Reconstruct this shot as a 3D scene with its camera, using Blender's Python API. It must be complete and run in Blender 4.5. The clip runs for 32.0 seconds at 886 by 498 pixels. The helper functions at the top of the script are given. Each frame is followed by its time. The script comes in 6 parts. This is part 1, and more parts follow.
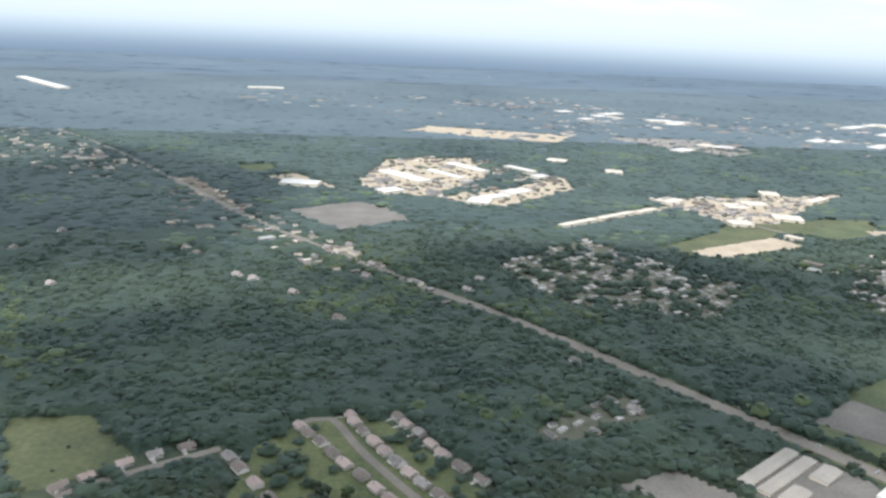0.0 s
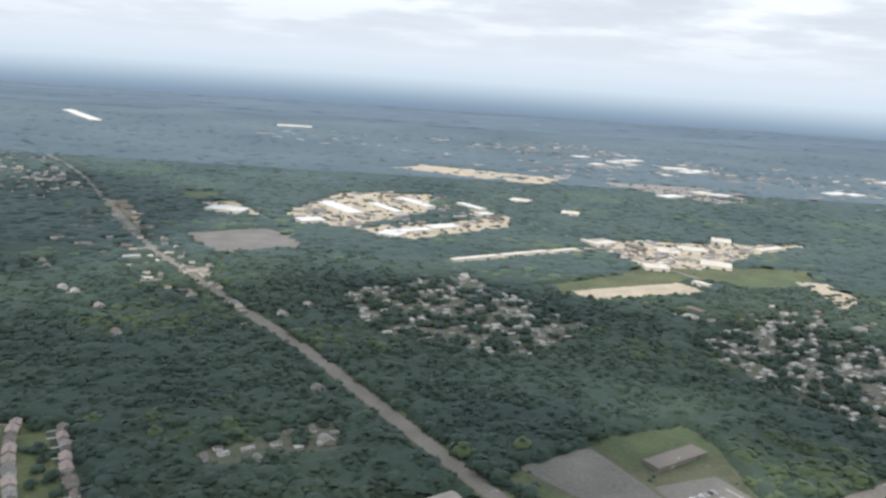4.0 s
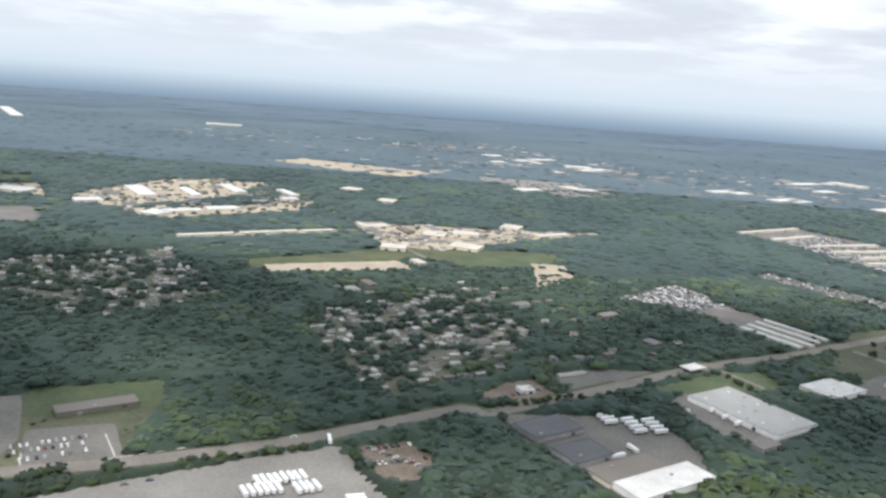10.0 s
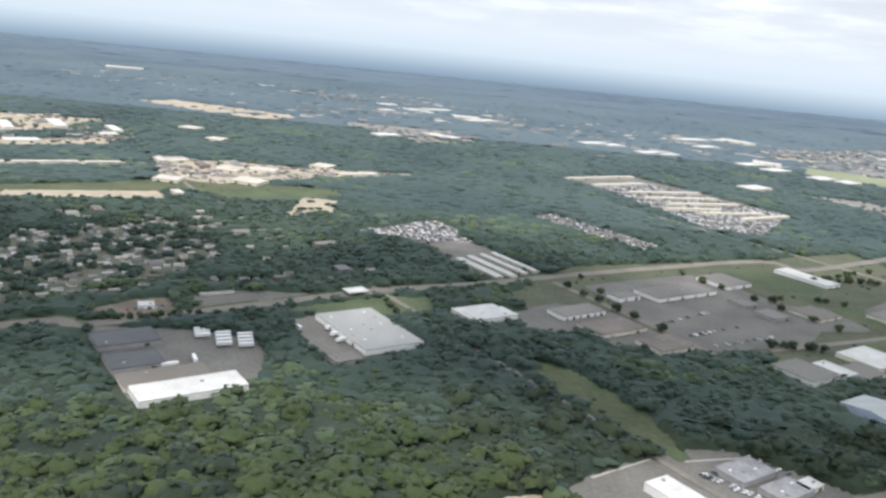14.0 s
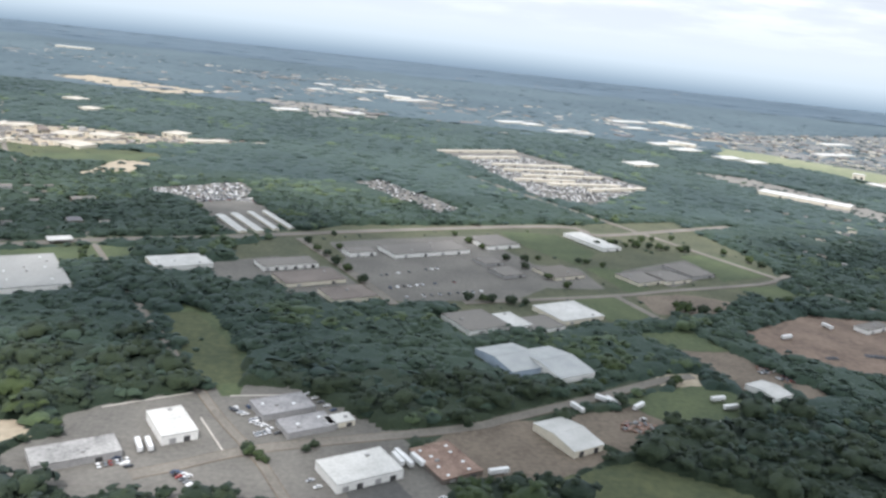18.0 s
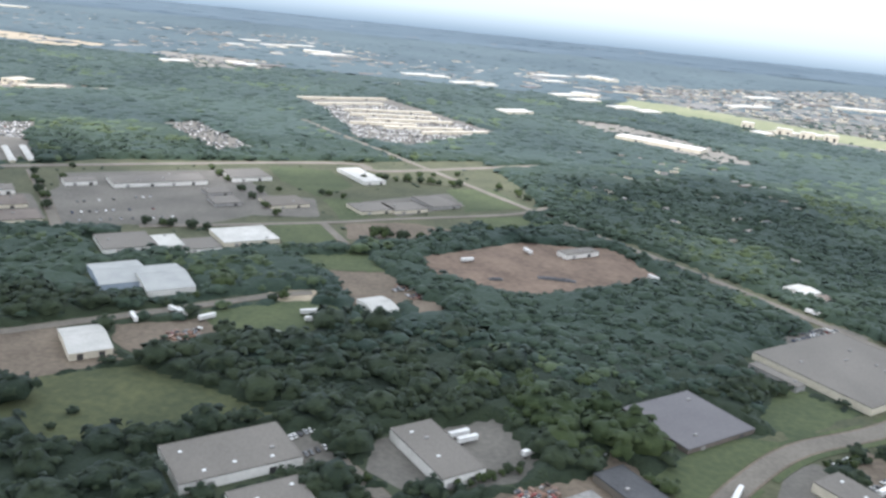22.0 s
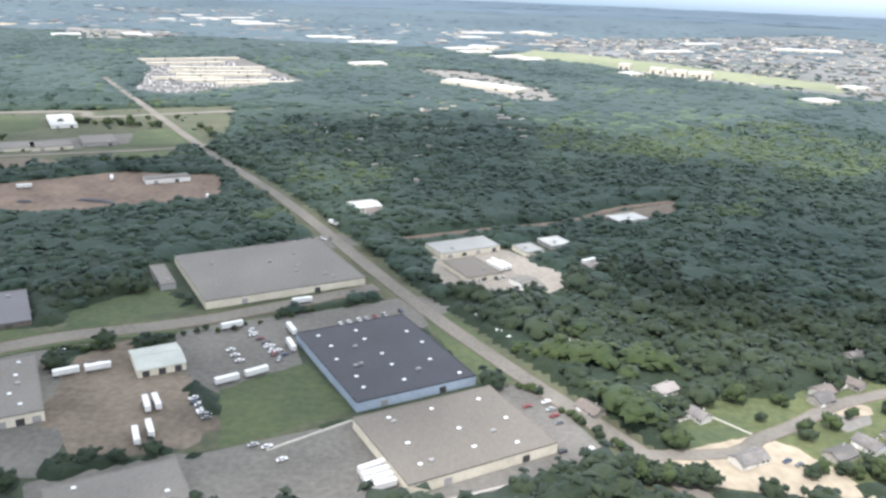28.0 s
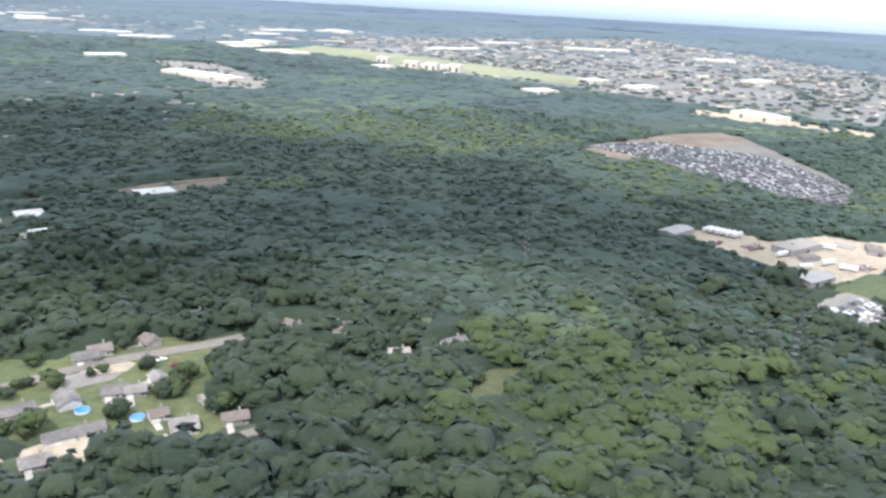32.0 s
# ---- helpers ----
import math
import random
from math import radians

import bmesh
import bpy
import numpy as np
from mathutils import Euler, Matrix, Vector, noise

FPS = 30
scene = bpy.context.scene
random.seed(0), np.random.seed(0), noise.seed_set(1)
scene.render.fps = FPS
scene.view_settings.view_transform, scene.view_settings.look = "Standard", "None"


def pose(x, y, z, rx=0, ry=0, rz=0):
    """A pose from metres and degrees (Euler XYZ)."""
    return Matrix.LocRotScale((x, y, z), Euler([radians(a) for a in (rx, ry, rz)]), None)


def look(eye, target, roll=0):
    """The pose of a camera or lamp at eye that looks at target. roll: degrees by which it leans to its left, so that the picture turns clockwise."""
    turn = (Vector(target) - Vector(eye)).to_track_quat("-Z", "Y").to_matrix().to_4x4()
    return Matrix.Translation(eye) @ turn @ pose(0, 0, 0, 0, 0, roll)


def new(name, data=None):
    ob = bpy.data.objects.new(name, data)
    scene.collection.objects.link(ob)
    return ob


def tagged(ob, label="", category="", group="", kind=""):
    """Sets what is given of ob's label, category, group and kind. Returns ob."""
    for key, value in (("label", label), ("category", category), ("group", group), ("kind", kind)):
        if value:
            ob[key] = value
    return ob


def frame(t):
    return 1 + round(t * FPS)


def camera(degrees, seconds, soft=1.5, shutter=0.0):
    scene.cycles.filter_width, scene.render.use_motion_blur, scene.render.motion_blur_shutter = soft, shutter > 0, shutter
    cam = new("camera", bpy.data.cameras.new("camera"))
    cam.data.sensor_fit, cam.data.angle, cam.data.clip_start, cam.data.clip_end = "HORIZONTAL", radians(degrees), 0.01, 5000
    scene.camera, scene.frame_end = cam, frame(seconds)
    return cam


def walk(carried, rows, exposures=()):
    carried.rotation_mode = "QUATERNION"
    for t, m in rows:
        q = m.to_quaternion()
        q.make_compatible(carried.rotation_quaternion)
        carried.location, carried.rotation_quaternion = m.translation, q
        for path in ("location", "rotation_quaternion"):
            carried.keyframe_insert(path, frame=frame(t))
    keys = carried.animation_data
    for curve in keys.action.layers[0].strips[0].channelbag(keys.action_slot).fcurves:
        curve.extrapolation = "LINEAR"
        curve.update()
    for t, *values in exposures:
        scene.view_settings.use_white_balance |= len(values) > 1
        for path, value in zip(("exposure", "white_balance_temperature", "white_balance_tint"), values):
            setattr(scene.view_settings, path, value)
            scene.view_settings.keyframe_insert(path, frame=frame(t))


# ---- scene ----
# One plan for the whole flight, at half of nature's size: the aircraft passes at about 37 m/s.
cam = camera(57.12, 32.0, soft=2.7)
PATH = [
    (0.0, 0.0, 0.00, 144.62, 74.69, -2.93, -10.05),
    (0.5, 19.2, -0.38, 143.57, 75.57, -4.36, -8.89),
    (1.0, 38.3, -0.76, 142.53, 75.81, -2.29, -6.76),
    (1.5, 57.5, -1.14, 141.50, 77.30, -2.35, -4.63),
    (2.0, 76.6, -1.53, 140.48, 78.80, -2.17, -7.83),
    (2.5, 95.7, -1.91, 139.47, 78.26, -3.71, -5.93),
    (4.5, 171.8, -3.46, 135.51, 77.36, -4.50, -2.11),
    (5.0, 190.7, -3.84, 134.55, 76.09, -6.47, -1.41),
    (5.5, 209.7, -4.23, 133.59, 75.29, -5.77, -1.46),
    (6.0, 228.5, -4.61, 132.64, 74.82, -3.06, -2.09),
    (6.5, 247.4, -4.99, 131.70, 75.54, -4.26, -0.55),
    (7.0, 266.2, -5.36, 130.77, 76.18, -3.22, -0.60),
    (7.5, 285.0, -5.73, 129.85, 77.00, -2.50, -0.29),
    (8.0, 303.8, -6.10, 128.94, 78.53, -4.18, -0.33),
    (8.5, 322.5, -6.46, 128.04, 78.89, -4.02, -0.31),
    (9.0, 341.2, -6.82, 127.14, 79.83, -3.19, 0.17),
    (9.5, 359.9, -7.17, 126.25, 78.84, -3.79, -0.77),
    (10.0, 378.5, -7.51, 125.37, 78.44, -4.26, -0.89),
    (10.5, 397.1, -7.84, 124.50, 78.14, -4.22, -0.58),
    (11.0, 415.6, -8.17, 123.64, 76.92, -4.47, -1.31),
    (11.5, 434.2, -8.48, 122.78, 76.08, -4.91, -1.08),
    (12.0, 452.6, -8.79, 121.93, 75.96, -5.85, -1.41),
    (12.5, 471.1, -9.08, 121.08, 75.64, -5.88, -2.73),
    (13.0, 489.5, -9.36, 120.24, 75.28, -4.82, -2.01),
    (13.5, 507.9, -9.63, 119.41, 75.79, -5.82, -2.54),
    (14.0, 526.2, -9.89, 118.57, 75.79, -5.71, -2.49),
    (14.5, 544.5, -10.13, 117.75, 75.91, -5.54, -2.23),
    (16.5, 617.4, -10.92, 114.47, 74.29, -5.27, -1.65),
    (17.0, 635.6, -11.07, 113.66, 73.92, -4.75, -1.47),
    (17.5, 653.7, -11.20, 112.84, 74.34, -4.36, -0.90),
    (18.0, 671.8, -11.31, 112.03, 75.17, -6.06, -1.22),
    (18.5, 689.8, -11.39, 111.21, 75.33, -5.17, -1.54),
    (19.0, 707.9, -11.45, 110.39, 75.01, -4.78, -1.31),
    (19.5, 725.9, -11.48, 109.57, 74.93, -4.34, -0.91),
    (20.0, 743.9, -11.49, 108.74, 74.93, -4.41, -1.07),
    (20.5, 761.9, -11.47, 107.91, 74.53, -3.27, -0.28),
    (21.0, 779.9, -11.42, 107.07, 74.49, -5.42, -0.96),
    (21.5, 797.8, -11.34, 106.22, 73.52, -6.07, -0.82),
    (22.0, 815.8, -11.22, 105.37, 72.91, -5.68, -0.73),
    (22.5, 833.8, -11.08, 104.51, 72.28, -6.73, -1.11),
    (23.0, 851.7, -10.89, 103.63, 71.71, -4.92, -0.05),
    (23.5, 869.7, -10.68, 102.75, 71.33, -4.61, 0.16),
    (24.0, 887.6, -10.42, 101.85, 71.50, -4.13, 0.80),
    (24.5, 905.6, -10.13, 100.94, 71.19, -3.68, 0.95),
    (25.0, 923.6, -9.79, 100.01, 71.01, -7.20, 0.63),
    (25.5, 941.6, -9.42, 99.06, 69.79, -5.08, 1.03),
    (27.5, 1013.9, -7.46, 95.07, 69.56, -2.83, 2.13),
    (28.0, 1032.1, -6.86, 94.01, 71.16, -2.30, 3.16),
    (28.5, 1050.4, -6.20, 92.93, 73.08, -1.92, -3.38),
    (29.0, 1068.6, -5.48, 91.82, 73.68, -4.13, -4.46),
    (29.5, 1087.0, -4.72, 90.68, 73.59, -2.30, -6.70),
    (30.0, 1105.4, -3.89, 89.50, 73.38, -1.22, -7.79),
    (30.5, 1123.9, -3.01, 88.30, 73.46, -3.71, -9.12),
    (31.0, 1142.5, -2.07, 87.05, 74.94, -2.28, -6.28),
    (31.5, 1161.2, -1.07, 85.77, 72.90, -2.87, -5.67),
    (32.0, 1180.0, 0.00, 84.45, 72.05, -3.23, -4.06),
]
walk(cam, [(t, pose(x, y, z, rx, ry, rz)) for t, x, y, z, rx, ry, rz in PATH],
     [(0.0, 0.62, 6100.0, 15.0), (1.0, 0.48, 6100.0, 15.0), (2.0, 0.28, 6100.0, 15.0), (6.0, 0.4, 6150.0, 15.0), (12.0, 0.35, 6150.0, 15.0), (16.5, 0.55, 6100.0, 15.0), (20.0, 0.4, 6100.0, 15.0), (23.0, 0.9, 6050.0, 16.0),
      (25.0, 0.8, 6050.0, 17.0), (28.0, 0.95, 6050.0, 16.0), (29.0, 0.7, 6000.0, 16.0), (30.0, 0.82, 6000.0, 16.0), (31.0, 0.5, 5950.0, 16.0), (32.0, 0.95, 5950.0, 18.0)])

# ---- light ----
SUN_ELEVATION, SUN_TURN = 58.0, 205.0
world = bpy.data.worlds.new("sky")
scene.world = world
world.use_nodes = True
wn, wl = world.node_tree.nodes, world.node_tree.links
wn.clear()


def wnode(kind, **values):
    n = wn.new(kind)
    for key, value in values.items():
        n.inputs[key.replace("_", " ")].default_value = value
    return n


def ramp_node(nodes, stops):
    r = nodes.new("ShaderNodeValToRGB")
    while len(r.color_ramp.elements) < len(stops):
        r.color_ramp.elements.new(0.5)
    for e, (at, col) in zip(r.color_ramp.elements, stops):
        e.position, e.color = at, (*col, 1)
    return r


sky = wn.new("ShaderNodeTexSky")
sky.sky_type, sky.sun_disc = "NISHITA", False
sky.sun_elevation, sky.sun_rotation = radians(SUN_ELEVATION), radians(SUN_TURN)
sky.air_density, sky.dust_density = 1.4, 3.0
clear = wnode("ShaderNodeBackground", Strength=0.09)
wl.new(sky.outputs[0], clear.inputs[0])
# broken cloud deck, drawn on the direction of view, and the haze that closes the horizon
co = wn.new("ShaderNodeTexCoord")
sep = wn.new("ShaderNodeSeparateXYZ")
wl.new(co.outputs["Generated"], sep.inputs[0])
lift = wn.new("ShaderNodeMath")
lift.operation, lift.inputs[1].default_value = "ADD", 0.10
wl.new(sep.outputs[2], lift.inputs[0])
flat = wn.new("ShaderNodeVectorMath")
flat.operation = "DIVIDE"
wl.new(co.outputs["Generated"], flat.inputs[0])
wl.new(lift.outputs[0], flat.inputs[1])
cloud = wnode("ShaderNodeTexNoise", Scale=1.1, Detail=7.0, Roughness=0.55)
wl.new(flat.outputs[0], cloud.inputs["Vector"])
cloud_tone = ramp_node(wn, [(0.40, (0.51, 0.55, 0.565)), (0.50, (0.57, 0.61, 0.615)), (0.60, (0.71, 0.74, 0.735))])
wl.new(cloud.outputs[0], cloud_tone.inputs[0])
haze_tone = ramp_node(wn, [(0.0, (0.12, 0.17, 0.22)), (0.473, (0.145, 0.205, 0.26)), (0.479, (0.17, 0.235, 0.295)), (0.485, (0.255, 0.335, 0.39)), (0.4905, (0.38, 0.465, 0.51)),
                           (0.496, (0.49, 0.57, 0.60)), (0.505, (0.55, 0.61, 0.63)), (0.53, (0.56, 0.61, 0.625))])
half = wn.new("ShaderNodeMath")
half.operation, half.inputs[1].default_value, half.inputs[2].default_value = "MULTIPLY_ADD", 0.5, 0.5
wl.new(sep.outputs[2], half.inputs[0])
wl.new(half.outputs[0], haze_tone.inputs[0])
rise = wn.new("ShaderNodeMapRange")
rise.inputs[1].default_value, rise.inputs[2].default_value = 0.012, 0.085
wl.new(sep.outputs[2], rise.inputs[0])
deck = wn.new("ShaderNodeMixRGB")
wl.new(rise.outputs[0], deck.inputs[0])
wl.new(haze_tone.outputs[0], deck.inputs[1])
wl.new(cloud_tone.outputs[0], deck.inputs[2])
high = wn.new("ShaderNodeMapRange")      # the deck is made brighter overhead, out of view, for more fill light
high.inputs[1].default_value, high.inputs[2].default_value, high.inputs[3].default_value, high.inputs[4].default_value = 0.14, 0.45, 0.90, 1.45
wl.new(sep.outputs[2], high.inputs[0])
bright = wn.new("ShaderNodeVectorMath")
bright.operation = "SCALE"
wl.new(deck.outputs[0], bright.inputs[0])
wl.new(high.outputs[0], bright.inputs["Scale"])
cloudy = wnode("ShaderNodeBackground", Strength=1.28)
wl.new(bright.outputs[0], cloudy.inputs[0])
cover = wn.new("ShaderNodeMixShader")
cover.inputs[0].default_value = 0.94
wl.new(clear.outputs[0], cover.inputs[1])
wl.new(cloudy.outputs[0], cover.inputs[2])
wout = wn.new("ShaderNodeOutputWorld")
wl.new(cover.outputs[0], wout.inputs[0])

sun_data = bpy.data.lights.new("sun", "SUN")
sun_data.energy, sun_data.angle, sun_data.color = 2.75, radians(3.0), (1.0, 0.95, 0.86)
sun = new("sun", sun_data)
sun.matrix_world = look((0, 0, 900), Vector((0, 0, 900)) - Vector((math.sin(radians(SUN_TURN)) * math.cos(radians(SUN_ELEVATION)),
                        math.cos(radians(SUN_TURN)) * math.cos(radians(SUN_ELEVATION)), math.sin(radians(SUN_ELEVATION)))))
scene.view_settings.exposure = 0.0


# ---- clouds over the land, out of view, placed for the shade they throw on it ----
def cumulus(x, y, rx, ry, seed):
    """A fair-weather cloud over the ground at x, y (as the sun throws its shade there): a flat base and heaped tops."""
    rng = random.Random(seed)
    z = 640.0
    k = z / math.tan(radians(SUN_ELEVATION))
    cx, cy = x + math.sin(radians(SUN_TURN)) * k, y + math.cos(radians(SUN_TURN)) * k
    bm = bmesh.new()
    for i in range(16):
        a, r = rng.uniform(0, 2 * math.pi), math.sqrt(rng.random()) * 0.85
        s = rng.uniform(0.25, 0.42)
        bmesh.ops.create_icosphere(bm, subdivisions=3, radius=1.0, matrix=Matrix.Translation((cx + r * math.cos(a) * rx, cy + r * math.sin(a) * ry, z + 18)) @ Matrix.Diagonal((rx * s, ry * s, 34 * (1.3 - r), 1)))
    for v in bm.verts:
        v.co += Vector((1, 1, 0.4)) * 14 * noise.noise(v.co * 0.022)
        v.co.z = max(v.co.z, z)
    me = bpy.data.meshes.new("cloud")
    bm.to_mesh(me)
    bm.free()
    CLOUDS.append(tagged(new("cloud", me), "grey-white cumulus cloud with a flat base, out of view", "cloud", "clouds over the land"))


CLOUDS = []
cumulus(90, 350, 260, 150, 1)
cumulus(470, 330, 240, 125, 2)
cumulus(760, 290, 190, 150, 3)
cumulus(920, 255, 110, 80, 4)
cumulus(1190, 285, 140, 95, 5)
cumulus(1000, 450, 110, 100, 7)
cumulus(900, 150, 90, 50, 6)
cumulus(790, 135, 140, 85, 8)
cumulus(955, 140, 62, 75, 12)
cumulus(1110, 330, 100, 95, 13)
cumulus(-220, 640, 230, 240, 14)
# three more, unseen, added to darken ground that came out too bright
cumulus(820, 195, 110, 45, 15)
cumulus(1045, 325, 70, 60, 16)
cumulus(590, 265, 80, 45, 17)

# ---- materials ----
MATS = {}


def mat(name, dark, light, rough=0.8, big=0.05, fine=1.5, bump=0.0, metal=0.0, per_object=0.0, per_island=0.0, sheen=0.0, spec=0.5, streak=None, mid=0.5, span=0.2):
    """A surface that runs from dark to light by two scales of noise over the world's metres, with its own grain, stains and relief."""
    m = bpy.data.materials.new(name)
    m.use_nodes = True
    n, l = m.node_tree.nodes, m.node_tree.links
    b = n["Principled BSDF"]
    b.inputs["Roughness"].default_value, b.inputs["Metallic"].default_value = rough, metal
    b.inputs["Specular IOR Level"].default_value = spec
    # faint blue sheen on leaves, standing for haze at grazing views
    if sheen:
        b.inputs["Sheen Weight"].default_value, b.inputs["Sheen Roughness"].default_value = sheen, 0.6
        b.inputs["Sheen Tint"].default_value = (0.62, 0.78, 1.0, 1)
    geo = n.new("ShaderNodeNewGeometry")
    place = geo.outputs["Position"]
    if streak:
        stretch = n.new("ShaderNodeMapping")
        stretch.inputs["Rotation"].default_value = (0, 0, radians(streak[0]))
        stretch.inputs["Scale"].default_value = (streak[1], streak[2], 1)
        l.new(place, stretch.inputs[0])
        place = stretch.outputs[0]
    n1, n2 = n.new("ShaderNodeTexNoise"), n.new("ShaderNodeTexNoise")
    for t, scale, detail in ((n1, big, 4.0), (n2, fine, 6.0)):
        t.inputs["Scale"].default_value, t.inputs["Detail"].default_value = scale, detail
        l.new(place, t.inputs["Vector"])
    add = n.new("ShaderNodeMath")
    add.operation, add.inputs[1].default_value = "MULTIPLY_ADD", 0.45
    l.new(n2.outputs[0], add.inputs[0])
    k = n.new("ShaderNodeMath")
    k.operation, k.inputs[1].default_value = "MULTIPLY", 0.55
    l.new(n1.outputs[0], k.inputs[0])
    l.new(k.outputs[0], add.inputs[2])
    value = add.outputs[0]
    for amount, source in ((per_object, "object"), (per_island, "island")):
        if amount:
            own = n.new("ShaderNodeObjectInfo").outputs["Random"] if source == "object" else geo.outputs["Random Per Island"]
            more = n.new("ShaderNodeMath")
            more.operation, more.inputs[1].default_value = "MULTIPLY_ADD", amount
            l.new(own, more.inputs[0])
            shift = n.new("ShaderNodeMath")
            shift.operation, shift.inputs[1].default_value = "SUBTRACT", amount * 0.5
            l.new(value, shift.inputs[0])
            l.new(shift.outputs[0], more.inputs[2])
            value = more.outputs[0]
    r = ramp_node(n, [(mid - span, dark), (mid + span, light)])
    l.new(value, r.inputs[0])
    l.new(r.outputs[0], b.inputs["Base Color"])
    if bump:
        bp = n.new("ShaderNodeBump")
        bp.inputs["Strength"].default_value, bp.inputs["Distance"].default_value = bump, 0.35
        l.new(n2.outputs[0], bp.inputs["Height"])
        l.new(bp.outputs[0], b.inputs["Normal"])
    MATS[name] = m
    return m


mat("forest_floor", (0.0256, 0.0384, 0.0232), (0.0560, 0.0720, 0.0400), 0.95, 0.012, 0.25, 0.6, span=0.15)
mat("leaves", (0.0161, 0.0265, 0.0153), (0.0352, 0.0479, 0.0237), 0.9, 0.016, 1.1, 0.8, per_island=0.24, sheen=0.05, span=0.17, spec=0.2)
# light leaves at random, and sunlight painted on the outlined patches of wood
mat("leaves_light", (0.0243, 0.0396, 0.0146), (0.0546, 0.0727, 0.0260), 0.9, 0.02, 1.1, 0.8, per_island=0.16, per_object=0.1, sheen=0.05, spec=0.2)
# the next six: distance haze put into paler, bluer leaf colours
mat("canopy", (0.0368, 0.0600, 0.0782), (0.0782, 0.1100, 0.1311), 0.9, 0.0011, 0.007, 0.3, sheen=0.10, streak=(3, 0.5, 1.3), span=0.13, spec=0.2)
mat("leaves_horizon_hazed", (0.0313, 0.0510, 0.0590), (0.0704, 0.0978, 0.1028), 0.9, 0.004, 0.15, 0.2, per_island=0.06, sheen=0.10, span=0.14, spec=0.2)
mat("leaves_mid_hazed", (0.0196, 0.0350, 0.0251), (0.0446, 0.0662, 0.0408), 0.9, 0.012, 0.8, 0.6, per_island=0.14, sheen=0.06, span=0.16, spec=0.2)
mat("leaves_mid_light_hazed", (0.0319, 0.0508, 0.0252), (0.0760, 0.1018, 0.0450), 0.9, 0.02, 0.9, 0.6, per_island=0.14, sheen=0.06, spec=0.2)
mat("leaves_far_hazed", (0.0206, 0.0361, 0.0311), (0.0494, 0.0738, 0.0574), 0.9, 0.008, 0.35, 0.4, per_island=0.08, sheen=0.07, span=0.15, spec=0.2)
mat("leaves_far_light_hazed", (0.0429, 0.0680, 0.0405), (0.0895, 0.1220, 0.0674), 0.9, 0.008, 0.35, 0.4, per_island=0.10, sheen=0.07, spec=0.2)
mat("bark", (0.06, 0.045, 0.035), (0.14, 0.11, 0.085), 0.95, 0.8, 6.0, 0.5)
mat("grass", (0.036, 0.055, 0.025), (0.085, 0.104, 0.045), 0.95, 0.05, 0.5, 0.4, span=0.16)
mat("meadow", (0.0361, 0.0492, 0.0221), (0.0886, 0.0984, 0.0426), 0.95, 0.04, 0.4, 0.4, span=0.14)
mat("pale_grass", (0.13, 0.15, 0.085), (0.24, 0.25, 0.15), 0.95, 0.012, 0.12, 0.3, span=0.16)
mat("rough_grass", (0.040, 0.050, 0.028), (0.098, 0.100, 0.056), 0.95, 0.045, 0.45, 0.4, span=0.16)
mat("yards", (0.040, 0.058, 0.024), (0.115, 0.128, 0.052), 0.95, 0.06, 0.5, 0.4, span=0.16)
mat("park", (0.050, 0.062, 0.036), (0.135, 0.130, 0.095), 0.95, 0.07, 0.4, 0.4)
mat("town", (0.085, 0.092, 0.080), (0.190, 0.186, 0.182), 0.95, 0.012, 0.10, 0.3, span=0.14)
mat("asphalt", (0.0738, 0.0699, 0.0630), (0.1701, 0.1594, 0.1407), 0.9, 0.05, 0.7, 0.15)
mat("dark_asphalt", (0.045, 0.045, 0.045), (0.10, 0.098, 0.092), 0.9, 0.05, 0.7, 0.15)
mat("road_asphalt", (0.1107, 0.1003, 0.0852), (0.1952, 0.1775, 0.1512), 0.9, 0.06, 0.9, 0.15, span=0.16)
mat("concrete", (0.1200, 0.1136, 0.1016), (0.2320, 0.2176, 0.1936), 0.9, 0.05, 0.8, 0.15)
mat("pale_concrete", (0.25, 0.235, 0.21), (0.42, 0.395, 0.35), 0.9, 0.1, 0.9, 0.1)
mat("yard_paving", (0.15, 0.135, 0.115), (0.34, 0.30, 0.25), 0.9, 0.06, 0.6, 0.2)
mat("patched", (0.13, 0.13, 0.135), (0.32, 0.31, 0.31), 0.85, 0.22, 1.0, 0.15)
mat("shingle_pink", (0.22, 0.17, 0.15), (0.36, 0.29, 0.26), 0.9, 0.3, 2.5, 0.3, per_object=0.3)
mat("dirt", (0.0851, 0.0677, 0.0511), (0.1849, 0.1498, 0.1145), 0.95, 0.06, 0.6, 0.4, span=0.15)
mat("red_dirt", (0.0960, 0.0671, 0.0499), (0.2000, 0.1443, 0.1092), 0.95, 0.06, 0.35, 0.4, span=0.14)
mat("sand", (0.2200, 0.1843, 0.1334), (0.4200, 0.3589, 0.2668), 0.95, 0.05, 0.4, 0.3)
mat("grey_flat", (0.1155, 0.1077, 0.0971), (0.2005, 0.1855, 0.1661), 0.85, 0.05, 1.6, 0.1, streak=(32, 1, 0.5), span=0.24)
mat("tan", (0.1071, 0.0959, 0.0816), (0.1785, 0.1591, 0.1357), 0.85, 0.05, 1.6, 0.1, streak=(32, 1, 0.5), span=0.24)
mat("navy", (0.0130, 0.0143, 0.0216), (0.0325, 0.0340, 0.0461), 0.6, 0.08, 1.2, 0.1)
mat("black", (0.025, 0.027, 0.033), (0.075, 0.078, 0.085), 0.6, 0.1, 1.0, 0.1)
mat("violet", (0.105, 0.102, 0.112), (0.16, 0.155, 0.163), 0.8, 0.05, 1.2, 0.1, span=0.24)
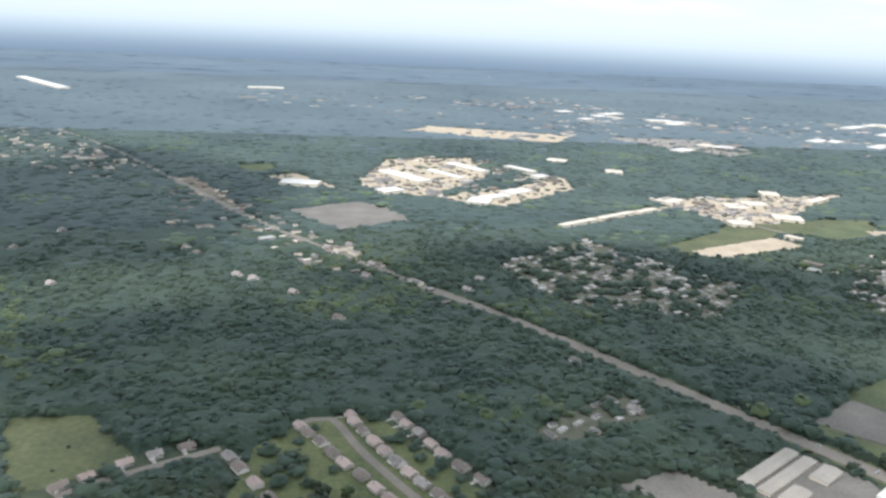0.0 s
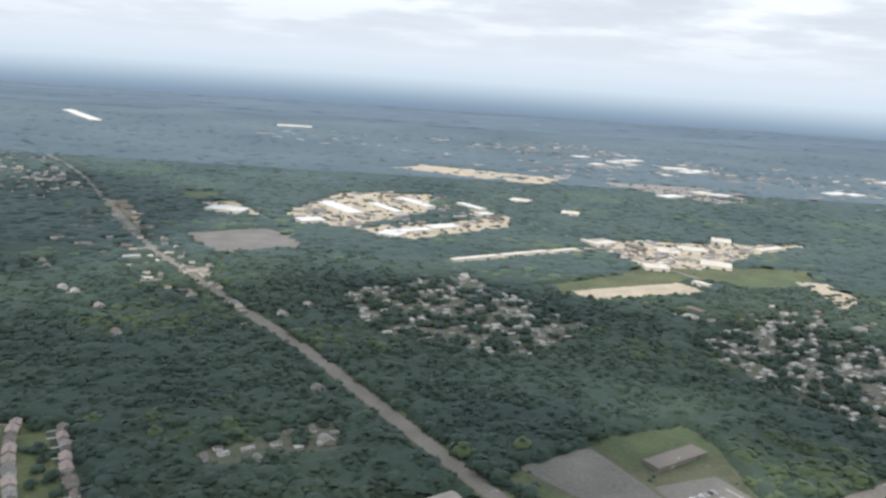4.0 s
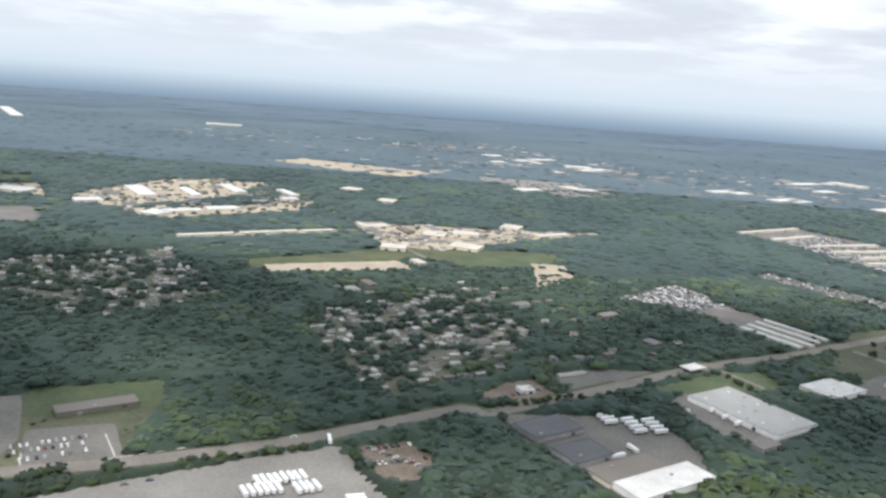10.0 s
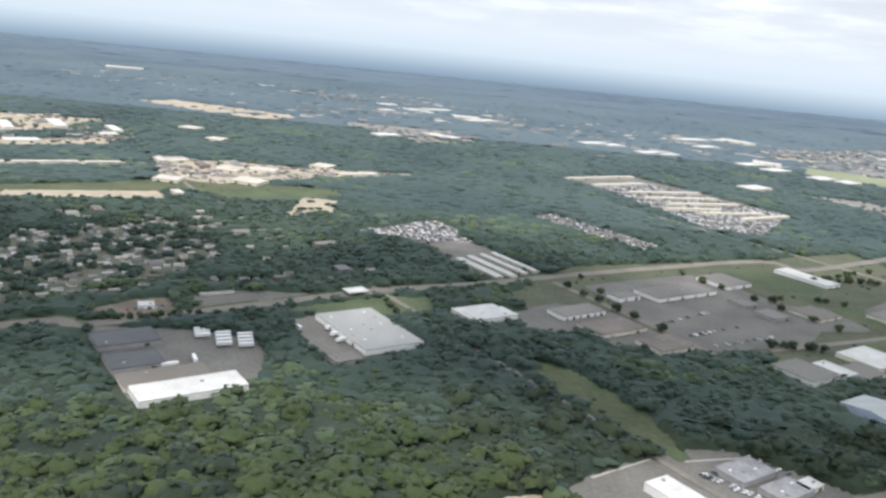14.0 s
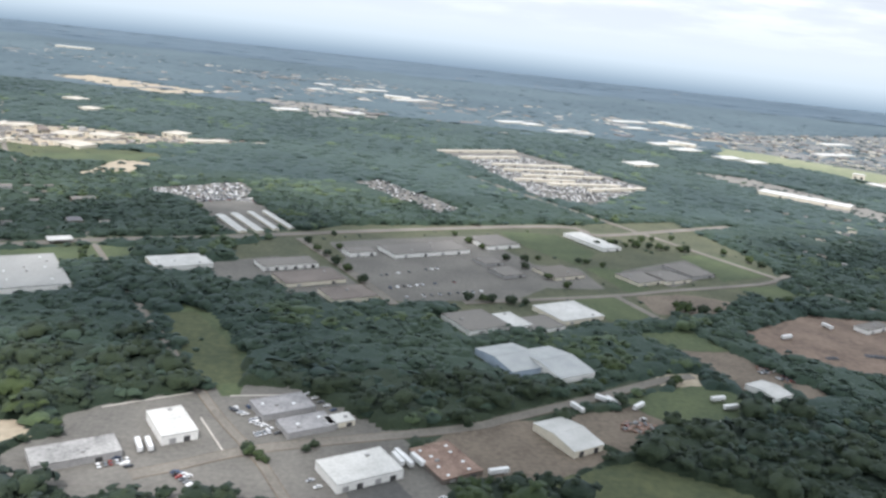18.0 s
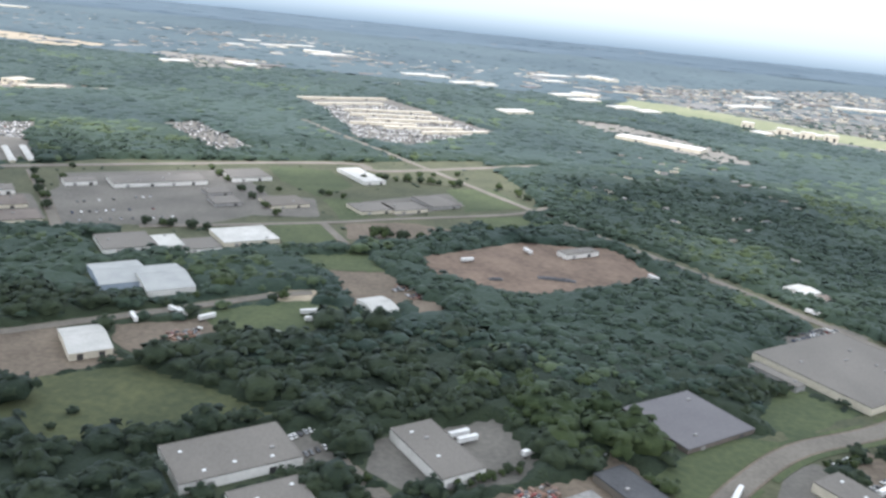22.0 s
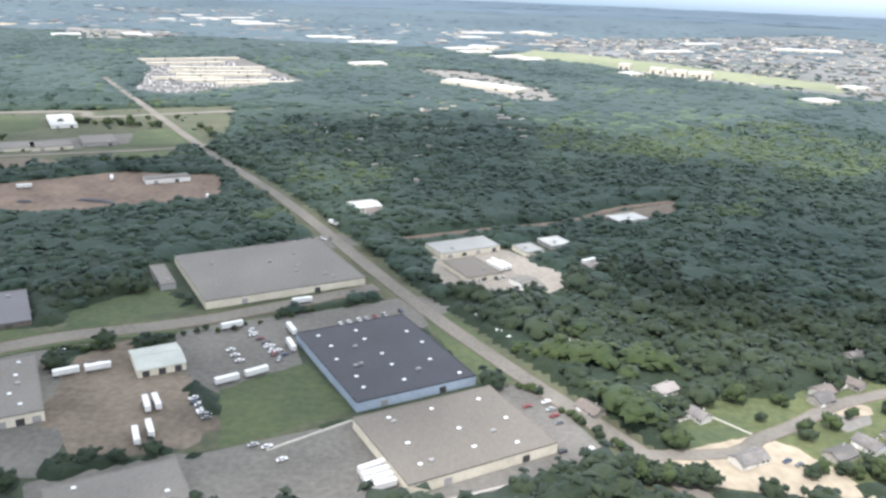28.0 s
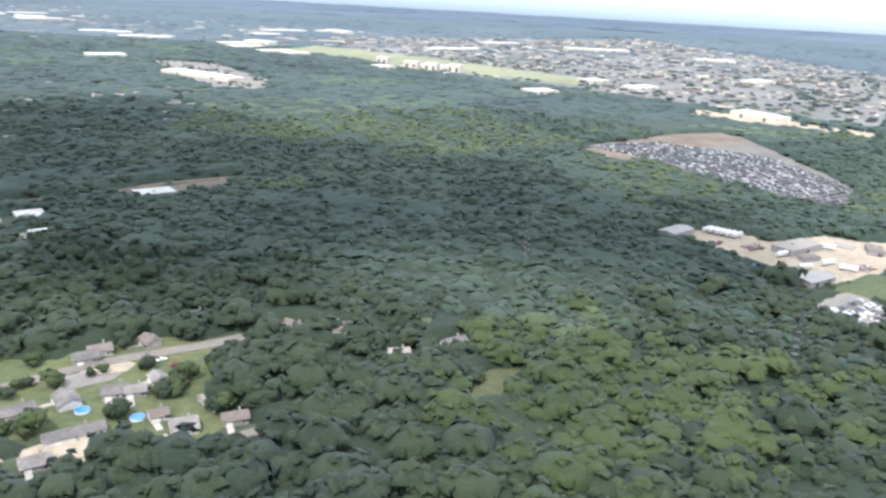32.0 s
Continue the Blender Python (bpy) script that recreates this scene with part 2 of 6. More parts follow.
mat("brown", (0.09, 0.075, 0.065), (0.19, 0.16, 0.14), 0.85, 0.08, 1.2, 0.1)
mat("rust", (0.10, 0.06, 0.045), (0.34, 0.24, 0.19), 0.9, 0.25, 1.4, 0.2)
mat("worn", (0.12, 0.12, 0.118), (0.40, 0.39, 0.375), 0.85, 0.18, 1.0, 0.15)
mat("white_roof", (0.3612, 0.3569, 0.3354), (0.5848, 0.5762, 0.5504), 0.7, 0.15, 1.2, 0.05)
mat("cream_roof", (0.32, 0.29, 0.24), (0.56, 0.515, 0.44), 0.75, 0.1, 0.8, 0.05)
mat("white_metal", (0.3120, 0.3120, 0.2925), (0.4992, 0.4914, 0.4680), 0.45, 0.2, 1.5, 0.05, metal=0.1)
mat("tan_metal", (0.19, 0.175, 0.15), (0.31, 0.285, 0.245), 0.6, 0.1, 1.5, 0.05, streak=(32, 1, 0.4))
mat("blue_tarp", (0.05, 0.16, 0.42), (0.10, 0.28, 0.58), 0.5, 0.3, 2.0)
mat("pale_grey", (0.20, 0.20, 0.19), (0.30, 0.30, 0.285), 0.6, 0.1, 1.5, 0.05, streak=(32, 1, 0.4))
mat("mast_steel", (0.07, 0.075, 0.08), (0.14, 0.145, 0.15), 0.5, 0.5, 3.0, metal=0.5)
mat("pale_green", (0.28, 0.30, 0.27), (0.42, 0.44, 0.40), 0.5, 0.2, 1.5, 0.05)
mat("pale_blue", (0.2340, 0.2508, 0.2537), (0.3600, 0.3696, 0.3612), 0.5, 0.2, 1.5, 0.05)
mat("cream", (0.48, 0.44, 0.35), (0.68, 0.63, 0.52), 0.8, 0.25, 1.5, 0.1)
mat("white", (0.58, 0.57, 0.54), (0.80, 0.79, 0.76), 0.7, 0.25, 1.5, 0.1)
mat("grey", (0.20, 0.20, 0.20), (0.36, 0.35, 0.34), 0.8, 0.25, 1.5, 0.1)
mat("blue", (0.27, 0.33, 0.41), (0.40, 0.47, 0.56), 0.6, 0.25, 1.5, 0.1)
mat("shingle", (0.10, 0.095, 0.09), (0.28, 0.255, 0.235), 0.9, 0.3, 2.5, 0.3, per_object=0.35)
mat("siding", (0.26, 0.24, 0.21), (0.62, 0.60, 0.56), 0.8, 0.2, 2.0, 0.1, per_object=0.5)
mat("home_roof", (0.09, 0.086, 0.08), (0.38, 0.365, 0.34), 0.6, 0.2, 2.0, 0.1, per_object=0.8)
mat("shadow_door", (0.03, 0.03, 0.032), (0.07, 0.07, 0.07), 0.6, 0.5, 2.0)
mat("skylight_glass", (0.62, 0.64, 0.64), (0.80, 0.82, 0.82), 0.2, 0.5, 2.0)
mat("window_glass", (0.03, 0.04, 0.05), (0.07, 0.08, 0.095), 0.1, 0.5, 2.0, spec=0.8)
mat("rubber", (0.015, 0.015, 0.015), (0.035, 0.035, 0.035), 0.9, 0.5, 3.0)
mat("steel", (0.30, 0.31, 0.32), (0.50, 0.51, 0.52), 0.4, 0.5, 3.0, metal=0.7)
mat("trailer_white", (0.5456, 0.5456, 0.5368), (0.7216, 0.7216, 0.7128), 0.4, 0.3, 2.0)
mat("scrap", (0.0400, 0.0315, 0.0285), (0.2400, 0.1440, 0.1045), 0.8, 0.4, 2.0, per_object=0.4)
mat("pool_blue", (0.02, 0.13, 0.45), (0.04, 0.24, 0.62), 0.15, 0.5, 2.0)
for paint, col in (("white", (0.72, 0.72, 0.71)), ("silver", (0.42, 0.43, 0.44)), ("black", (0.02, 0.02, 0.024)), ("red", (0.20, 0.035, 0.03)), ("blue", (0.035, 0.055, 0.11)), ("grey", (0.14, 0.145, 0.15))):
    mat("paint_" + paint, tuple(c * 0.85 for c in col), col, 0.25, 0.8, 3.0)

cloud_stuff = mat("cloud_vapour", (0.75, 0.77, 0.80), (0.9, 0.9, 0.9), 1.0, 0.01, 0.05)
for puff in CLOUDS:
    puff.data.materials.append(cloud_stuff)

# ---- helpers for building ----
LOTS, TRACKS, SOLIDS = [], [], []      # outlines, road lines and footprints that keep the trees off


def mesh_of(name, verts, faces, material, smooth=False):
    me = bpy.data.meshes.new(name)
    me.from_pydata([tuple(v) for v in verts], [], [tuple(f) for f in faces])
    me.materials.append(MATS[material])
    if smooth:
        me.polygons.foreach_set("use_smooth", [True] * len(me.polygons))
    me.update()
    return me


def part(name, bm, material, parent, label=""):
    me = bpy.data.meshes.new(name)
    bm.to_mesh(me)
    bm.free()
    me.materials.append(MATS[material])
    ob = new(name, me)
    ob.parent = parent
    return tagged(ob, label)


def child(name, me, parent, m=None, label=""):
    ob = new(name, me)
    ob.parent = parent
    if m is not None:
        ob.matrix_local = m
    return tagged(ob, label)


def box(bm, x0, x1, y0, y1, z0, z1, bevel=0.0):
    made = bmesh.ops.create_cube(bm, size=1.0, matrix=Matrix.Translation(((x0 + x1) / 2, (y0 + y1) / 2, (z0 + z1) / 2)) @ Matrix.Diagonal((x1 - x0, y1 - y0, z1 - z0, 1)))
    if bevel:
        bmesh.ops.bevel(bm, geom=list({e for v in made["verts"] for e in v.link_edges}), offset=bevel, segments=1, affect="EDGES")
    return bm


def block(x0, x1, y0, y1, z0, z1, bevel=0.0):
    return box(bmesh.new(), x0, x1, y0, y1, z0, z1, bevel)


BLOCKS = {}


def block_mesh(name, sx, sy, sz, material, bevel=0.0):
    """A shared block on its base, of that size."""
    key = (name, sx, sy, sz, material)
    if key not in BLOCKS:
        bm = block(-sx / 2, sx / 2, -sy / 2, sy / 2, 0, sz, bevel)
        me = bpy.data.meshes.new(name)
        bm.to_mesh(me)
        bm.free()
        me.materials.append(MATS[material])
        BLOCKS[key] = me
    return BLOCKS[key]


def base(name, x, y, turn=0.0, z=0.0):
    ob = new(name)
    ob.empty_display_size = 0.5
    ob.matrix_world = pose(x, y, z, 0, 0, turn)
    return ob


# ---- the ground ----
def ground_sheet():
    """One sheet from behind the camera to the horizon, with a gentle unevenness of a few centimetres."""
    xs = np.concatenate([np.linspace(-5200, -400, 13), np.linspace(-300, 1700, 51), np.linspace(1800, 6600, 13)])
    ys = np.concatenate([np.linspace(-1800, -100, 6), np.linspace(0, 1400, 36), np.linspace(1500, 3000, 9)])
    gx, gy = np.meshgrid(xs, ys)
    verts = np.stack([gx, gy, np.zeros_like(gx)], -1).reshape(-1, 3)
    w = len(xs)
    faces = [(j * w + i, j * w + i + 1, (j + 1) * w + i + 1, (j + 1) * w + i) for j in range(len(ys) - 1) for i in range(w - 1)]
    return tagged(new("ground", mesh_of("ground", verts, faces, "forest_floor")), "flat wooded plain of dark grass and undergrowth", "ground", kind="structure")


ground_sheet()
LOOKS = {"dark_asphalt": ("parking_lot", "freshly sealed dark asphalt lot", "parking lot"), "asphalt": ("parking_lot", "worn grey asphalt parking lot", "parking lot"), "concrete": ("paved_yard", "pale concrete yard", "yard"),
         "dirt": ("dirt_yard", "bare brown dirt yard with tyre marks", "yard"), "red_dirt": ("dirt_yard", "reddish bare earth storage yard", "yard"),
         "sand": ("sand_yard", "pale sandy gravel yard", "yard"), "grass": ("lawn", "mown green lawn", "lawn"), "pale_grass": ("field", "pale mown grass of a wide open field", "field"), "rough_grass": ("field", "rough green grass between works yards", "field"), "meadow": ("field", "yellow-green rough meadow", "field"),
         "yards": ("lawn", "patchy lawns round small houses", "lawn"), "yard_paving": ("paved_yard", "brownish worn paved works yard", "yard"), "town": ("town_ground", "grey-green ground of a far town", "ground"), "park": ("home_ground", "worn ground between mobile homes", "ground")}


def lot(kind, *outline):
    name, label, cat = LOOKS[kind]
    z = 0.03 + 0.0012 * len(LOTS)
    LOTS.append((kind, outline))
    n = len(outline)
    # soften the corners a little, so that no outline is ruled
    pts = []
    for i in range(n):
        a, b, c = Vector(outline[i - 1]), Vector(outline[i]), Vector(outline[(i + 1) % n])
        r = 0.12
        pts += [b.lerp(a, r), b.lerp(a, r * 0.3).lerp(b.lerp(c, r * 0.3), 0.5), b.lerp(c, r)]
    rough = 0.3 if kind in ("asphalt", "dark_asphalt", "concrete") else 1.1
    fine, pts = pts, []
    for a, b in zip(fine, fine[1:] + fine[:1]):
        m = max(1, min(14, int((b - a).length / 3)))
        for k in range(m):
            p = a.lerp(b, k / m)
            pts.append(p + Vector((noise.noise((p.x * 0.3, p.y * 0.3, 1.0)), noise.noise((p.x * 0.3, p.y * 0.3, 7.0)))) * rough * (1 + p.y * 0.002))
    me = mesh_of(name, [(p.x, p.y, z) for p in pts], [range(len(pts))], kind)
    if me.polygons[0].normal.z < 0:
        me.flip_normals()
    return tagged(new(name, me), label, cat, kind="structure")


def smooth_line(pts, step=6.0):
    out = []
    for i in range(len(pts) - 1):
        p0, p1, p2, p3 = (Vector(pts[max(0, min(len(pts) - 1, k))]) for k in (i - 1, i, i + 1, i + 2))
        m = max(2, int((p2 - p1).length / step))
        for k in range(m):
            t = k / m
            out.append(0.5 * (2 * p1 + (p2 - p0) * t + (2 * p0 - 5 * p1 + 4 * p2 - p3) * t * t + (3 * p1 - p0 - 3 * p2 + p3) * t ** 3))
    return out + [Vector(pts[-1])]


def ribbon(line, off, width, z, depth):
    verts, faces = [], []
    for i, p in enumerate(line):
        d = (line[min(i + 1, len(line) - 1)] - line[max(i - 1, 0)]).normalized()
        n = Vector((-d.y, d.x))
        a, b = p + n * (off + width / 2), p + n * (off - width / 2)
        verts += [(a.x, a.y, z - depth), (a.x, a.y, z), (b.x, b.y, z), (b.x, b.y, z - depth)]
        if i:
            k = 4 * i
            faces += [(k - 4 + j, k - 3 + j, k + 1 + j, k + j) for j in range(3)]
    return verts, faces


ROADS, verge_rng = [], random.Random(3)


def road(name, width, *pts):
    line = smooth_line(pts)
    z = 0.18 + 0.004 * len(ROADS)
    TRACKS.append((width, line))
    verts, faces = ribbon(line, 0, width, z, 0.12)
    ob = tagged(new(name, mesh_of(name, verts, faces, "red_dirt" if name == "dirt_track" else "road_asphalt")), "bare brown dirt track" if name == "dirt_track" else "worn pale grey asphalt road", "road", kind="structure")
    ROADS.append((name, width, line, z))
    for side in (-1, 1):
        wide = 0.6 if width > 5 else 0.3
        v, f = ribbon(line, side * (width + wide) / 2, wide, z - 0.02, 0.12)
        child("shoulder", mesh_of("shoulder", v, f, "dirt"), ob)
    if width > 5:      # grass verges, broken by drives
        i = 0
        while i < len(line) - 5:
            k = min(len(line) - 1, i + verge_rng.randint(4, 8))
            for side in (-1, 1):
                if verge_rng.random() < 0.8:
                    wide = verge_rng.uniform(1.2, 2.2)
                    v, f = ribbon(line[i:k + 1], side * (width / 2 + 0.7 + wide / 2), wide, z + 0.01, 0.1)
                    child("verge", mesh_of("verge", v, f, "grass"), ob)
            i = k + 1
    return ob


# ---- buildings ----
def hall(x, y, length, width, turn, h, roof="grey_flat", wall="cream", skylights=0, doors=2, label=""):
    """A flat-roofed hall: walls, parapet, roof deck, bay doors, roof lights and units."""
    SOLIDS.append((x, y, length, width, turn))
    rng = random.Random(int(x * 7 + y))
    ob = tagged(base("warehouse", x, y, turn), label or "flat-roofed hall with %s walls and a %s roof" % (wall, roof.replace("_", " ").replace(" flat", "").replace(" roof", "")), "warehouse")
    l, w = length / 2, width / 2
    part("wall", block(-l, l, -w, w, 0, h - 0.25), wall, ob)
    deck = part("roof", block(-l + 0.2, l - 0.2, -w + 0.2, w - 0.2, h - 0.3, h - 0.08), roof, ob)
    bm = bmesh.new()
    for a in ((-l - 0.05, l + 0.05, -w - 0.05, -w + 0.2), (-l - 0.05, l + 0.05, w - 0.22, w + 0.05), (-l - 0.05, -l + 0.22, -w + 0.22, w - 0.22), (l - 0.22, l + 0.05, -w + 0.22, w - 0.22)):
        box(bm, *a, h - 0.32, h)
    part("parapet", bm, roof, ob)
    cols = max(1, round(math.sqrt(skylights * length / max(width, 1)))) if skylights else 0
    for i in range(skylights):
        rows = math.ceil(skylights / cols)
        sx = -l + (i % cols + 0.5 + rng.uniform(-0.2, 0.2)) * length / cols
        sy = -w + (i // cols + 0.5 + rng.uniform(-0.2, 0.2)) * width / rows
        child("skylight", block_mesh("skylight", 0.9, 0.7, 0.28, "skylight_glass", 0.05), deck, Matrix.Translation((sx, sy, h - 0.1)))
    for i in range(max(1, int(length * width / 260))):
        child("roof_unit", block_mesh("roof_unit", 1.1, 0.8, 0.5, "grey", 0.05), deck, Matrix.Translation((rng.uniform(-l * 0.8, l * 0.8), rng.uniform(-w * 0.8, w * 0.8), h - 0.1)))
    for i in range(doors):
        dx = -l + (i + 0.5 + rng.uniform(-0.15, 0.15)) * length / doors
        child("bay_door", block_mesh("bay_door", min(1.7, length / doors * 0.6), 0.12, min(1.6, h * 0.62), "shadow_door" if i % 2 else "grey"), ob, Matrix.Translation((dx, -w - 0.02, 0.02)))
    return ob


def shed(x, y, length, width, turn, h, roof="white_metal", wall="cream", doors=0, label=""):
    """A metal shed with a low ridge along its length and a ribbed roof."""
    SOLIDS.append((x, y, length, width, turn))
    ob = tagged(base("metal_shed", x, y, turn), label or "low-ridged %s metal shed" % roof.replace("_", " ").replace(" metal", ""), "shed")
    l, w, r = length / 2, width / 2, h + width * 0.06
    bm = bmesh.new()
    vs = [bm.verts.new(v) for v in ((-l, -w, 0), (l, -w, 0), (l, w, 0), (-l, w, 0), (-l, -w, h - 0.1), (l, -w, h - 0.1), (l, w, h - 0.1), (-l, w, h - 0.1), (-l, 0, r - 0.1), (l, 0, r - 0.1))]
    for f in ((0, 1, 5, 4), (2, 3, 7, 6), (1, 2, 6, 9, 5), (3, 0, 4, 8, 7), (3, 2, 1, 0)):
        bm.faces.new([vs[i] for i in f])
    part("wall", bm, wall, ob)
    for side in (-1, 1):
        bm = bmesh.new()
        e = w + 0.25
        a = [(-l - 0.2, side * e, h - 0.13), (l + 0.2, side * e, h - 0.13), (l + 0.2, 0, r), (-l - 0.2, 0, r)]
        lo = [bm.verts.new((p[0], p[1], p[2] - 0.06)) for p in a]
        hi = [bm.verts.new(p) for p in a]
        bm.faces.new(hi), bm.faces.new(lo[::-1])
        for i in range(4):
            bm.faces.new((lo[i], lo[(i + 1) % 4], hi[(i + 1) % 4], hi[i]))
        bmesh.ops.recalc_face_normals(bm, faces=bm.faces)
        slope = part("roof", bm, roof, ob)
    bm = block(-l - 0.2, l + 0.2, -0.15, 0.15, r - 0.02, r + 0.05)
    part("ridge_cap", bm, roof, ob)
    for i in range(doors):
        dx = -l + (i + 0.5) * length / doors
        child("bay_door", block_mesh("bay_door", min(1.6, length / doors * 0.6), 0.12, h * 0.7, "shadow_door"), ob, Matrix.Translation((dx, -w - 0.02, 0.02)))
    return ob


def canopy(x, y, length, width, turn, h):
    SOLIDS.append((x, y, length, width, turn))
    ob = tagged(base("forecourt_canopy", x, y, turn), "white flat canopy on posts over a forecourt", "canopy")
    l, w = length / 2, width / 2
    part("canopy", block(-l, l, -w, w, h - 0.5, h, 0.06), "white_roof", ob)
    for sx in (-0.7, 0.7):
        for sy in (-0.6, 0.6):
            child("post", block_mesh("post", 0.25, 0.25, h - 0.5, "grey"), ob, Matrix.Translation((sx * l, sy * w, 0)))
    return ob


def far_hall(x, y, length, width, turn, h, roof):
    SOLIDS.append((x, y, length, width, turn))
    ob = tagged(base("industrial_building", x, y, turn), "pale flat-roofed industrial building among trees", "building", "distant industrial buildings")
    l, w = max(length, 3) / 2, max(min(width, 20), 3) / 2
    part("wall", block(-l, l, -w, w, 0, h - 0.2), "cream", ob)
    part("roof", block(-l - 0.15, l + 0.15, -w - 0.15, w + 0.15, h - 0.2, h + 0.1), roof, ob)
    for i in range(2):
        child("bay_door", block_mesh("bay_door", min(2.5, l * 0.5), 0.14, h * 0.6, "shadow_door"), ob, Matrix.Translation((l * (i - 0.5), -w - 0.03, 0)))
    return ob


# ---- the plan ----
# roads: name, width, centre line
road("main_road", 7.0, (-419.6, 1303.6), (-307.2, 1102.1), (-180.8, 901), (-32.2, 608.6), (63.7, 455), (116, 377), (177, 271), (212, 210), (262, 128), (330, 15))
road("cross_road", 6.5, (221.4, 208.5), (261.2, 223.9), (290, 233.5), (339.4, 256.4), (400.4, 294.7), (407.1, 290.6), (444.1, 313), (521.8, 365.7), (575.6, 393), (643.1, 432.9), (768, 497.8), (792, 484.2), (847.6, 517.5), (902.2, 552.4))
road("side_street", 2.4, (514.3, 382.7), (557.9, 310.4), (586, 265), (604.9, 233.7), (623.4, 203.2), (639.3, 180.7), (648.6, 164.2), (658.7, 147.7))
road("side_street", 4, (616, 407.4), (642.7, 363.3), (670.3, 314.5))
road("side_street", 4, (610.5, 168.3), (618.5, 173.3), (640, 186.8), (692.9, 207.2), (707.8, 216.3), (741.2, 238.7), (768.6, 258.1), (782.4, 264.7))
road("side_street", 3.6, (700.1, 325.2), (774.2, 357.2), (806.1, 374.5), (866.5, 405.4), (891, 429.3))
road("side_street", 3.6, (774.2, 357.2), (788.6, 326.3))
road("far_road", 4.6, (720, 658), (882, 417), (949, 323), (1011, 224), (1042, 179), (1069, 143), (1088, 112), (1140, 25))
road("curved_road", 5.5, (867.8, 126.5), (876.2, 132.7), (885, 141.3), (902.9, 161.1), (924.3, 179.4), (958.4, 196.3), (1002.1, 228.1))
road("side_street", 3.5, (804.2, 156.6), (814.1, 144.5), (827.4, 125.2))
road("home_street", 3.4, (1066, 142), (1089, 145.3), (1095.8, 151.5), (1105.5, 158), (1120.5, 169.9), (1140.7, 179.9), (1149, 185.5))
road("home_street", 2.2, (1155.4, 139.6), (1160.2, 142.5), (1165.3, 145.5))
road("side_street", 3, (1.6, 276.9), (14.2, 280.4), (23.9, 255.2), (36.3, 228.9), (42, 218.8))
road("side_street", 3, (-71.6, 235.9), (-51.6, 247.8), (-24.4, 261.2))
road("dirt_track", 3.1, (1004.8, 277), (1036.3, 294.5), (1069, 311.5), (1090, 333), (1119, 352))
road("side_street", 3, (246.8, 847), (380.3, 577.5), (418.5, 527.4))
# lots and fields: surface, outline
lot("town", (1093, 1262), (1729, 1748), (1888, 1071), (1570, 603), (1453, 680), (1323, 776), (1262, 822), (1190, 870))
lot("town", (1233.9, 1330.2), (1658.9, 1535.4), (1625.8, 685.3), (1559.6, 587.8), (1448.2, 668.9), (1323.1, 775.6), (1303.6, 886.1))
lot("rough_grass", (1072.3, 124), (1036.3, 175), (1005.1, 220.2), (979.1, 262.3), (943.2, 319.1), (909.3, 365.9), (921.5, 374.7), (955.6, 327.5), (991.8, 270.2), (1017.7, 228.4), (1048.6, 183.6), (1084.5, 132.6))
lot("asphalt", (950, 259), (982, 280), (991, 268), (958, 248))
lot("asphalt", (582.7, 195.5), (590.2, 204), (613.6, 218.4), (625.8, 225.1), (649.9, 215.8), (672.8, 201.9), (661, 174.1), (656.5, 165.1), (597.9, 156.4))
lot("rough_grass", (197.9, 255.6), (225.8, 278.4), (273.5, 300.8), (285.2, 301.8), (288.9, 275.8), (287.6, 235.4), (242.9, 215.7), (218.6, 221))
lot("asphalt", (106.8, 226.5), (132.8, 235.3), (147, 217), (151.4, 201.5), (119.5, 199.9))
lot("rough_grass", (860, 132), (874, 146), (896, 168), (920, 188), (954, 204), (998, 236), (1006, 226), (962, 190), (929, 172), (908, 152), (890, 134), (876, 122))
lot("rough_grass", (584.1, 374.3), (633.3, 445.7), (775.2, 506.4), (860.5, 551.7), (889.1, 443.6), (876.5, 406.5), (809.9, 338.3), (757.3, 313.2), (730.6, 296.3), (691.7, 300.5), (694.6, 317.4), (660.8, 317.3), (615.7, 328.8))
lot("asphalt", (642.6, 365.3), (645.5, 407.4), (662.7, 425.7), (713.7, 447.2), (741, 400.8), (742.5, 360.9), (722.5, 334.5), (702.7, 333.3), (683.1, 318.9), (666.2, 319.9))
lot("rough_grass", (971.7, 164.9), (990.4, 168.2), (1007, 151), (997.1, 142.9), (986.9, 136.1), (973.9, 131.9), (975.3, 139.4), (982.1, 142.8), (978.9, 151.7))
lot("dirt", (945, 161.8), (964.2, 166.6), (973.7, 151), (982.1, 142.8), (975.2, 138.5), (972.2, 131.7), (961.1, 128.8))
lot("asphalt", (973.7, 130.3), (986.9, 136.1), (998, 143), (1006.6, 147.6), (1010.1, 134.5), (1010.9, 121.6), (979.1, 118.1))
lot("red_dirt", (820.1, 318.6), (867.7, 355.3), (912.7, 357.7), (925.4, 318.7), (894.3, 296.4), (860.3, 278.4), (827.2, 295.1))
lot("dirt", (783.6, 291.9), (803.4, 300.6), (827.2, 264.8), (797.7, 255.4))
lot("grass", (755.3, 238), (794.1, 254.6), (798.8, 240.6), (762.2, 224.1))
lot("grass", (737.8, 459.5), (753.6, 474.5), (780.2, 434.6), (768.5, 408.9))
lot("grass", (841.7, 448.7), (860.2, 463.1), (881.4, 425.8), (849.3, 406.3))
lot("grass", (752.6, 346.7), (772.9, 355.8), (785, 332.4), (763.2, 320.9))
lot("asphalt", (826.8, 175), (843.5, 183.9), (853.4, 164.9), (847.8, 153.7), (821.1, 145.4), (810.1, 153.6), (811.8, 167.4))
lot("asphalt", (886.2, 126.9), (905, 149.3), (915.9, 168.4), (926.5, 173.3), (948.4, 145.3), (953.1, 120.9), (891.6, 112.7))
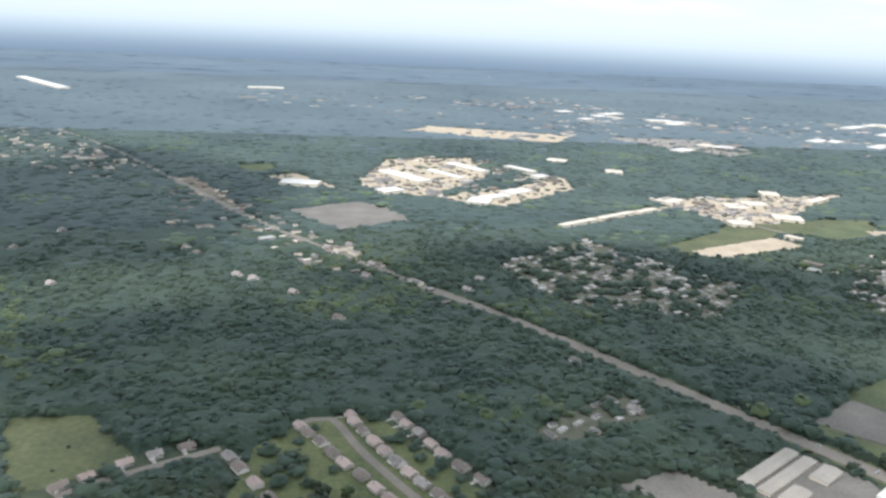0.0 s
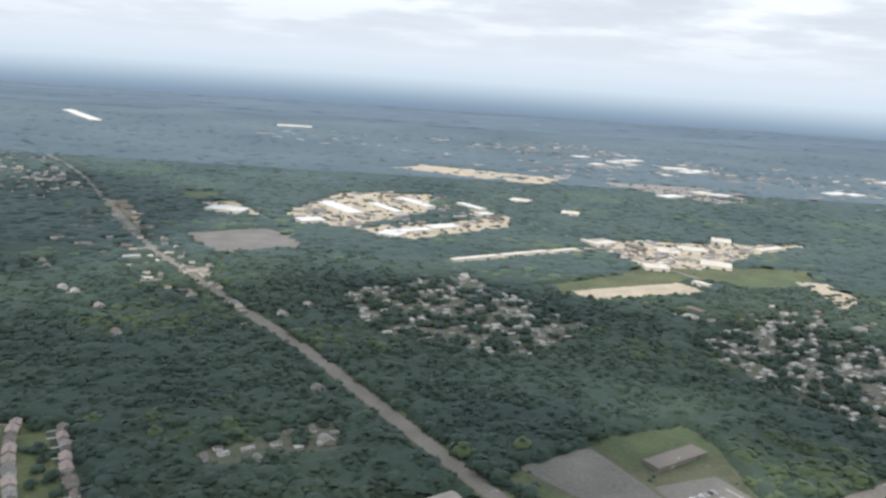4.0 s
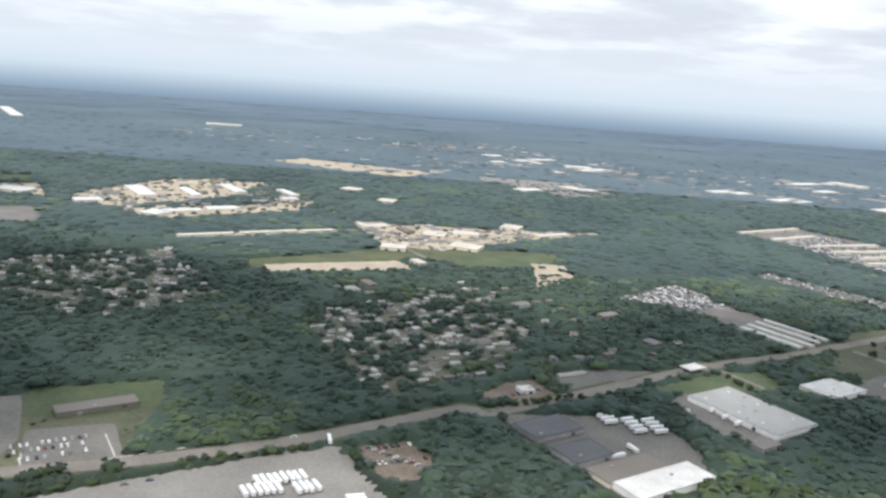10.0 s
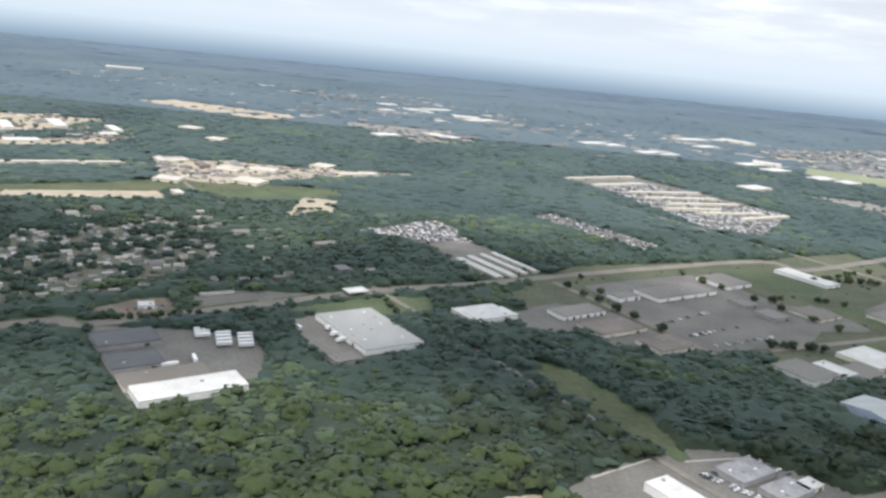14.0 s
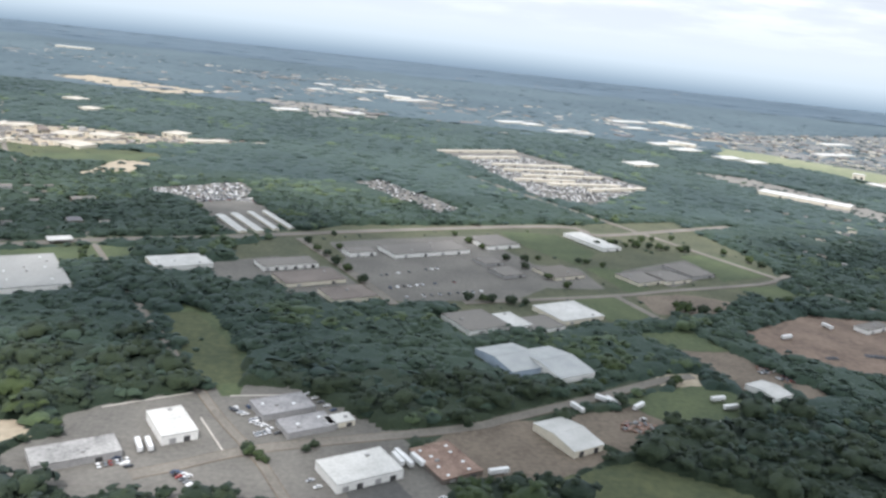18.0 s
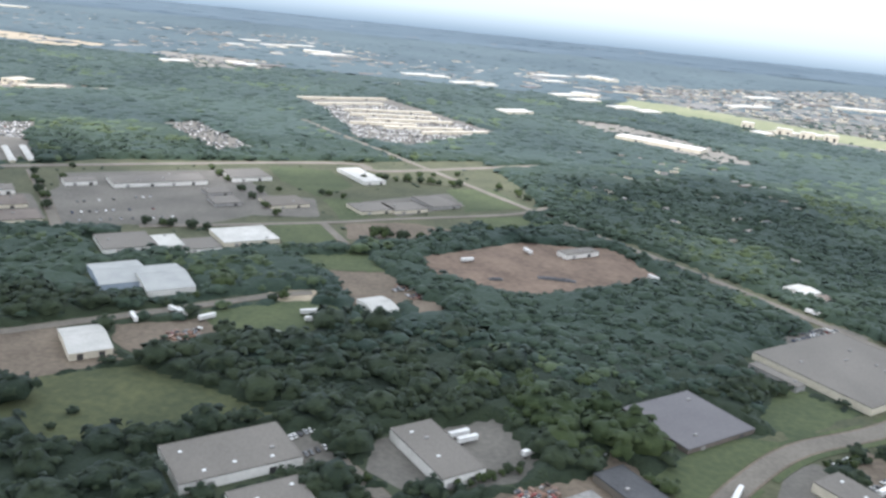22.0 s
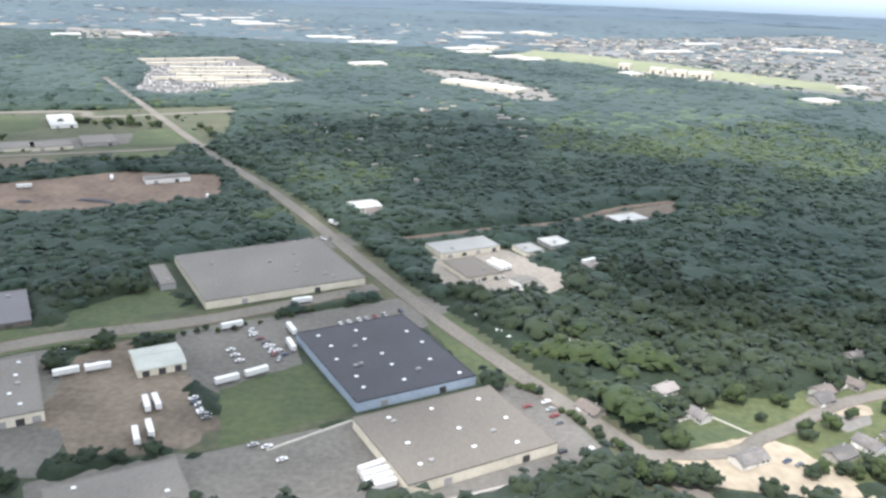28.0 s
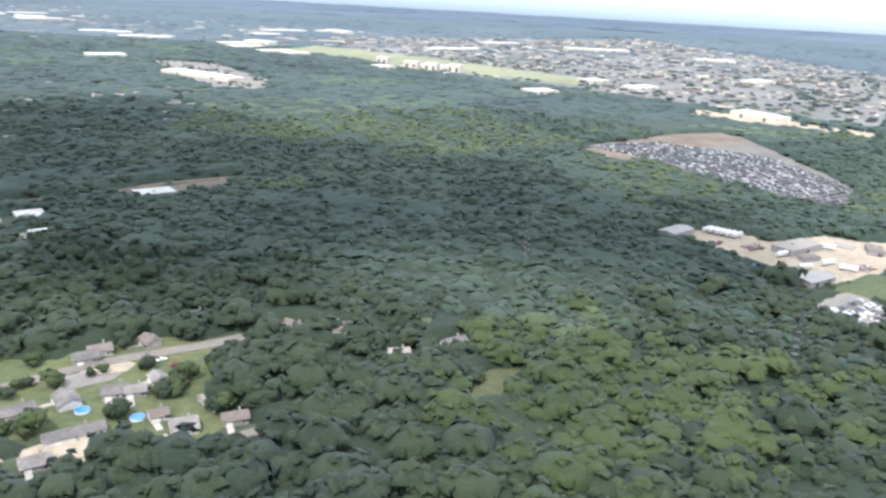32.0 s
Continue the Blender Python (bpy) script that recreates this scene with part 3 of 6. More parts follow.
lot("asphalt", (789.3, 164), (795.4, 171.4), (805.8, 157.6), (798.6, 148.3))
lot("dirt", (829.2, 141.9), (852.9, 154.4), (867.8, 160.2), (871.7, 173.2), (879.8, 161.8), (875.5, 139.1), (871.8, 130.3), (833.4, 125.3))
lot("grass", (879.8, 161.1), (894.7, 175.1), (910.5, 183.5), (922.5, 183.1), (908.8, 167.7), (894.8, 152.6), (885.4, 145))
lot("grass", (938.8, 222.8), (953.7, 203.3), (991, 222.5), (944.5, 198.7), (924.8, 183.4), (920.1, 196.6))
lot("dirt", (944.2, 182.2), (960.5, 166.7), (961.5, 140), (941.9, 137.7), (934.6, 170.7))
lot("asphalt", (953.2, 188.3), (1015.3, 223.2), (1028, 217.4), (1016.4, 194.3), (985.4, 183.6), (973.5, 160.3), (962.5, 166.4))
lot("asphalt", (958.7, 187.7), (988.2, 199.3), (1012.9, 219.6), (1018.1, 209.7), (984.9, 189.7), (991.9, 171.1), (975.5, 156.4), (965.8, 163.3))
lot("dirt", (938.7, 159.8), (967.1, 163.5), (978.4, 135.6), (955.2, 127), (942.2, 144.8))
lot("grass", (974.9, 159), (991.4, 175), (1007, 153.2), (982.7, 134.5))
lot("asphalt", (978.7, 132), (1007.9, 149.1), (1022.5, 123.2), (1015.7, 115.7), (955.8, 109.6), (949.7, 119), (974.1, 132.1))
lot("asphalt", (1036.9, 167.4), (1047.6, 171), (1063.3, 141), (1050.9, 134.6), (1026.1, 118.4), (1022.6, 122.3), (1051.9, 144))
lot("grass", (1018.1, 207.7), (1025.6, 212.1), (1047.2, 173.9), (1034.2, 168.7))
lot("dirt", (1080.1, 322), (1122.2, 352.7), (1118.5, 334), (1086, 309.7))
lot("yards", (1079.5, 138), (1074, 150), (1084, 163), (1096, 174), (1108.6, 171), (1118, 178), (1128, 186), (1143.4, 184), (1146.1, 170.5), (1151, 153.8), (1158, 148.6), (1146.3, 136.4))
lot("grass", (1078.3, 148.9), (1084.4, 156.4), (1094.9, 154.7), (1082.4, 146.5))
lot("sand", (1079.8, 145.1), (1095.3, 153.3), (1103, 149.8), (1113.3, 135.1), (1084, 136.5))
lot("sand", (1127.1, 135.2), (1132.6, 139), (1138.7, 134.6))
lot("concrete", (1113.9, 162.2), (1120.1, 172.7), (1127.1, 168.9), (1125, 161.8), (1117.3, 157.1))
lot("sand", (1117.9, 134.6), (1123.6, 139.7), (1128.4, 137.5), (1128.5, 128.6), (1118, 129.2))
lot("meadow", (1207.8, 170.6), (1217.8, 174.1), (1210.1, 157), (1198.8, 152.6))
lot("meadow", (715.8, 182.6), (743.9, 198.4), (770.4, 186.7), (790.4, 175.3), (765.9, 165.6), (736.4, 150.4))
lot("asphalt", (1300.1, 464.7), (1379.2, 520.8), (1422.2, 525.9), (1418.3, 379.4), (1383.4, 328), (1339.9, 387.4), (1326.3, 428.8))
lot("pale_grass", (1047.7, 1020.1), (1193, 903.2), (1305.7, 830.6), (1317.8, 878.2), (1099.7, 1083.7))
lot("sand", (1436.4, 653.3), (1544, 564.6), (1519.2, 528.1), (1417.6, 609.8))
lot("concrete", (950.7, 830.6), (1022, 823.8), (1084.8, 721.1), (1099.2, 649.3), (1058.7, 625.3), (994.6, 742.5))
lot("asphalt", (623.1, 224.3), (642.4, 227.4), (670.5, 207), (684.2, 188.1), (696.8, 155.4), (656, 151.2), (623.9, 215.9))
lot("dirt", (692.7, 208.3), (717.8, 217.8), (741, 200.5), (714.1, 179.6), (685.1, 179), (681.3, 194.3))
lot("dirt", (727.7, 222.5), (752.5, 234.5), (761.3, 224.2), (742.6, 201.7), (732.4, 208.3))
lot("grass", (748.7, 239), (780.7, 257.5), (795.3, 247.3), (786.9, 227.9), (759.6, 223.9))
lot("meadow", (713.3, 160.7), (728.5, 181.3), (763, 185.4), (760.8, 171), (736.2, 158.3), (712.9, 155.9))
lot("grass", (585.3, 293.3), (601.5, 286.2), (623, 248.4), (626.9, 216.3), (620.8, 215.4))
lot("asphalt", (658.7, 357.4), (696.2, 382.9), (715.9, 352.5), (703.4, 327.6), (672.4, 324.6))
lot("asphalt", (606.5, 353.6), (637.7, 361.9), (661.5, 324.5), (644.7, 312.6), (625.8, 313.8))
lot("asphalt", (631.2, 405.6), (707.1, 449.5), (729.9, 386.5), (707.7, 380.6), (650.6, 363.3))
lot("grass", (739.6, 459.7), (763.5, 475), (782, 437.3), (765.1, 413.4))
lot("grass", (770.6, 397.3), (789.2, 408), (794.6, 371.7), (782.8, 364))
lot("grass", (845.9, 449), (869.6, 423.6), (842.3, 399.2))
lot("grass", (763.1, 345.6), (776.4, 348.6), (785.5, 333.6), (762.3, 316.8))
lot("asphalt", (735.2, 399.1), (764.8, 401.4), (772, 366.2), (742, 358.9))
lot("dirt", (785.2, 359.8), (814.1, 371.5), (840.5, 363.4), (814.3, 338.3), (788.1, 334.2))
lot("asphalt", (785.7, 401.3), (834.6, 441.8), (846, 417.3), (809.8, 380.5))
lot("dirt", (801.5, 280.7), (818.9, 275), (833.8, 258.5), (820.9, 251.4), (816.1, 271.7))
lot("sand", (766.8, 262), (785, 269.1), (783, 256.3), (766.7, 252.6))
lot("asphalt", (687.1, 790.5), (778.1, 851.8), (882.7, 693.1), (812.2, 581.9), (770.4, 593), (722, 749.5))
lot("asphalt", (628.8, 582), (650.1, 604.1), (712, 517.7), (688.5, 496.4))
lot("asphalt", (523, 503.4), (550.6, 536.3), (608.5, 432.3), (577.1, 405.7))
lot("asphalt", (581.2, 346.9), (611, 370.5), (630.4, 360), (624.8, 330.3), (594.2, 322.8))
lot("meadow", (582.8, 279.2), (595, 284.5), (617.2, 252.1), (626.4, 233), (623.9, 225.5), (615.3, 222), (601.9, 244.9))
lot("sand", (527.4, 162.6), (546.8, 178.2), (563.9, 189.3), (576.7, 193.3), (581.8, 183.3), (568.3, 173.2), (557.1, 157), (531.5, 154.2))
lot("asphalt", (580.6, 181.7), (608.1, 191.4), (619.9, 164.1), (572.2, 158.7))
lot("asphalt", (620.8, 215.4), (649, 219.7), (653.5, 195.9), (636.3, 189.9), (622.8, 200.8))
lot("asphalt", (413.4, 290.7), (448.6, 296.9), (477.9, 293.9), (488.1, 266.9), (482.6, 241.3), (449.2, 229))
lot("asphalt", (487, 315), (503.4, 331.8), (528.3, 285.1), (505.5, 272))
lot("grass", (475.5, 324.7), (526.3, 358.6), (547.6, 364.3), (553.1, 344.2), (533.2, 331.4))
lot("concrete", (256, 200), (300, 226), (339.2, 248.2), (355.9, 255.5), (364, 240), (377, 220), (383, 197), (389, 176), (330, 172), (285, 178))
lot("dirt", (361.3, 255), (380.4, 263), (389.5, 250.1), (384.8, 233.7), (377.5, 229.3), (369.8, 236.5))
lot("dirt", (406.7, 309.5), (421.8, 328.2), (435.6, 333.3), (440.4, 317), (426.3, 306.5), (410.4, 303.8))
lot("asphalt", (441.5, 334.3), (460.4, 350), (494.8, 356.4), (487.4, 343.2), (446.4, 321.4))
lot("meadow", (253.7, 492.3), (308, 548.8), (340.4, 589.4), (409, 613.3), (498.4, 617.7), (467.8, 557.3), (422.8, 548.9), (374.7, 564.9), (327.4, 514.7))
lot("meadow", (253.1, 519.9), (379.1, 609.3), (391.9, 579.6), (322.8, 519.4), (270.1, 508.3))
lot("sand", (277.5, 515.9), (366.1, 554.4), (379, 526.5), (284.5, 491.1))
lot("grass", (405.8, 570.2), (472.5, 611.6), (474.8, 571.5), (410.5, 537.8))
lot("sand", (462.1, 577.4), (490.7, 574.9), (486.8, 525.9), (453.8, 491.5))
lot("sand", (56.1, 736.2), (100.1, 887.6), (203.6, 915.1), (191.3, 782), (109.2, 684.2))
lot("sand", (-31.5, 770.9), (3.5, 795.3), (59.7, 697.2), (8.4, 732.9))
lot("sand", (114.9, 680.5), (206.1, 737.9), (274.1, 799.5), (269.8, 733.6), (176.8, 649.5))
lot("sand", (200.8, 593.4), (316.6, 663.9), (337.4, 657.6), (210.9, 585.9))
lot("sand", (323.4, 693.5), (389.6, 704.3), (477.2, 710.1), (557, 731.9), (475.3, 667.9), (394.8, 599.2), (349.9, 604.2))
lot("sand", (143, 1145.4), (232.7, 1199.1), (405.9, 1139.9), (355.2, 1049.9), (251.5, 1088.5))
lot("asphalt", (5.5, 610.3), (76.3, 647.9), (91.4, 602.7), (35.4, 566.8))
lot("asphalt", (203.9, 263.2), (234.9, 281.2), (251.7, 244.5), (251.4, 225.1), (236.1, 227.2))
lot("grass", (234.1, 287.9), (280.5, 305.8), (287.4, 278.5), (263.3, 266.3), (247.1, 264.6))
lot("asphalt", (250.1, 251.7), (276.6, 261.8), (289.2, 235.7), (261.1, 224.6))
lot("asphalt", (220.8, 233), (234.9, 235.8), (245.6, 221.1), (215.8, 215.2))
lot("grass", (200.1, 258.2), (204.2, 261.8), (220.8, 237.6), (213.9, 231.3))
lot("asphalt", (148.4, 223.1), (181.5, 244.2), (198, 219.8), (192.6, 201.1), (155.3, 199.4))
lot("concrete", (218.1, 230.6), (227, 235.5), (239.6, 218.1), (260.8, 220.6), (239.3, 203.3), (206.9, 201.8), (212, 217.3))
lot("park", (122, 477.1), (207, 545.9), (272.1, 434), (222.3, 374.7), (180.6, 395.3), (150.5, 400))
lot("park", (320.5, 408.8), (411, 494.1), (442.8, 401.7), (407.9, 333), (367.1, 298), (345, 331.5))
lot("asphalt", (499.9, 484.6), (557.9, 540.1), (573.4, 511.3), (550.3, 469.1))
lot("grass", (189.1, 242.3), (199, 247.4), (214.9, 219.1), (205.7, 215))
lot("yards", (0.6, 277), (30.4, 283.4), (64.9, 219.7), (-20.8, 228), (-13, 261.4))
lot("meadow", (-103.6, 289.4), (-73.1, 290.2), (-49.7, 256.9), (-86.2, 234.2))
lot("park", (89, 264.3), (135.3, 299), (142.1, 271.7), (98.1, 255))
lot("asphalt", (-5.7, 632), (57, 671.3), (88.1, 611.1), (25, 578.4))
lot("grass", (-57.6, 832.5), (-19, 844.1), (-15.3, 802.2), (-41.6, 790.1))
lot("dirt", (-108.5, 749.1), (-88.6, 767.7), (-31.4, 630.7), (-39, 615.1))
lot("concrete", (447.1, 1136.7), (604.9, 1126.8), (628.8, 1015.8), (550.4, 956.7), (458.7, 1092.4))
lot("sand", (168.4, 1150.4), (200.1, 1215.8), (348.6, 1120.7), (345, 1059), (253.7, 1105.2))
lot("concrete", (787.1, 1204.7), (922.1, 1137.9), (898.4, 1037.5), (831.9, 1105.1))
lot("dark_asphalt", (662.7, 169.3), (675.4, 176.1), (683.5, 162.5), (671.6, 152.8))
lot("yard_paving", (1017, 238.4), (1017.7, 260.5), (1040.5, 273.6), (1049.8, 263.8), (1062.8, 249.9), (1065, 234.5), (1053, 229), (1032, 225))
lot("sand", (1073.2, 141.7), (1083.3, 147.6), (1091, 151.1), (1099.2, 150.9), (1110.5, 136.9), (1117, 128.9), (1077.8, 133.1))
lot("pale_grass", (1077.7, 1014.3), (1182, 945.4), (1271.6, 859.6), (1372.6, 786.9), (1395.4, 856.5), (1289.6, 954.9), (1190.5, 1050.7), (1090, 1117.2))
lot("grass", (392.1, 197.6), (401.2, 204.5), (417.9, 193.7), (421.6, 182.4), (396.3, 178.9))
lot("dirt", (1292.5, 449.2), (1337.9, 491.1), (1372.9, 519.4), (1412.1, 535.5), (1416.3, 495.8), (1389.4, 484.2), (1348.1, 457.8), (1309.3, 416.2))
lot("grass", (750.4, 343.9), (765.8, 356.8), (779.2, 351.7), (790.3, 332.6), (766.2, 315.1))
lot("grass", (727.9, 466.1), (748.8, 473.7), (774.4, 429.9), (766.8, 404.8), (741.6, 433.7))
lot("grass", (768.1, 400.9), (780.5, 409), (796, 373.7), (786.6, 367.5))
lot("grass", (832.4, 448.6), (853.5, 460.6), (874.7, 420.2), (847.1, 403.8))
lot("grass", (847.1, 391.9), (875.1, 403.8), (880.1, 386), (851.9, 371.2))
lot("grass", (771.5, 305.6), (798.2, 317.4), (808.3, 294.3), (800.5, 292.5), (779.1, 290.1))
lot("sand", (1297.6, 290.2), (1309, 297.4), (1320.1, 291.2), (1329.3, 282), (1353.6, 291.8), (1369.4, 285.1), (1380.3, 286.9), (1359.1, 251.6), (1328.8, 236.3), (1322.7, 240.3), (1319.9, 247.8), (1309.3, 254.2), (1304.9, 264.2), (1297.2, 271.6))
lot("grass", (1322.5, 229.9), (1347.1, 247.7), (1354, 246.4), (1338.3, 221.2), (1328.3, 228.3))
lot("concrete", (1305.1, 213.6), (1328, 229.1), (1337.2, 218.2), (1320.7, 192), (1313, 197.7), (1314, 206.2), (1311.1, 209.6))
lot("sand", (1122.2, 135.7), (1126.6, 138.7), (1131.7, 136.7), (1131.8, 129.6), (1126.6, 129.1))
lot("sand", (1116.6, 168.3), (1121.2, 172.7), (1128.1, 169.5), (1126.9, 165.4), (1119.9, 163.8))
# halls: centre, length, width, turn, eaves height, look
hall(966.3, 234.3, 49.4, 42.1, 32, 2.7, "grey_flat", "cream", label="wide grey flat-roofed warehouse with cream walls")
hall(936.1, 223.8, 17.9, 4.5, -58, 2.2, "grey_flat", "grey")
hall(1010.3, 177.5, 31, 40.1, 32, 2.7, "navy", "blue", skylights=14, label="dark navy flat-roofed warehouse with pale blue walls")
hall(1029.7, 143.5, 34.6, 26.8, 32, 2.7, "tan", "cream", skylights=9, label="tan flat-roofed warehouse with cream walls")
shed(955.9, 169.4, 11.2, 11.8, 32, 2.2, "pale_green", "cream", doors=3, label="pale green metal shed with open bay doors")
hall(930.7, 150.3, 10.5, 28.9, 32, 2.8, "grey_flat", "cream", skylights=4, doors=3)
hall(916.9, 137.8, 10.1, 23.2, 32, 2.8, "grey_flat", "cream", skylights=3, doors=2)
hall(908.6, 128.1, 7.9, 24.7, 32, 2.8, "grey_flat", "cream", skylights=3)
hall(896, 119.5, 14.7, 9, -58, 2.8, "grey_flat", "cream")
hall(970.2, 114.5, 23.6, 14.5, 32, 2.7, "grey_flat", "white", skylights=3)
hall(897, 189.8, 27.2, 24, 32, 1.6, "violet", "brown", label="violet-grey flat-roofed hall with brown walls")
hall(826.6, 161, 11.9, 24.3, 32, 3.2, "grey_flat", "white", skylights=2, label="grey-roofed office block with tall white walls")
hall(872, 152.7, 9.4, 15, 32, 2.2, "black", "tan")
hall(862.2, 140.4, 9, 15.1, 32, 2.4, "worn", "cream")
hall(854.5, 125.2, 14, 7, 20, 2.2, "pale_grey", "cream", label="pale grey flat-roofed hall of a scrap yard")
hall(779.6, 152.9, 28.2, 16.7, 32, 2.8, "grey_flat", "white", skylights=4)
hall(793.2, 134.4, 16.2, 16.1, 32, 2.8, "grey_flat", "white", skylights=4)
shed(985.4, 316, 11.3, 11, 32, 1.8, "white_metal", "white")
hall(665.8, 177.7, 19, 12.6, 32, 2.8, "white_roof", "white", doors=4, label="white flat-roofed warehouse with loading doors")
shed(725.3, 206.1, 11.5, 18.3, 32, 2.5, "white_metal", "cream", doors=2, label="white ribbed metal shed with a low ridge")
hall(688.4, 186.4, 12.8, 17.3, 32, 1.6, "rust", "brown", skylights=8, label="low building with a rusty patched roof")
hall(640.6, 210.1, 16.5, 10.6, 32, 2.2, "patched", "grey", skylights=2, doors=1, label="old grey patched flat-roofed works building")
hall(649, 200.2, 15, 8.9, 32, 2.0, "patched", "grey", skylights=2, doors=1, label="lower wing of a grey patched works building")
hall(657.7, 204.2, 8.2, 5.2, 32, 2.0, "white_roof", "cream")
shed(714.5, 262.3, 17.1, 22.3, 32, 2.5, "pale_blue", "blue")
shed(729.8, 261.6, 16.3, 25.3, 32, 2.5, "pale_blue", "white")
hall(703.4, 299.6, 20.1, 20.2, 32, 2.2, "grey_flat", "white")
hall(718.7, 303.9, 9.5, 15.7, 32, 2.2, "white_roof", "white")
hall(745.5, 322.2, 23.8, 20.4, 32, 2.2, "white_roof", "cream")
hall(730.7, 304.5, 15.6, 13.9, 32, 2.0, "grey_flat", "white")
shed(806.6, 254.8, 9.9, 12.7, 32, 2.0, "white_metal", "white")
hall(892.5, 341.7, 19.2, 6.8, 32, 2.4, "grey_flat", "white")
hall(794.7, 389, 20, 16.6, 32, 2.0, "grey_flat", "cream")
hall(811, 395.9, 19.4, 15.8, 32, 2.0, "grey_flat", "cream")
hall(827.6, 413.7, 17.1, 22.3, 32, 2.0, "grey_flat", "grey")
hall(783.6, 460.9, 14, 35.6, 32, 2.2, "white_roof", "white")
hall(721.4, 435.6, 22.6, 21.5, 32, 2.4, "grey_flat", "white")
hall(682.6, 404.9, 46.8, 17.7, 32, 2.4, "grey_flat", "white", doors=4)
hall(649.4, 388, 14.9, 9.4, 32, 2.4, "grey_flat", "white")
hall(617.9, 355.6, 27.1, 12.1, 32, 2.4, "grey_flat", "white", doors=6)
hall(649.8, 319.4, 20.5, 15.9, 32, 2.2, "brown", "cream")
hall(630.9, 337.5, 28.8, 16.2, 32, 2.0, "brown", "cream")
hall(751.3, 385.7, 19.7, 18.2, 32, 1.8, "tan", "cream")
hall(715.8, 393.9, 12.2, 11.2, 32, 1.8, "grey_flat", "grey")
hall(723.8, 376.9, 13.2, 13.7, 32, 1.8, "grey_flat", "grey")
hall(574.9, 340, 22.6, 11.7, 32, 2.4, "white_roof", "white")
hall(520.7, 307.8, 43.4, 26.6, -58, 2.6, "pale_grey", "white", skylights=6, label="large pale grey-roofed warehouse beside trailer bays")
hall(513.1, 276.6, 11.3, 8.7, 32, 1.8, "grey_flat", "grey")
canopy(512.5, 358.3, 10.9, 7, 32, 2.4)
hall(570.8, 342.8, 23.8, 14.3, 32, 2.2, "white_roof", "cream")
hall(594.5, 174.6, 20.9, 9.5, 32, 2.2, "worn", "grey", label="old low building with a patched grey roof")
hall(613.3, 192.8, 9.7, 15.7, 32, 2.8, "white_roof", "white", label="tall white warehouse with a clean white roof")
hall(432, 278.8, 22.5, 14.7, 32, 2.2, "black", "grey")
hall(441.4, 259.1, 18.1, 14.1, 32, 2.2, "black", "grey")
hall(455.2, 248.5, 29.6, 12.2, 32, 2.0, "tan", "cream")
hall(465.4, 239.8, 35.6, 12.6, 32, 2.6, "white_roof", "white", label="bright white-roofed long warehouse beside the woods")
hall(265.6, 273.4, 28.1, 7.8, 32, 2.0, "tan", "tan", label="low tan-roofed school building")
hall(231.6, 225.5, 8.7, 8, -18.1, 1.8, "grey_flat", "white")
hall(197.9, 209.8, 12.3, 6.1, 32, 1.8, "white_roof", "white")
shed(165.4, 231.4, 35.5, 4.9, 32, 1.3, "tan_metal", "cream", label="long low self-storage shed with a pale metal roof")
shed(168.9, 225.3, 35.1, 4.5, 32, 1.3, "tan_metal", "cream", label="long low self-storage shed with a pale metal roof")
shed(163.9, 213.1, 11.8, 6.1, 32, 1.3, "tan_metal", "cream", label="long low self-storage shed with a pale metal roof")
shed(183.1, 224.4, 12.8, 6.3, 32, 1.3, "tan_metal", "cream", label="long low self-storage shed with a pale metal roof")
hall(331, 191, 15, 8.6, 24, 2.4, "white_roof", "white", label="bright white-roofed lorry depot")
hall(354.6, 189.6, 13, 14, 14, 2.4, "white_roof", "white", doors=4, label="white flat-roofed loading hall of a lorry depot")
hall(427.8, 317.6, 6.4, 5.6, 20, 1.8, "white_roof", "white", label="small white flat-roofed roadside shop")
shed(451.6, 341.5, 15, 2.4, 27, 1.2, "pale_grey", "cream", label="long low pale roadside shed")
shed(576.8, 422.2, 37.4, 4.5, -58, 1.3, "white_metal", "cream")
shed(584.3, 427.6, 40.9, 4.1, -58, 1.3, "white_metal", "cream")
shed(591.6, 435, 40.3, 3, -58, 1.3, "white_metal", "cream")
shed(599.1, 440.5, 40.5, 3.1, -58, 1.3, "white_metal", "cream")
hall(1027.7, 268.9, 23.9, 12.1, 32, 2.2, "pale_grey", "cream", doors=4, label="long white-roofed trade building beside the road")
hall(1031.3, 246.5, 12.5, 17.4, 32, 2.0, "tan", "cream", doors=3)
shed(1049.2, 236.1, 6.9, 10.4, 32, 1.8, "grey_flat", "white")
hall(1051.1, 270.7, 7.9, 9, 32, 1.8, "pale_grey", "cream")
hall(1061.2, 280.3, 9.2, 9.2, 32, 1.8, "white_metal", "grey")
hall(1093.6, 317.3, 14.7, 9.3, 32, 1.8, "white_metal", "grey")
# middle distance
far_hall(1184, 905, 13, 9, -28, 7, "white_roof")
far_hall(1214, 876, 16, 9, -28, 7, "white_roof")
far_hall(1234, 862, 15, 9, -28, 7, "white_roof")
far_hall(1258, 858, 15, 9, -28, 7, "white_roof")
far_hall(1029, 1073.4, 36.3, 60.9, -21.6, 5, "white_roof")
far_hall(1113.8, 1383, 59.2, 59.9, -58, 5, "white_roof")
far_hall(106.6, 778.5, 63.6, 16.4, -58, 2.6, "white_roof")
far_hall(85.2, 707.4, 22.6, 16.7, 32, 2.6, "white_roof")
far_hall(149.9, 793.5, 52.1, 9.8, -58, 2.6, "white_roof")
far_hall(181, 835.8, 56.5, 12.2, -58, 2.6, "white_roof")
far_hall(239.2, 832.8, 40.3, 9.1, -58, 2.6, "white_roof")
far_hall(248.3, 790.9, 16, 11.6, 32, 2.6, "white_roof")
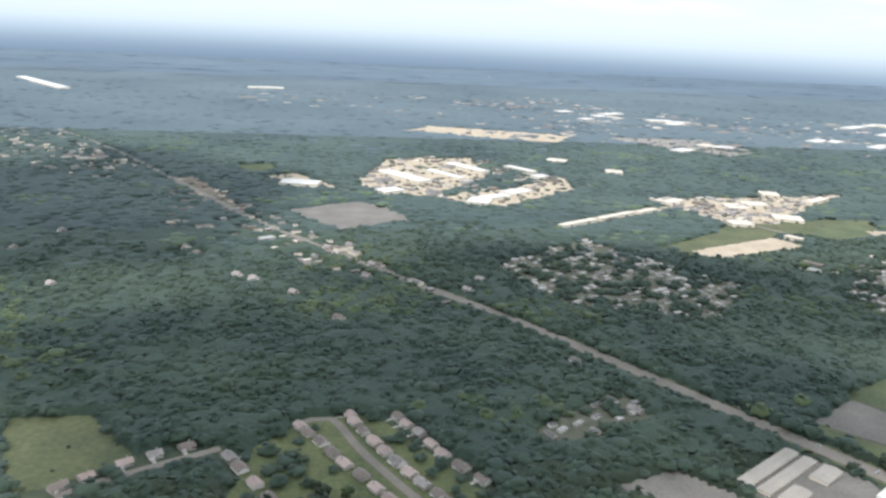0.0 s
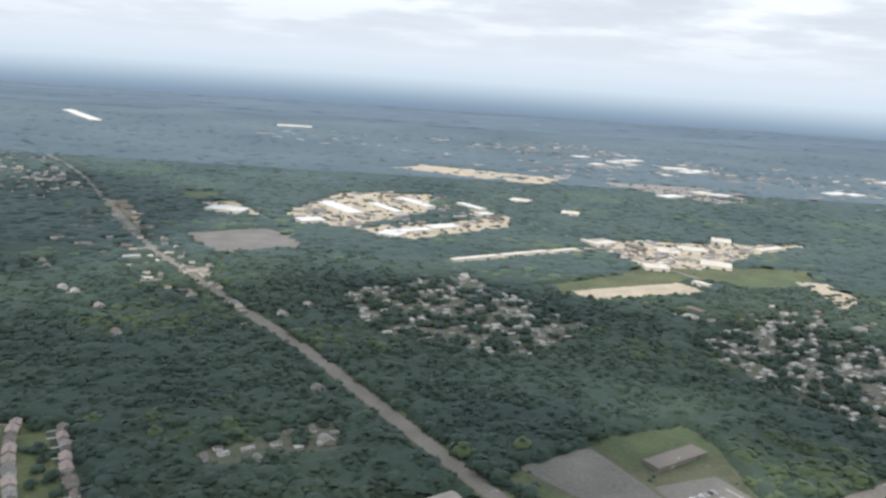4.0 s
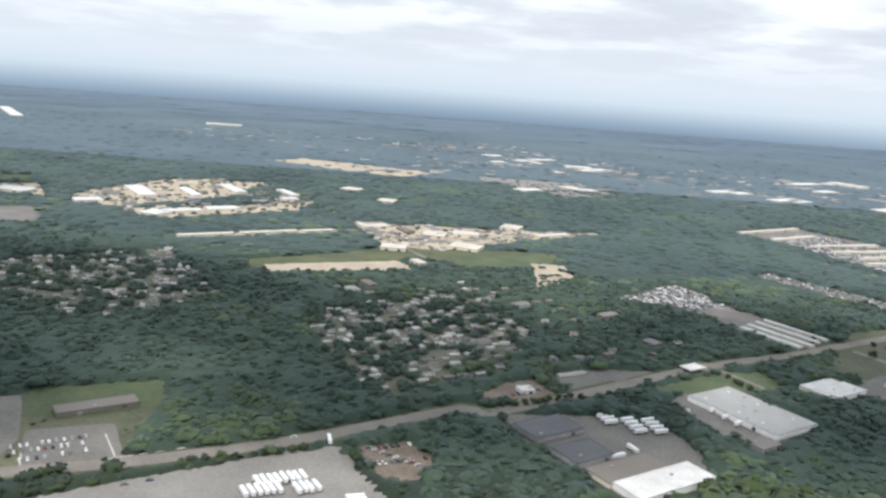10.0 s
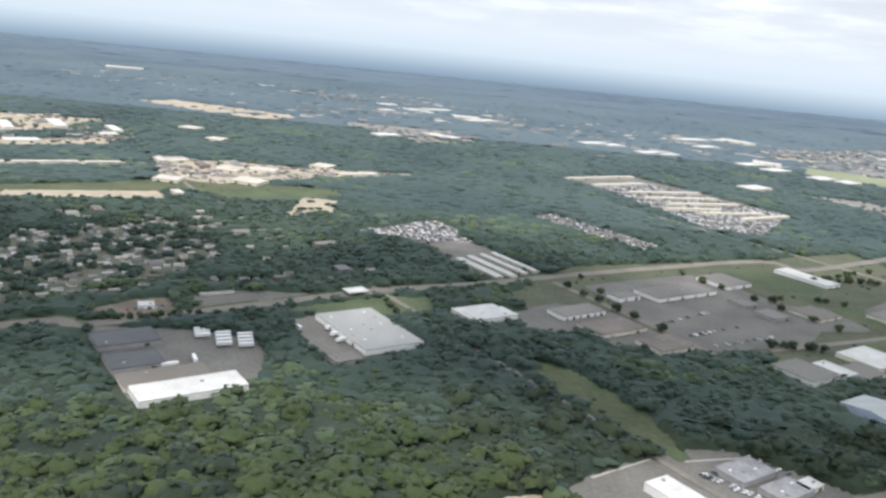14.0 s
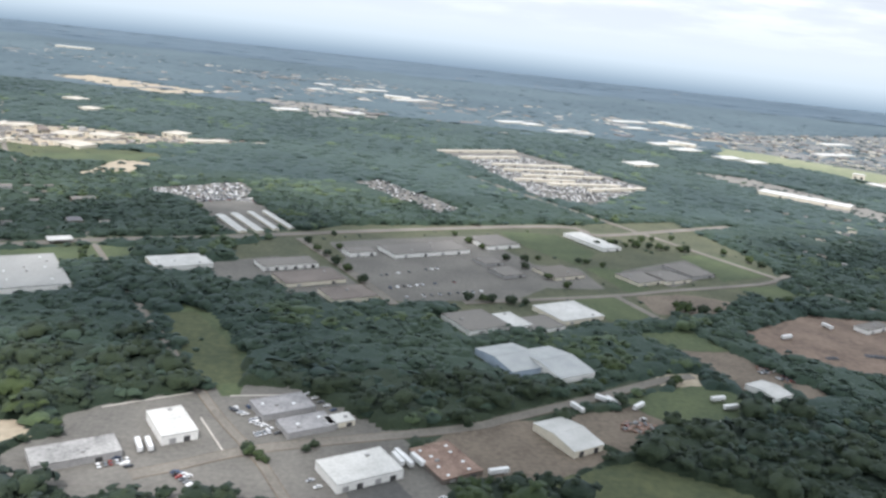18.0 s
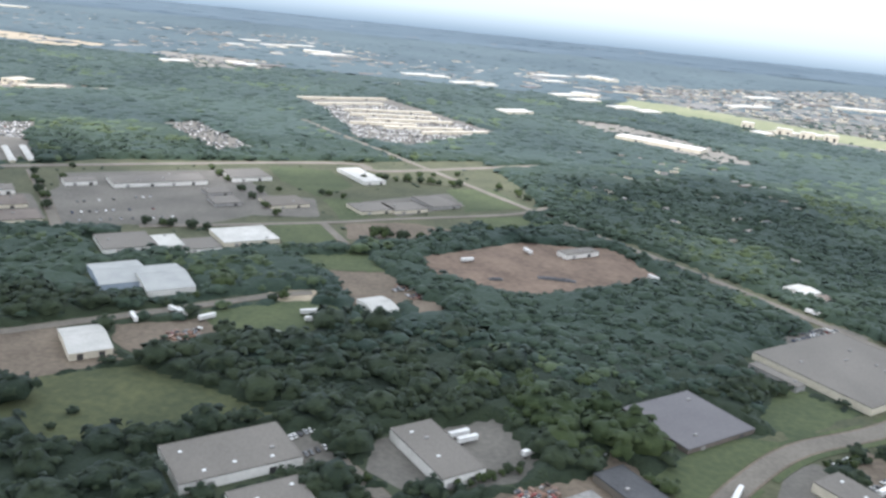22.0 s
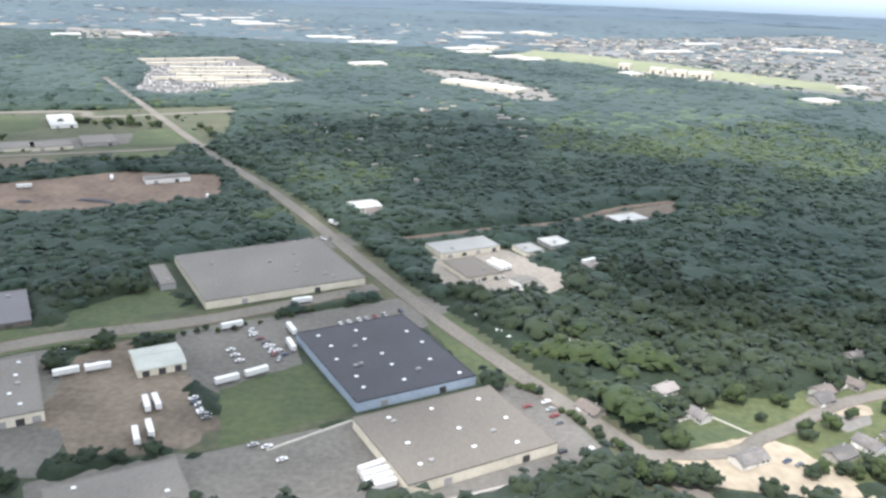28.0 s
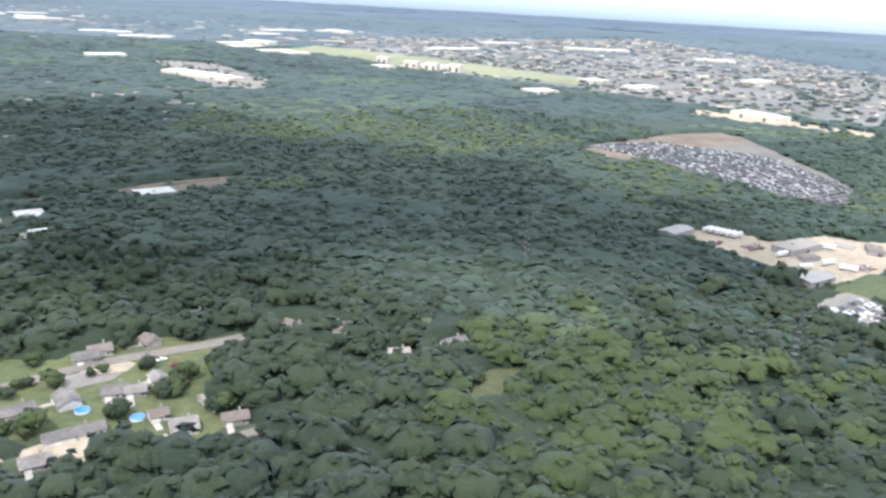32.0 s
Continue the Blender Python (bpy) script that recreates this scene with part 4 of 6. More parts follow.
far_hall(6.8, 737.4, 34.2, 26.4, -13.8, 2.6, "white_roof")
far_hall(157.5, 666.9, 19.2, 19.9, -23.6, 2.6, "white_roof")
far_hall(174.4, 685.1, 33.4, 11.1, 32, 2.6, "white_roof")
far_hall(202.3, 710.3, 28.3, 15.5, 32, 2.6, "white_roof")
far_hall(338.2, 680.3, 25.4, 17.6, 32, 2.4, "cream_roof")
far_hall(391, 658.4, 18.4, 23.1, -6.5, 2.4, "cream_roof")
far_hall(415.5, 614.3, 23.9, 18.8, -21.2, 2.4, "cream_roof")
far_hall(359.8, 594.7, 18.9, 15.7, -3.7, 2.4, "cream_roof")
far_hall(461.4, 718.6, 17.3, 28.2, -20.2, 2.4, "cream_roof")
far_hall(417.6, 669.6, 21.2, 17.2, -4, 2.4, "cream_roof")
far_hall(494.8, 691.1, 35.8, 8.9, 32, 2.4, "cream_roof")
far_hall(300.5, 897.3, 22.1, 18.1, -26.5, 2.4, "cream_roof")
far_hall(343.1, 828.2, 17.8, 17.9, -16.8, 2.4, "cream_roof")
far_hall(219.8, 591.9, 42, 5.8, 32, 2.4, "cream_roof")
far_hall(261.6, 617.6, 45.6, 6, 32, 2.4, "cream_roof")
far_hall(297.3, 637.1, 26.6, 6.2, 32, 2.4, "cream_roof")
far_hall(379, 548, 13.1, 6.2, -58, 2.4, "cream_roof")
far_hall(572.1, 1060.5, 22.4, 31, 32, 2.4, "cream_roof")
far_hall(736.8, 810.4, 98.5, 5.5, 33.9, 2, "cream_roof")
far_hall(746.4, 774.2, 72.1, 5.5, 33.8, 2, "cream_roof")
far_hall(785.2, 748.8, 84.9, 5.5, 22.4, 2, "cream_roof")
far_hall(791.7, 722.2, 80.6, 5.5, 19.4, 2, "cream_roof")
far_hall(805.7, 701.1, 80, 5.5, 20.9, 2, "cream_roof")
far_hall(785.1, 670.3, 56.6, 5.5, 18.9, 2, "cream_roof")
far_hall(818.6, 666.4, 69.4, 5.5, 21.5, 2, "cream_roof")
far_hall(845.3, 659.9, 64.4, 5.5, 32.2, 2, "cream_roof")
far_hall(1031.6, 711.9, 78.7, 39.3, -34, 2.6, "white_roof")
far_hall(911.8, 839.1, 35.6, 33.8, 32, 2.4, "white_roof")
far_hall(1183.4, 860.7, 17, 58.2, 32, 2.4, "white_roof")
far_hall(1221.9, 886.1, 25.3, 86, 32, 2.4, "white_roof")
far_hall(1250.7, 887.9, 24.6, 73.5, 32, 2.4, "white_roof")
far_hall(1018.2, 1021.6, 41.7, 41.9, 32, 2.4, "white_roof")
far_hall(1083.9, 962.4, 29.5, 43.6, 32, 2.4, "white_roof")
far_hall(1280.5, 1157.1, 85, 43, 32, 2.4, "white_roof")
far_hall(1371, 1338.4, 72, 49.8, 32, 2.4, "white_roof")
far_hall(1516.5, 1284.8, 101.4, 93.6, 4.6, 4.0, "white_roof")
far_hall(1666, 1182.5, 57.7, 48.8, -8.2, 4.0, "white_roof")
far_hall(1606.3, 904.4, 36.8, 21, 32, 2.4, "white_roof")
far_hall(833, 1145.3, 31.3, 84, 32, 2.4, "white_roof")
far_hall(896.7, 1093.9, 30.8, 66.6, 32, 2.4, "white_roof")
far_hall(1100.8, 1409, 57.7, 71.5, 32, 2.4, "white_roof")
far_hall(1011.2, 1256.5, 43.5, 59.4, 32, 2.4, "white_roof")
far_hall(1320.8, 714, 27.4, 28.4, 32, 2.4, "white_roof")
far_hall(1474.2, 610.7, 40.1, 57.4, -58, 4.0, "white_roof")
far_hall(1396.1, 825.8, 26.5, 36.7, 32, 2.4, "white_roof")
far_hall(1432.7, 784, 32, 33.4, 32, 2.4, "white_roof")
far_hall(547.5, 1416.2, 28.1, 70.6, 32, 2.4, "white_roof")
far_hall(664.9, 1346.8, 43.4, 54.2, 32, 2.4, "white_roof")
far_hall(806.3, 1147.2, 46.8, 59.4, 32, 2.4, "white_roof")
far_hall(876.4, 1095.7, 55.7, 56.2, 32, 2.4, "white_roof")
far_hall(1000, 1061.6, 41.8, 59.1, 32, 2.4, "white_roof")
far_hall(588.4, 1042.4, 31.2, 50.6, 32, 2.4, "white_roof")
far_hall(511.1, 1007.6, 33.4, 40.6, 32, 2.4, "white_roof")
far_hall(1025.7, 1362.7, 72.3, 49.6, 32, 2.4, "white_roof")
far_hall(1058.3, 978.6, 38.5, 38.1, 32, 2.4, "white_roof")
far_hall(501.1, 1481.1, 34.4, 67.6, 32, 2.4, "white_roof")
far_hall(502.7, 1361.4, 23.5, 41.5, 32, 2.4, "white_roof")
far_hall(636.5, 1357.9, 43.5, 55.3, 3.9, 4.0, "white_roof")
far_hall(649.8, 1322.4, 38.6, 63.4, 32, 2.4, "white_roof")
far_hall(-55.5, 1763.1, 73.2, 85.4, 4.7, 4.0, "white_roof")
far_hall(588, 1462.9, 56.9, 37.6, 32, 2.4, "white_roof")
far_hall(-472.4, 1691.1, 257, 27.3, -58, 4.0, "white_roof")

hall(1333.3, 271.7, 19.3, 8.5, 31.2, 2.4, "tan_metal", "grey", doors=3, label="tan-roofed works hall on a sandy yard")
shed(1321.7, 237.1, 13.6, 6.5, 30.0, 2.2, "pale_grey", "grey", doors=2, label="pale-roofed shed with grey walls beside the woods")
hall(1331.8, 260.0, 8.2, 3.2, 20.6, 1.6, "grey_flat", "grey", doors=1)
shed(1309.8, 248.5, 6.2, 2.8, -46.3, 1.2, "blue_tarp", "blue", label="low shed under a bright blue roof")
shed(1293.8, 287.8, 13.8, 6.8, 39.1, 2, "pale_grey", "grey", label="grey metal shed at the edge of the woods")
shed(1353.3, 275.4, 6.4, 6.6, -46.9, 1.6, "tan_metal", "cream")
hall(1362.8, 271.3, 5.6, 9.3, -22.9, 2, "tan", "grey")

# ---- vehicles, houses and yards ----
ON_PAVING = 0.17
PAINTS = ["paint_white"] * 5 + ["paint_silver"] * 3 + ["paint_black"] * 2 + ["paint_grey"] * 2 + ["paint_red", "paint_blue"]
pick = random.Random(5)


def mesh_from(name, bm, material):
    me = bpy.data.meshes.new(name)
    bm.to_mesh(me)
    bm.free()
    me.materials.append(MATS[material])
    return me


def wheel_mesh():
    bm = bmesh.new()
    bmesh.ops.create_cone(bm, cap_ends=True, segments=10, radius1=0.17, radius2=0.17, depth=0.12, matrix=pose(0, 0, 0, 90))
    return mesh_from("wheel", bm, "rubber")


WHEEL = wheel_mesh()
CARS, NEAR_CARS, FAR_CARS = {}, [], []


def car_meshes(paint):
    if paint not in CARS:
        bm = block(-1.15, 1.15, -0.45, 0.45, 0.12, 0.42, 0.07)
        body = mesh_from("body", bm, paint)
        bm = bmesh.new()
        made = bmesh.ops.create_cube(bm, size=1.0, matrix=Matrix.Translation((-0.1, 0, 0.54)) @ Matrix.Diagonal((1.25, 0.78, 0.26, 1)))
        for v in made["verts"]:
            if v.co.z > 0.5:
                v.co.x = -0.1 + (v.co.x + 0.1) * 0.68
                v.co.y *= 0.86
        glass = mesh_from("window", bm, "window_glass")
        roof = mesh_from("roof", block(-0.53, 0.33, -0.33, 0.33, 0.665, 0.70, 0.015), paint)
        CARS[paint] = body, glass, roof
    return CARS[paint]


def car(x, y, turn, paint=""):
    paint = paint or pick.choice(PAINTS)
    if y > 285 or len(NEAR_CARS) >= 290:
        FAR_CARS.append((x, y, turn, paint))
        return None
    NEAR_CARS.append(paint)
    ob = tagged(base("car", x, y, turn, ON_PAVING), "parked %s passenger car" % paint.replace("paint_", ""), "car", "parked cars")
    body, glass, roof = car_meshes(paint)
    child("body", body, ob), child("window", glass, ob), child("roof", roof, ob)
    for sx in (-0.72, 0.72):
        for sy in (-0.42, 0.42):
            child("wheel", WHEEL, ob, Matrix.Translation((sx, sy, 0.17)))
    return ob


def car_row(x0, y0, x1, y1, n, turn):
    for i in range(n):
        t = (i + pick.uniform(-0.12, 0.12)) / max(1, n - 1)
        if pick.random() < 0.86:
            car(x0 + (x1 - x0) * t, y0 + (y1 - y0) * t, turn + pick.uniform(-4, 4) + pick.choice((0, 180)))


def trailer(x, y, turn):
    ob = tagged(base("box_trailer", x, y, turn, ON_PAVING), "white box trailer standing on its wheels", "trailer", "box trailers")
    child("box", block_mesh("box", 5.8, 1.25, 1.35, "trailer_white", 0.04), ob, Matrix.Translation((0, 0, 0.55)))
    child("chassis", block_mesh("chassis", 5.4, 0.6, 0.2, "rubber"), ob, Matrix.Translation((0, 0, 0.35)))
    child("landing_leg", block_mesh("landing_leg", 0.12, 0.9, 0.4, "steel"), ob, Matrix.Translation((1.9, 0, 0)))
    for sx in (-2.5, -2.0):
        for sy in (-0.55, 0.55):
            child("wheel", WHEEL, ob, Matrix.Translation((sx, sy, 0.17)))
    return ob


def semi_truck(x, y, turn):
    ob = tagged(base("semi_truck", x, y, turn, ON_PAVING + 0.06), "white semi-trailer truck on the road", "truck")
    child("box", block_mesh("box", 6.6, 1.3, 1.45, "trailer_white", 0.04), ob, Matrix.Translation((-1.0, 0, 0.55)))
    child("chassis", block_mesh("chassis", 8.6, 0.6, 0.2, "rubber"), ob, Matrix.Translation((0, 0, 0.35)))
    child("cab", block_mesh("cab", 1.5, 1.2, 1.35, "paint_white", 0.1), ob, Matrix.Translation((3.3, 0, 0.45)))
    child("windscreen", block_mesh("windscreen", 0.06, 1.0, 0.45, "window_glass"), ob, Matrix.Translation((4.06, 0, 1.15)))
    child("bonnet", block_mesh("bonnet", 0.7, 1.0, 0.7, "paint_white", 0.1), ob, Matrix.Translation((4.35, 0, 0.4)))
    for sx in (-3.6, -3.1, 2.2, 2.7, 4.3):
        for sy in (-0.55, 0.55):
            child("wheel", WHEEL, ob, Matrix.Translation((sx, sy, 0.17)))
    return ob


def gable(l, w, h, rise, over, thick=0.09):
    bm = bmesh.new()
    for side in (-1, 1):
        a = [(-l / 2 - over, side * (w / 2 + over), h - 0.12), (l / 2 + over, side * (w / 2 + over), h - 0.12), (l / 2 + over, 0, h + rise), (-l / 2 - over, 0, h + rise)]
        lo = [bm.verts.new((p[0], p[1], p[2] - thick)) for p in a]
        hi = [bm.verts.new(p) for p in a]
        bm.faces.new(hi), bm.faces.new(lo[::-1])
        for i in range(4):
            bm.faces.new((lo[i], lo[(i + 1) % 4], hi[(i + 1) % 4], hi[i]))
    bmesh.ops.recalc_face_normals(bm, faces=bm.faces)
    return bm


def gable_walls(l, w, h, rise):
    bm = bmesh.new()
    l, w = l / 2, w / 2
    vs = [bm.verts.new(v) for v in ((-l, -w, 0), (l, -w, 0), (l, w, 0), (-l, w, 0), (-l, -w, h - 0.1), (l, -w, h - 0.1), (l, w, h - 0.1), (-l, w, h - 0.1), (-l, 0, h + rise - 0.1), (l, 0, h + rise - 0.1))]
    for f in ((0, 1, 5, 4), (2, 3, 7, 6), (1, 2, 6, 9, 5), (3, 0, 4, 8, 7), (3, 2, 1, 0)):
        bm.faces.new([vs[i] for i in f])
    return bm


def house(x, y, l, w, turn, drive=3.2, roofs=("shingle", "shingle", "shingle", "shingle", "brown")):
    SOLIDS.append((x, y, l, w, turn))
    h, rise = pick.choice((1.35, 1.45, 1.6)), w * 0.24
    ob = tagged(base("house", x, y, turn), "small gabled house with a grey shingle roof", "house", "houses among the trees")
    part("wall", gable_walls(l, w, h, rise), "siding", ob)
    roof = part("roof", gable(l, w, h, rise, 0.22), pick.choice(roofs), ob)
    child("chimney", block_mesh("chimney", 0.35, 0.35, 0.9, "grey"), roof, Matrix.Translation((l * 0.2, w * 0.12, h + rise * 0.6)))
    child("door", block_mesh("door", 0.45, 0.06, 1.0, "grey"), ob, Matrix.Translation((0.3, -w / 2 - 0.02, 0.02)))
    child("garage_door", block_mesh("garage_door", 1.3, 0.06, 1.0, "white"), ob, Matrix.Translation((-l * 0.28, -w / 2 - 0.02, 0.02)))
    strip = tagged(new("driveway", block_mesh("driveway", 1.3, round(drive, 1), 0.12, "pale_concrete")), "pale concrete driveway of a house", "driveway", kind="structure")
    strip.matrix_world = pose(x, y, 0.03, 0, 0, turn) @ Matrix.Translation((-l * 0.28, -w / 2 - drive / 2, 0))
    for wx in (0.22, 0.38):
        child("window", block_mesh("window", 0.55, 0.06, 0.5, "window_glass"), ob, Matrix.Translation((l * wx + 0.3, -w / 2 - 0.02, 0.55)))
    return ob


def house_row(side, gap, *pts):
    """Houses at even steps along a street, each turned to it, with a pale drive."""
    line = smooth_line(pts, gap)
    for i, p in enumerate(line[:-1]):
        d = (line[i + 1] - p).normalized()
        q = p + Vector((-d.y, d.x)) * (side + pick.uniform(-0.6, 0.6))
        house(q.x, q.y, pick.choice((4.6, 5.2, 5.8)), pick.choice((3.8, 4.2)), math.degrees(math.atan2(d.y, d.x)) + (0 if side > 0 else 180), drive=abs(side) - 1.5, roofs=("shingle_pink", "shingle_pink", "brown", "shingle"))


def path(width, *pts):
    v, f = ribbon(smooth_line(pts), 0, width, 0.165, 0.1)
    tagged(new("footpath", mesh_of("footpath", v, f, "pale_concrete")), "narrow pale concrete footpath", "footpath", kind="structure")


HOME = {}


def mobile_home(x, y, l, turn):
    """A long narrow home with a low pale roof, skirting, door and windows."""
    SOLIDS.append((x, y, l, 2.3, turn))
    if l not in HOME:
        HOME[l] = (mesh_from("wall", gable_walls(l, 2.2, 1.35, 0.22), "siding"), mesh_from("roof", gable(l, 2.2, 1.35, 0.22, 0.1, 0.05), "home_roof"))
    ob = tagged(base("mobile_home", x, y, turn), "long narrow mobile home with a pale metal roof", "mobile home", "mobile homes in rows")
    child("wall", HOME[l][0], ob), child("roof", HOME[l][1], ob)
    child("window", block_mesh("window", 0.6, 0.06, 0.4, "window_glass"), ob, Matrix.Translation((l * 0.25, -1.12, 0.7)))
    return ob


def pool(x, y):
    ob = tagged(base("swimming_pool", x, y), "round blue above-ground swimming pool in a yard", "pool")
    bm = bmesh.new()
    bmesh.ops.create_cone(bm, cap_ends=False, segments=24, radius1=1.5, radius2=1.5, depth=0.5, matrix=Matrix.Translation((0, 0, 0.25)))
    part("rim", bm, "white", ob)
    bm = bmesh.new()
    bmesh.ops.create_circle(bm, cap_ends=True, segments=24, radius=1.49, matrix=Matrix.Translation((0, 0, 0.44)))
    part("water", bm, "pool_blue", ob)


def pylon(x, y):
    """A slender lattice mast that stands above the treetops."""
    ob = tagged(base("lattice_mast", x, y), "slender grey steel lattice mast above the trees", "mast")
    top = 17.0
    for sx in (-1, 1):
        for sy in (-1, 1):
            bm = bmesh.new()
            vs = [bm.verts.new((sx * a + dx, sy * a + dy, z)) for a, z in ((1.0, 0), (0.2, top)) for dx, dy in ((0, 0), (0.12, 0), (0.12, 0.12), (0, 0.12))]
            for i in range(4):
                bm.faces.new((vs[i], vs[(i + 1) % 4], vs[4 + (i + 1) % 4], vs[4 + i]))
            part("leg", bm, "mast_steel", ob)
    for k in range(1, 9):
        z = top * k / 9
        a = 1.0 - 0.8 * z / top
        part("brace", block(-a, a, -a, a, z, z + 0.1), "mast_steel", ob)
    for z in (12.5, 15.5):
        part("cross_arm", block(-2.4, 2.4, -0.12, 0.12, z, z + 0.16), "mast_steel", ob)


def scrap_heap(x, y, length, width, turn):
    bm = bmesh.new()
    bmesh.ops.create_grid(bm, x_segments=24, y_segments=10, size=0.5)
    for v in bm.verts:
        u, w = v.co.x * 2, v.co.y * 2
        v.co = (v.co.x * length, v.co.y * width, max(0.0, (1 - u * u) * (1 - w * w)) ** 0.5 * (0.8 + 0.5 * noise.noise(Vector((u * 5, w * 2, x)))) + 0.08)
    me = mesh_from("dark_mound", bm, "black")
    ob = tagged(new("dark_mound", me), "long dark mound of earth in the dirt yard", "mound")
    ob.matrix_world = pose(x, y, ON_PAVING - 0.08, 0, 0, turn)


def junk(x, y, n, length, width):
    for i in range(n):
        a, b = pick.uniform(-0.5, 0.5) * length, pick.uniform(-0.5, 0.5) * width
        c, s = math.cos(radians(32)), math.sin(radians(32))
        px, py, turn = x + a * c - b * s, y + a * s + b * c, pick.choice((32, 122)) + pick.uniform(-20, 20)
        if pick.random() < 0.55:
            car(px, py, turn, pick.choice(("paint_red", "paint_white", "scrap", "scrap", "paint_silver", "paint_grey")))
        else:
            ob = new("crate", block_mesh("crate", *pick.choice(((1.6, 0.9, 0.7), (1.0, 0.8, 0.5), (2.4, 0.7, 0.5))), pick.choice(("scrap", "scrap", "rust", "worn")), 0.04))
            ob.matrix_world = pose(px, py, ON_PAVING - 0.02, 0, 0, turn)
            tagged(ob, "weathered metal crate in a scrap yard", "crate", "scrap yard crates")


def in_outline(x, y, outline):
    hit = False
    for (ax, ay), (bx, by) in zip(outline, outline[1:] + outline[:1]):
        if (ay > y) != (by > y) and x < (bx - ax) * (y - ay) / (by - ay) + ax:
            hit = not hit
    return hit


def home_rows(outline, turn, gap_x, gap_y, chance):
    c, s = math.cos(radians(turn)), math.sin(radians(turn))
    cx, cy = sum(p[0] for p in outline) / len(outline), sum(p[1] for p in outline) / len(outline)
    for i in range(-24, 25):
        for j in range(-24, 25):
            u, v = i * gap_x + pick.uniform(-3, 3), j * gap_y + pick.uniform(-1.2, 1.2)
            x, y = cx + u * c - v * s, cy + u * s + v * c
            if pick.random() < chance and in_outline(x, y, outline):
                mobile_home(x, y, pick.choice((3.2, 4.0, 5.0)), turn + pick.choice((0, 0, 0, 90)) + pick.uniform(-9, 9))


def joined_cars(name, label, places):
    """The hundreds of cars of far lots, too many to count, joined: low bodies with narrower cabins."""
    V, F = [], {}
    for x, y, turn, paint in places:
        n, c, s = len(V), math.cos(radians(turn)), math.sin(radians(turn))
        for hx, hy, z in ((1.15, 0.46, 0.2), (1.15, 0.46, 0.5), (0.6, 0.42, 0.52), (0.4, 0.36, 0.78)):
            V += [(x + a * hx * c - b * hy * s, y + a * hx * s + b * hy * c, z + ON_PAVING - 0.1) for a, b in ((-1, -1), (1, -1), (1, 1), (-1, 1))]
        for k, look_of in ((0, paint), (8, "window_glass" if pick.random() < 0.5 else paint)):
            F.setdefault(look_of, []).extend([(n + k + a, n + k + (a + 1) % 4, n + k + 4 + (a + 1) % 4, n + k + 4 + a) for a in range(4)] + [(n + k + 4, n + k + 5, n + k + 6, n + k + 7)])
    me = bpy.data.meshes.new(name)
    me.from_pydata(V, [], [f for fs in F.values() for f in fs])
    index = []
    for k, (paint, fs) in enumerate(F.items()):
        me.materials.append(MATS[paint])
        index += [k] * len(fs)
    me.polygons.foreach_set("material_index", index)
    me.update()
    tagged(new(name, me), label, "cars", kind="stuff")


def paved_cars(name, label, outline, turn, gap_x, gap_y, chance, pale=2):
    c, s = math.cos(radians(turn)), math.sin(radians(turn))
    cx, cy = sum(p[0] for p in outline) / len(outline), sum(p[1] for p in outline) / len(outline)
    places, colours = [], ["paint_white"] * pale + ["paint_silver", "paint_silver", "paint_grey", "paint_grey", "paint_grey", "paint_black", "paint_black", "paint_black"]
    for i in range(-70, 71):
        for j in range(-70, 71):
            u, v = i * gap_x + pick.uniform(-0.2, 0.2), j * gap_y + pick.uniform(-0.2, 0.2)
            x, y = cx + u * c - v * s, cy + u * s + v * c
            if pick.random() < chance and in_outline(x, y, outline):
                places.append((x, y, turn + 90, pick.choice(colours)))
    joined_cars(name, label, places)


def town(name, label, outline, n, seed, lo, hi):
    """A far spread of small roofs: houses and shops too small and many to count, joined."""
    rng = random.Random(seed)
    far_lawns = [o for kind, o in LOTS if kind == "pale_grass"]
    V, F = [], {}
    xs, ys = [p[0] for p in outline], [p[1] for p in outline]
    made = 0
    while made < n:
        x, y = rng.uniform(min(xs), max(xs)), rng.uniform(min(ys), max(ys))
        if not in_outline(x, y, outline) or any(in_outline(x, y, lawn) for lawn in far_lawns):
            continue
        made += 1
        l, w, h, turn = rng.uniform(lo, hi), rng.uniform(lo, hi) * 0.6, rng.uniform(1.1, 2.1), radians(rng.choice((32, 122, 30, 20)))
        if rng.random() < 0.06:
            l, w, h = l * 2.2, w * 2.0, h * 1.3
        if y < 1780:
            SOLIDS.append((x, y, l, w, math.degrees(turn)))
        c, s, k = math.cos(turn), math.sin(turn), len(V)
        for z in (0, h):
            V += [(x + a * l / 2 * c - b * w / 2 * s, y + a * l / 2 * s + b * w / 2 * c, z) for a, b in ((-1, -1), (1, -1), (1, 1), (-1, 1))]
        V += [(x + a * l / 2 * c, y + a * l / 2 * s, h * 1.25) for a in (-1, 1)]
        F.setdefault(rng.choice(("cream", "grey", "tan")), []).extend([(k + a, k + (a + 1) % 4, k + 4 + (a + 1) % 4, k + 4 + a) for a in range(4)] + [(k + 5, k + 6, k + 9), (k + 7, k + 4, k + 8)])
        F.setdefault(rng.choice(("cream_roof", "tan", "tan", "tan", "pale_grey", "grey_flat", "grey_flat", "grey_flat", "violet", "brown", "brown", "shingle", "shingle")), []).extend([(k + 4, k + 5, k + 9, k + 8), (k + 6, k + 7, k + 8, k + 9)])
    me = bpy.data.meshes.new(name)
    me.from_pydata(V, [], [f for fs in F.values() for f in fs])
    index = []
    for k, (m, fs) in enumerate(F.items()):
        me.materials.append(MATS[m])
        index += [k] * len(fs)
    me.polygons.foreach_set("material_index", index)
    me.update()
    tagged(new(name, me), label, "buildings", kind="stuff")


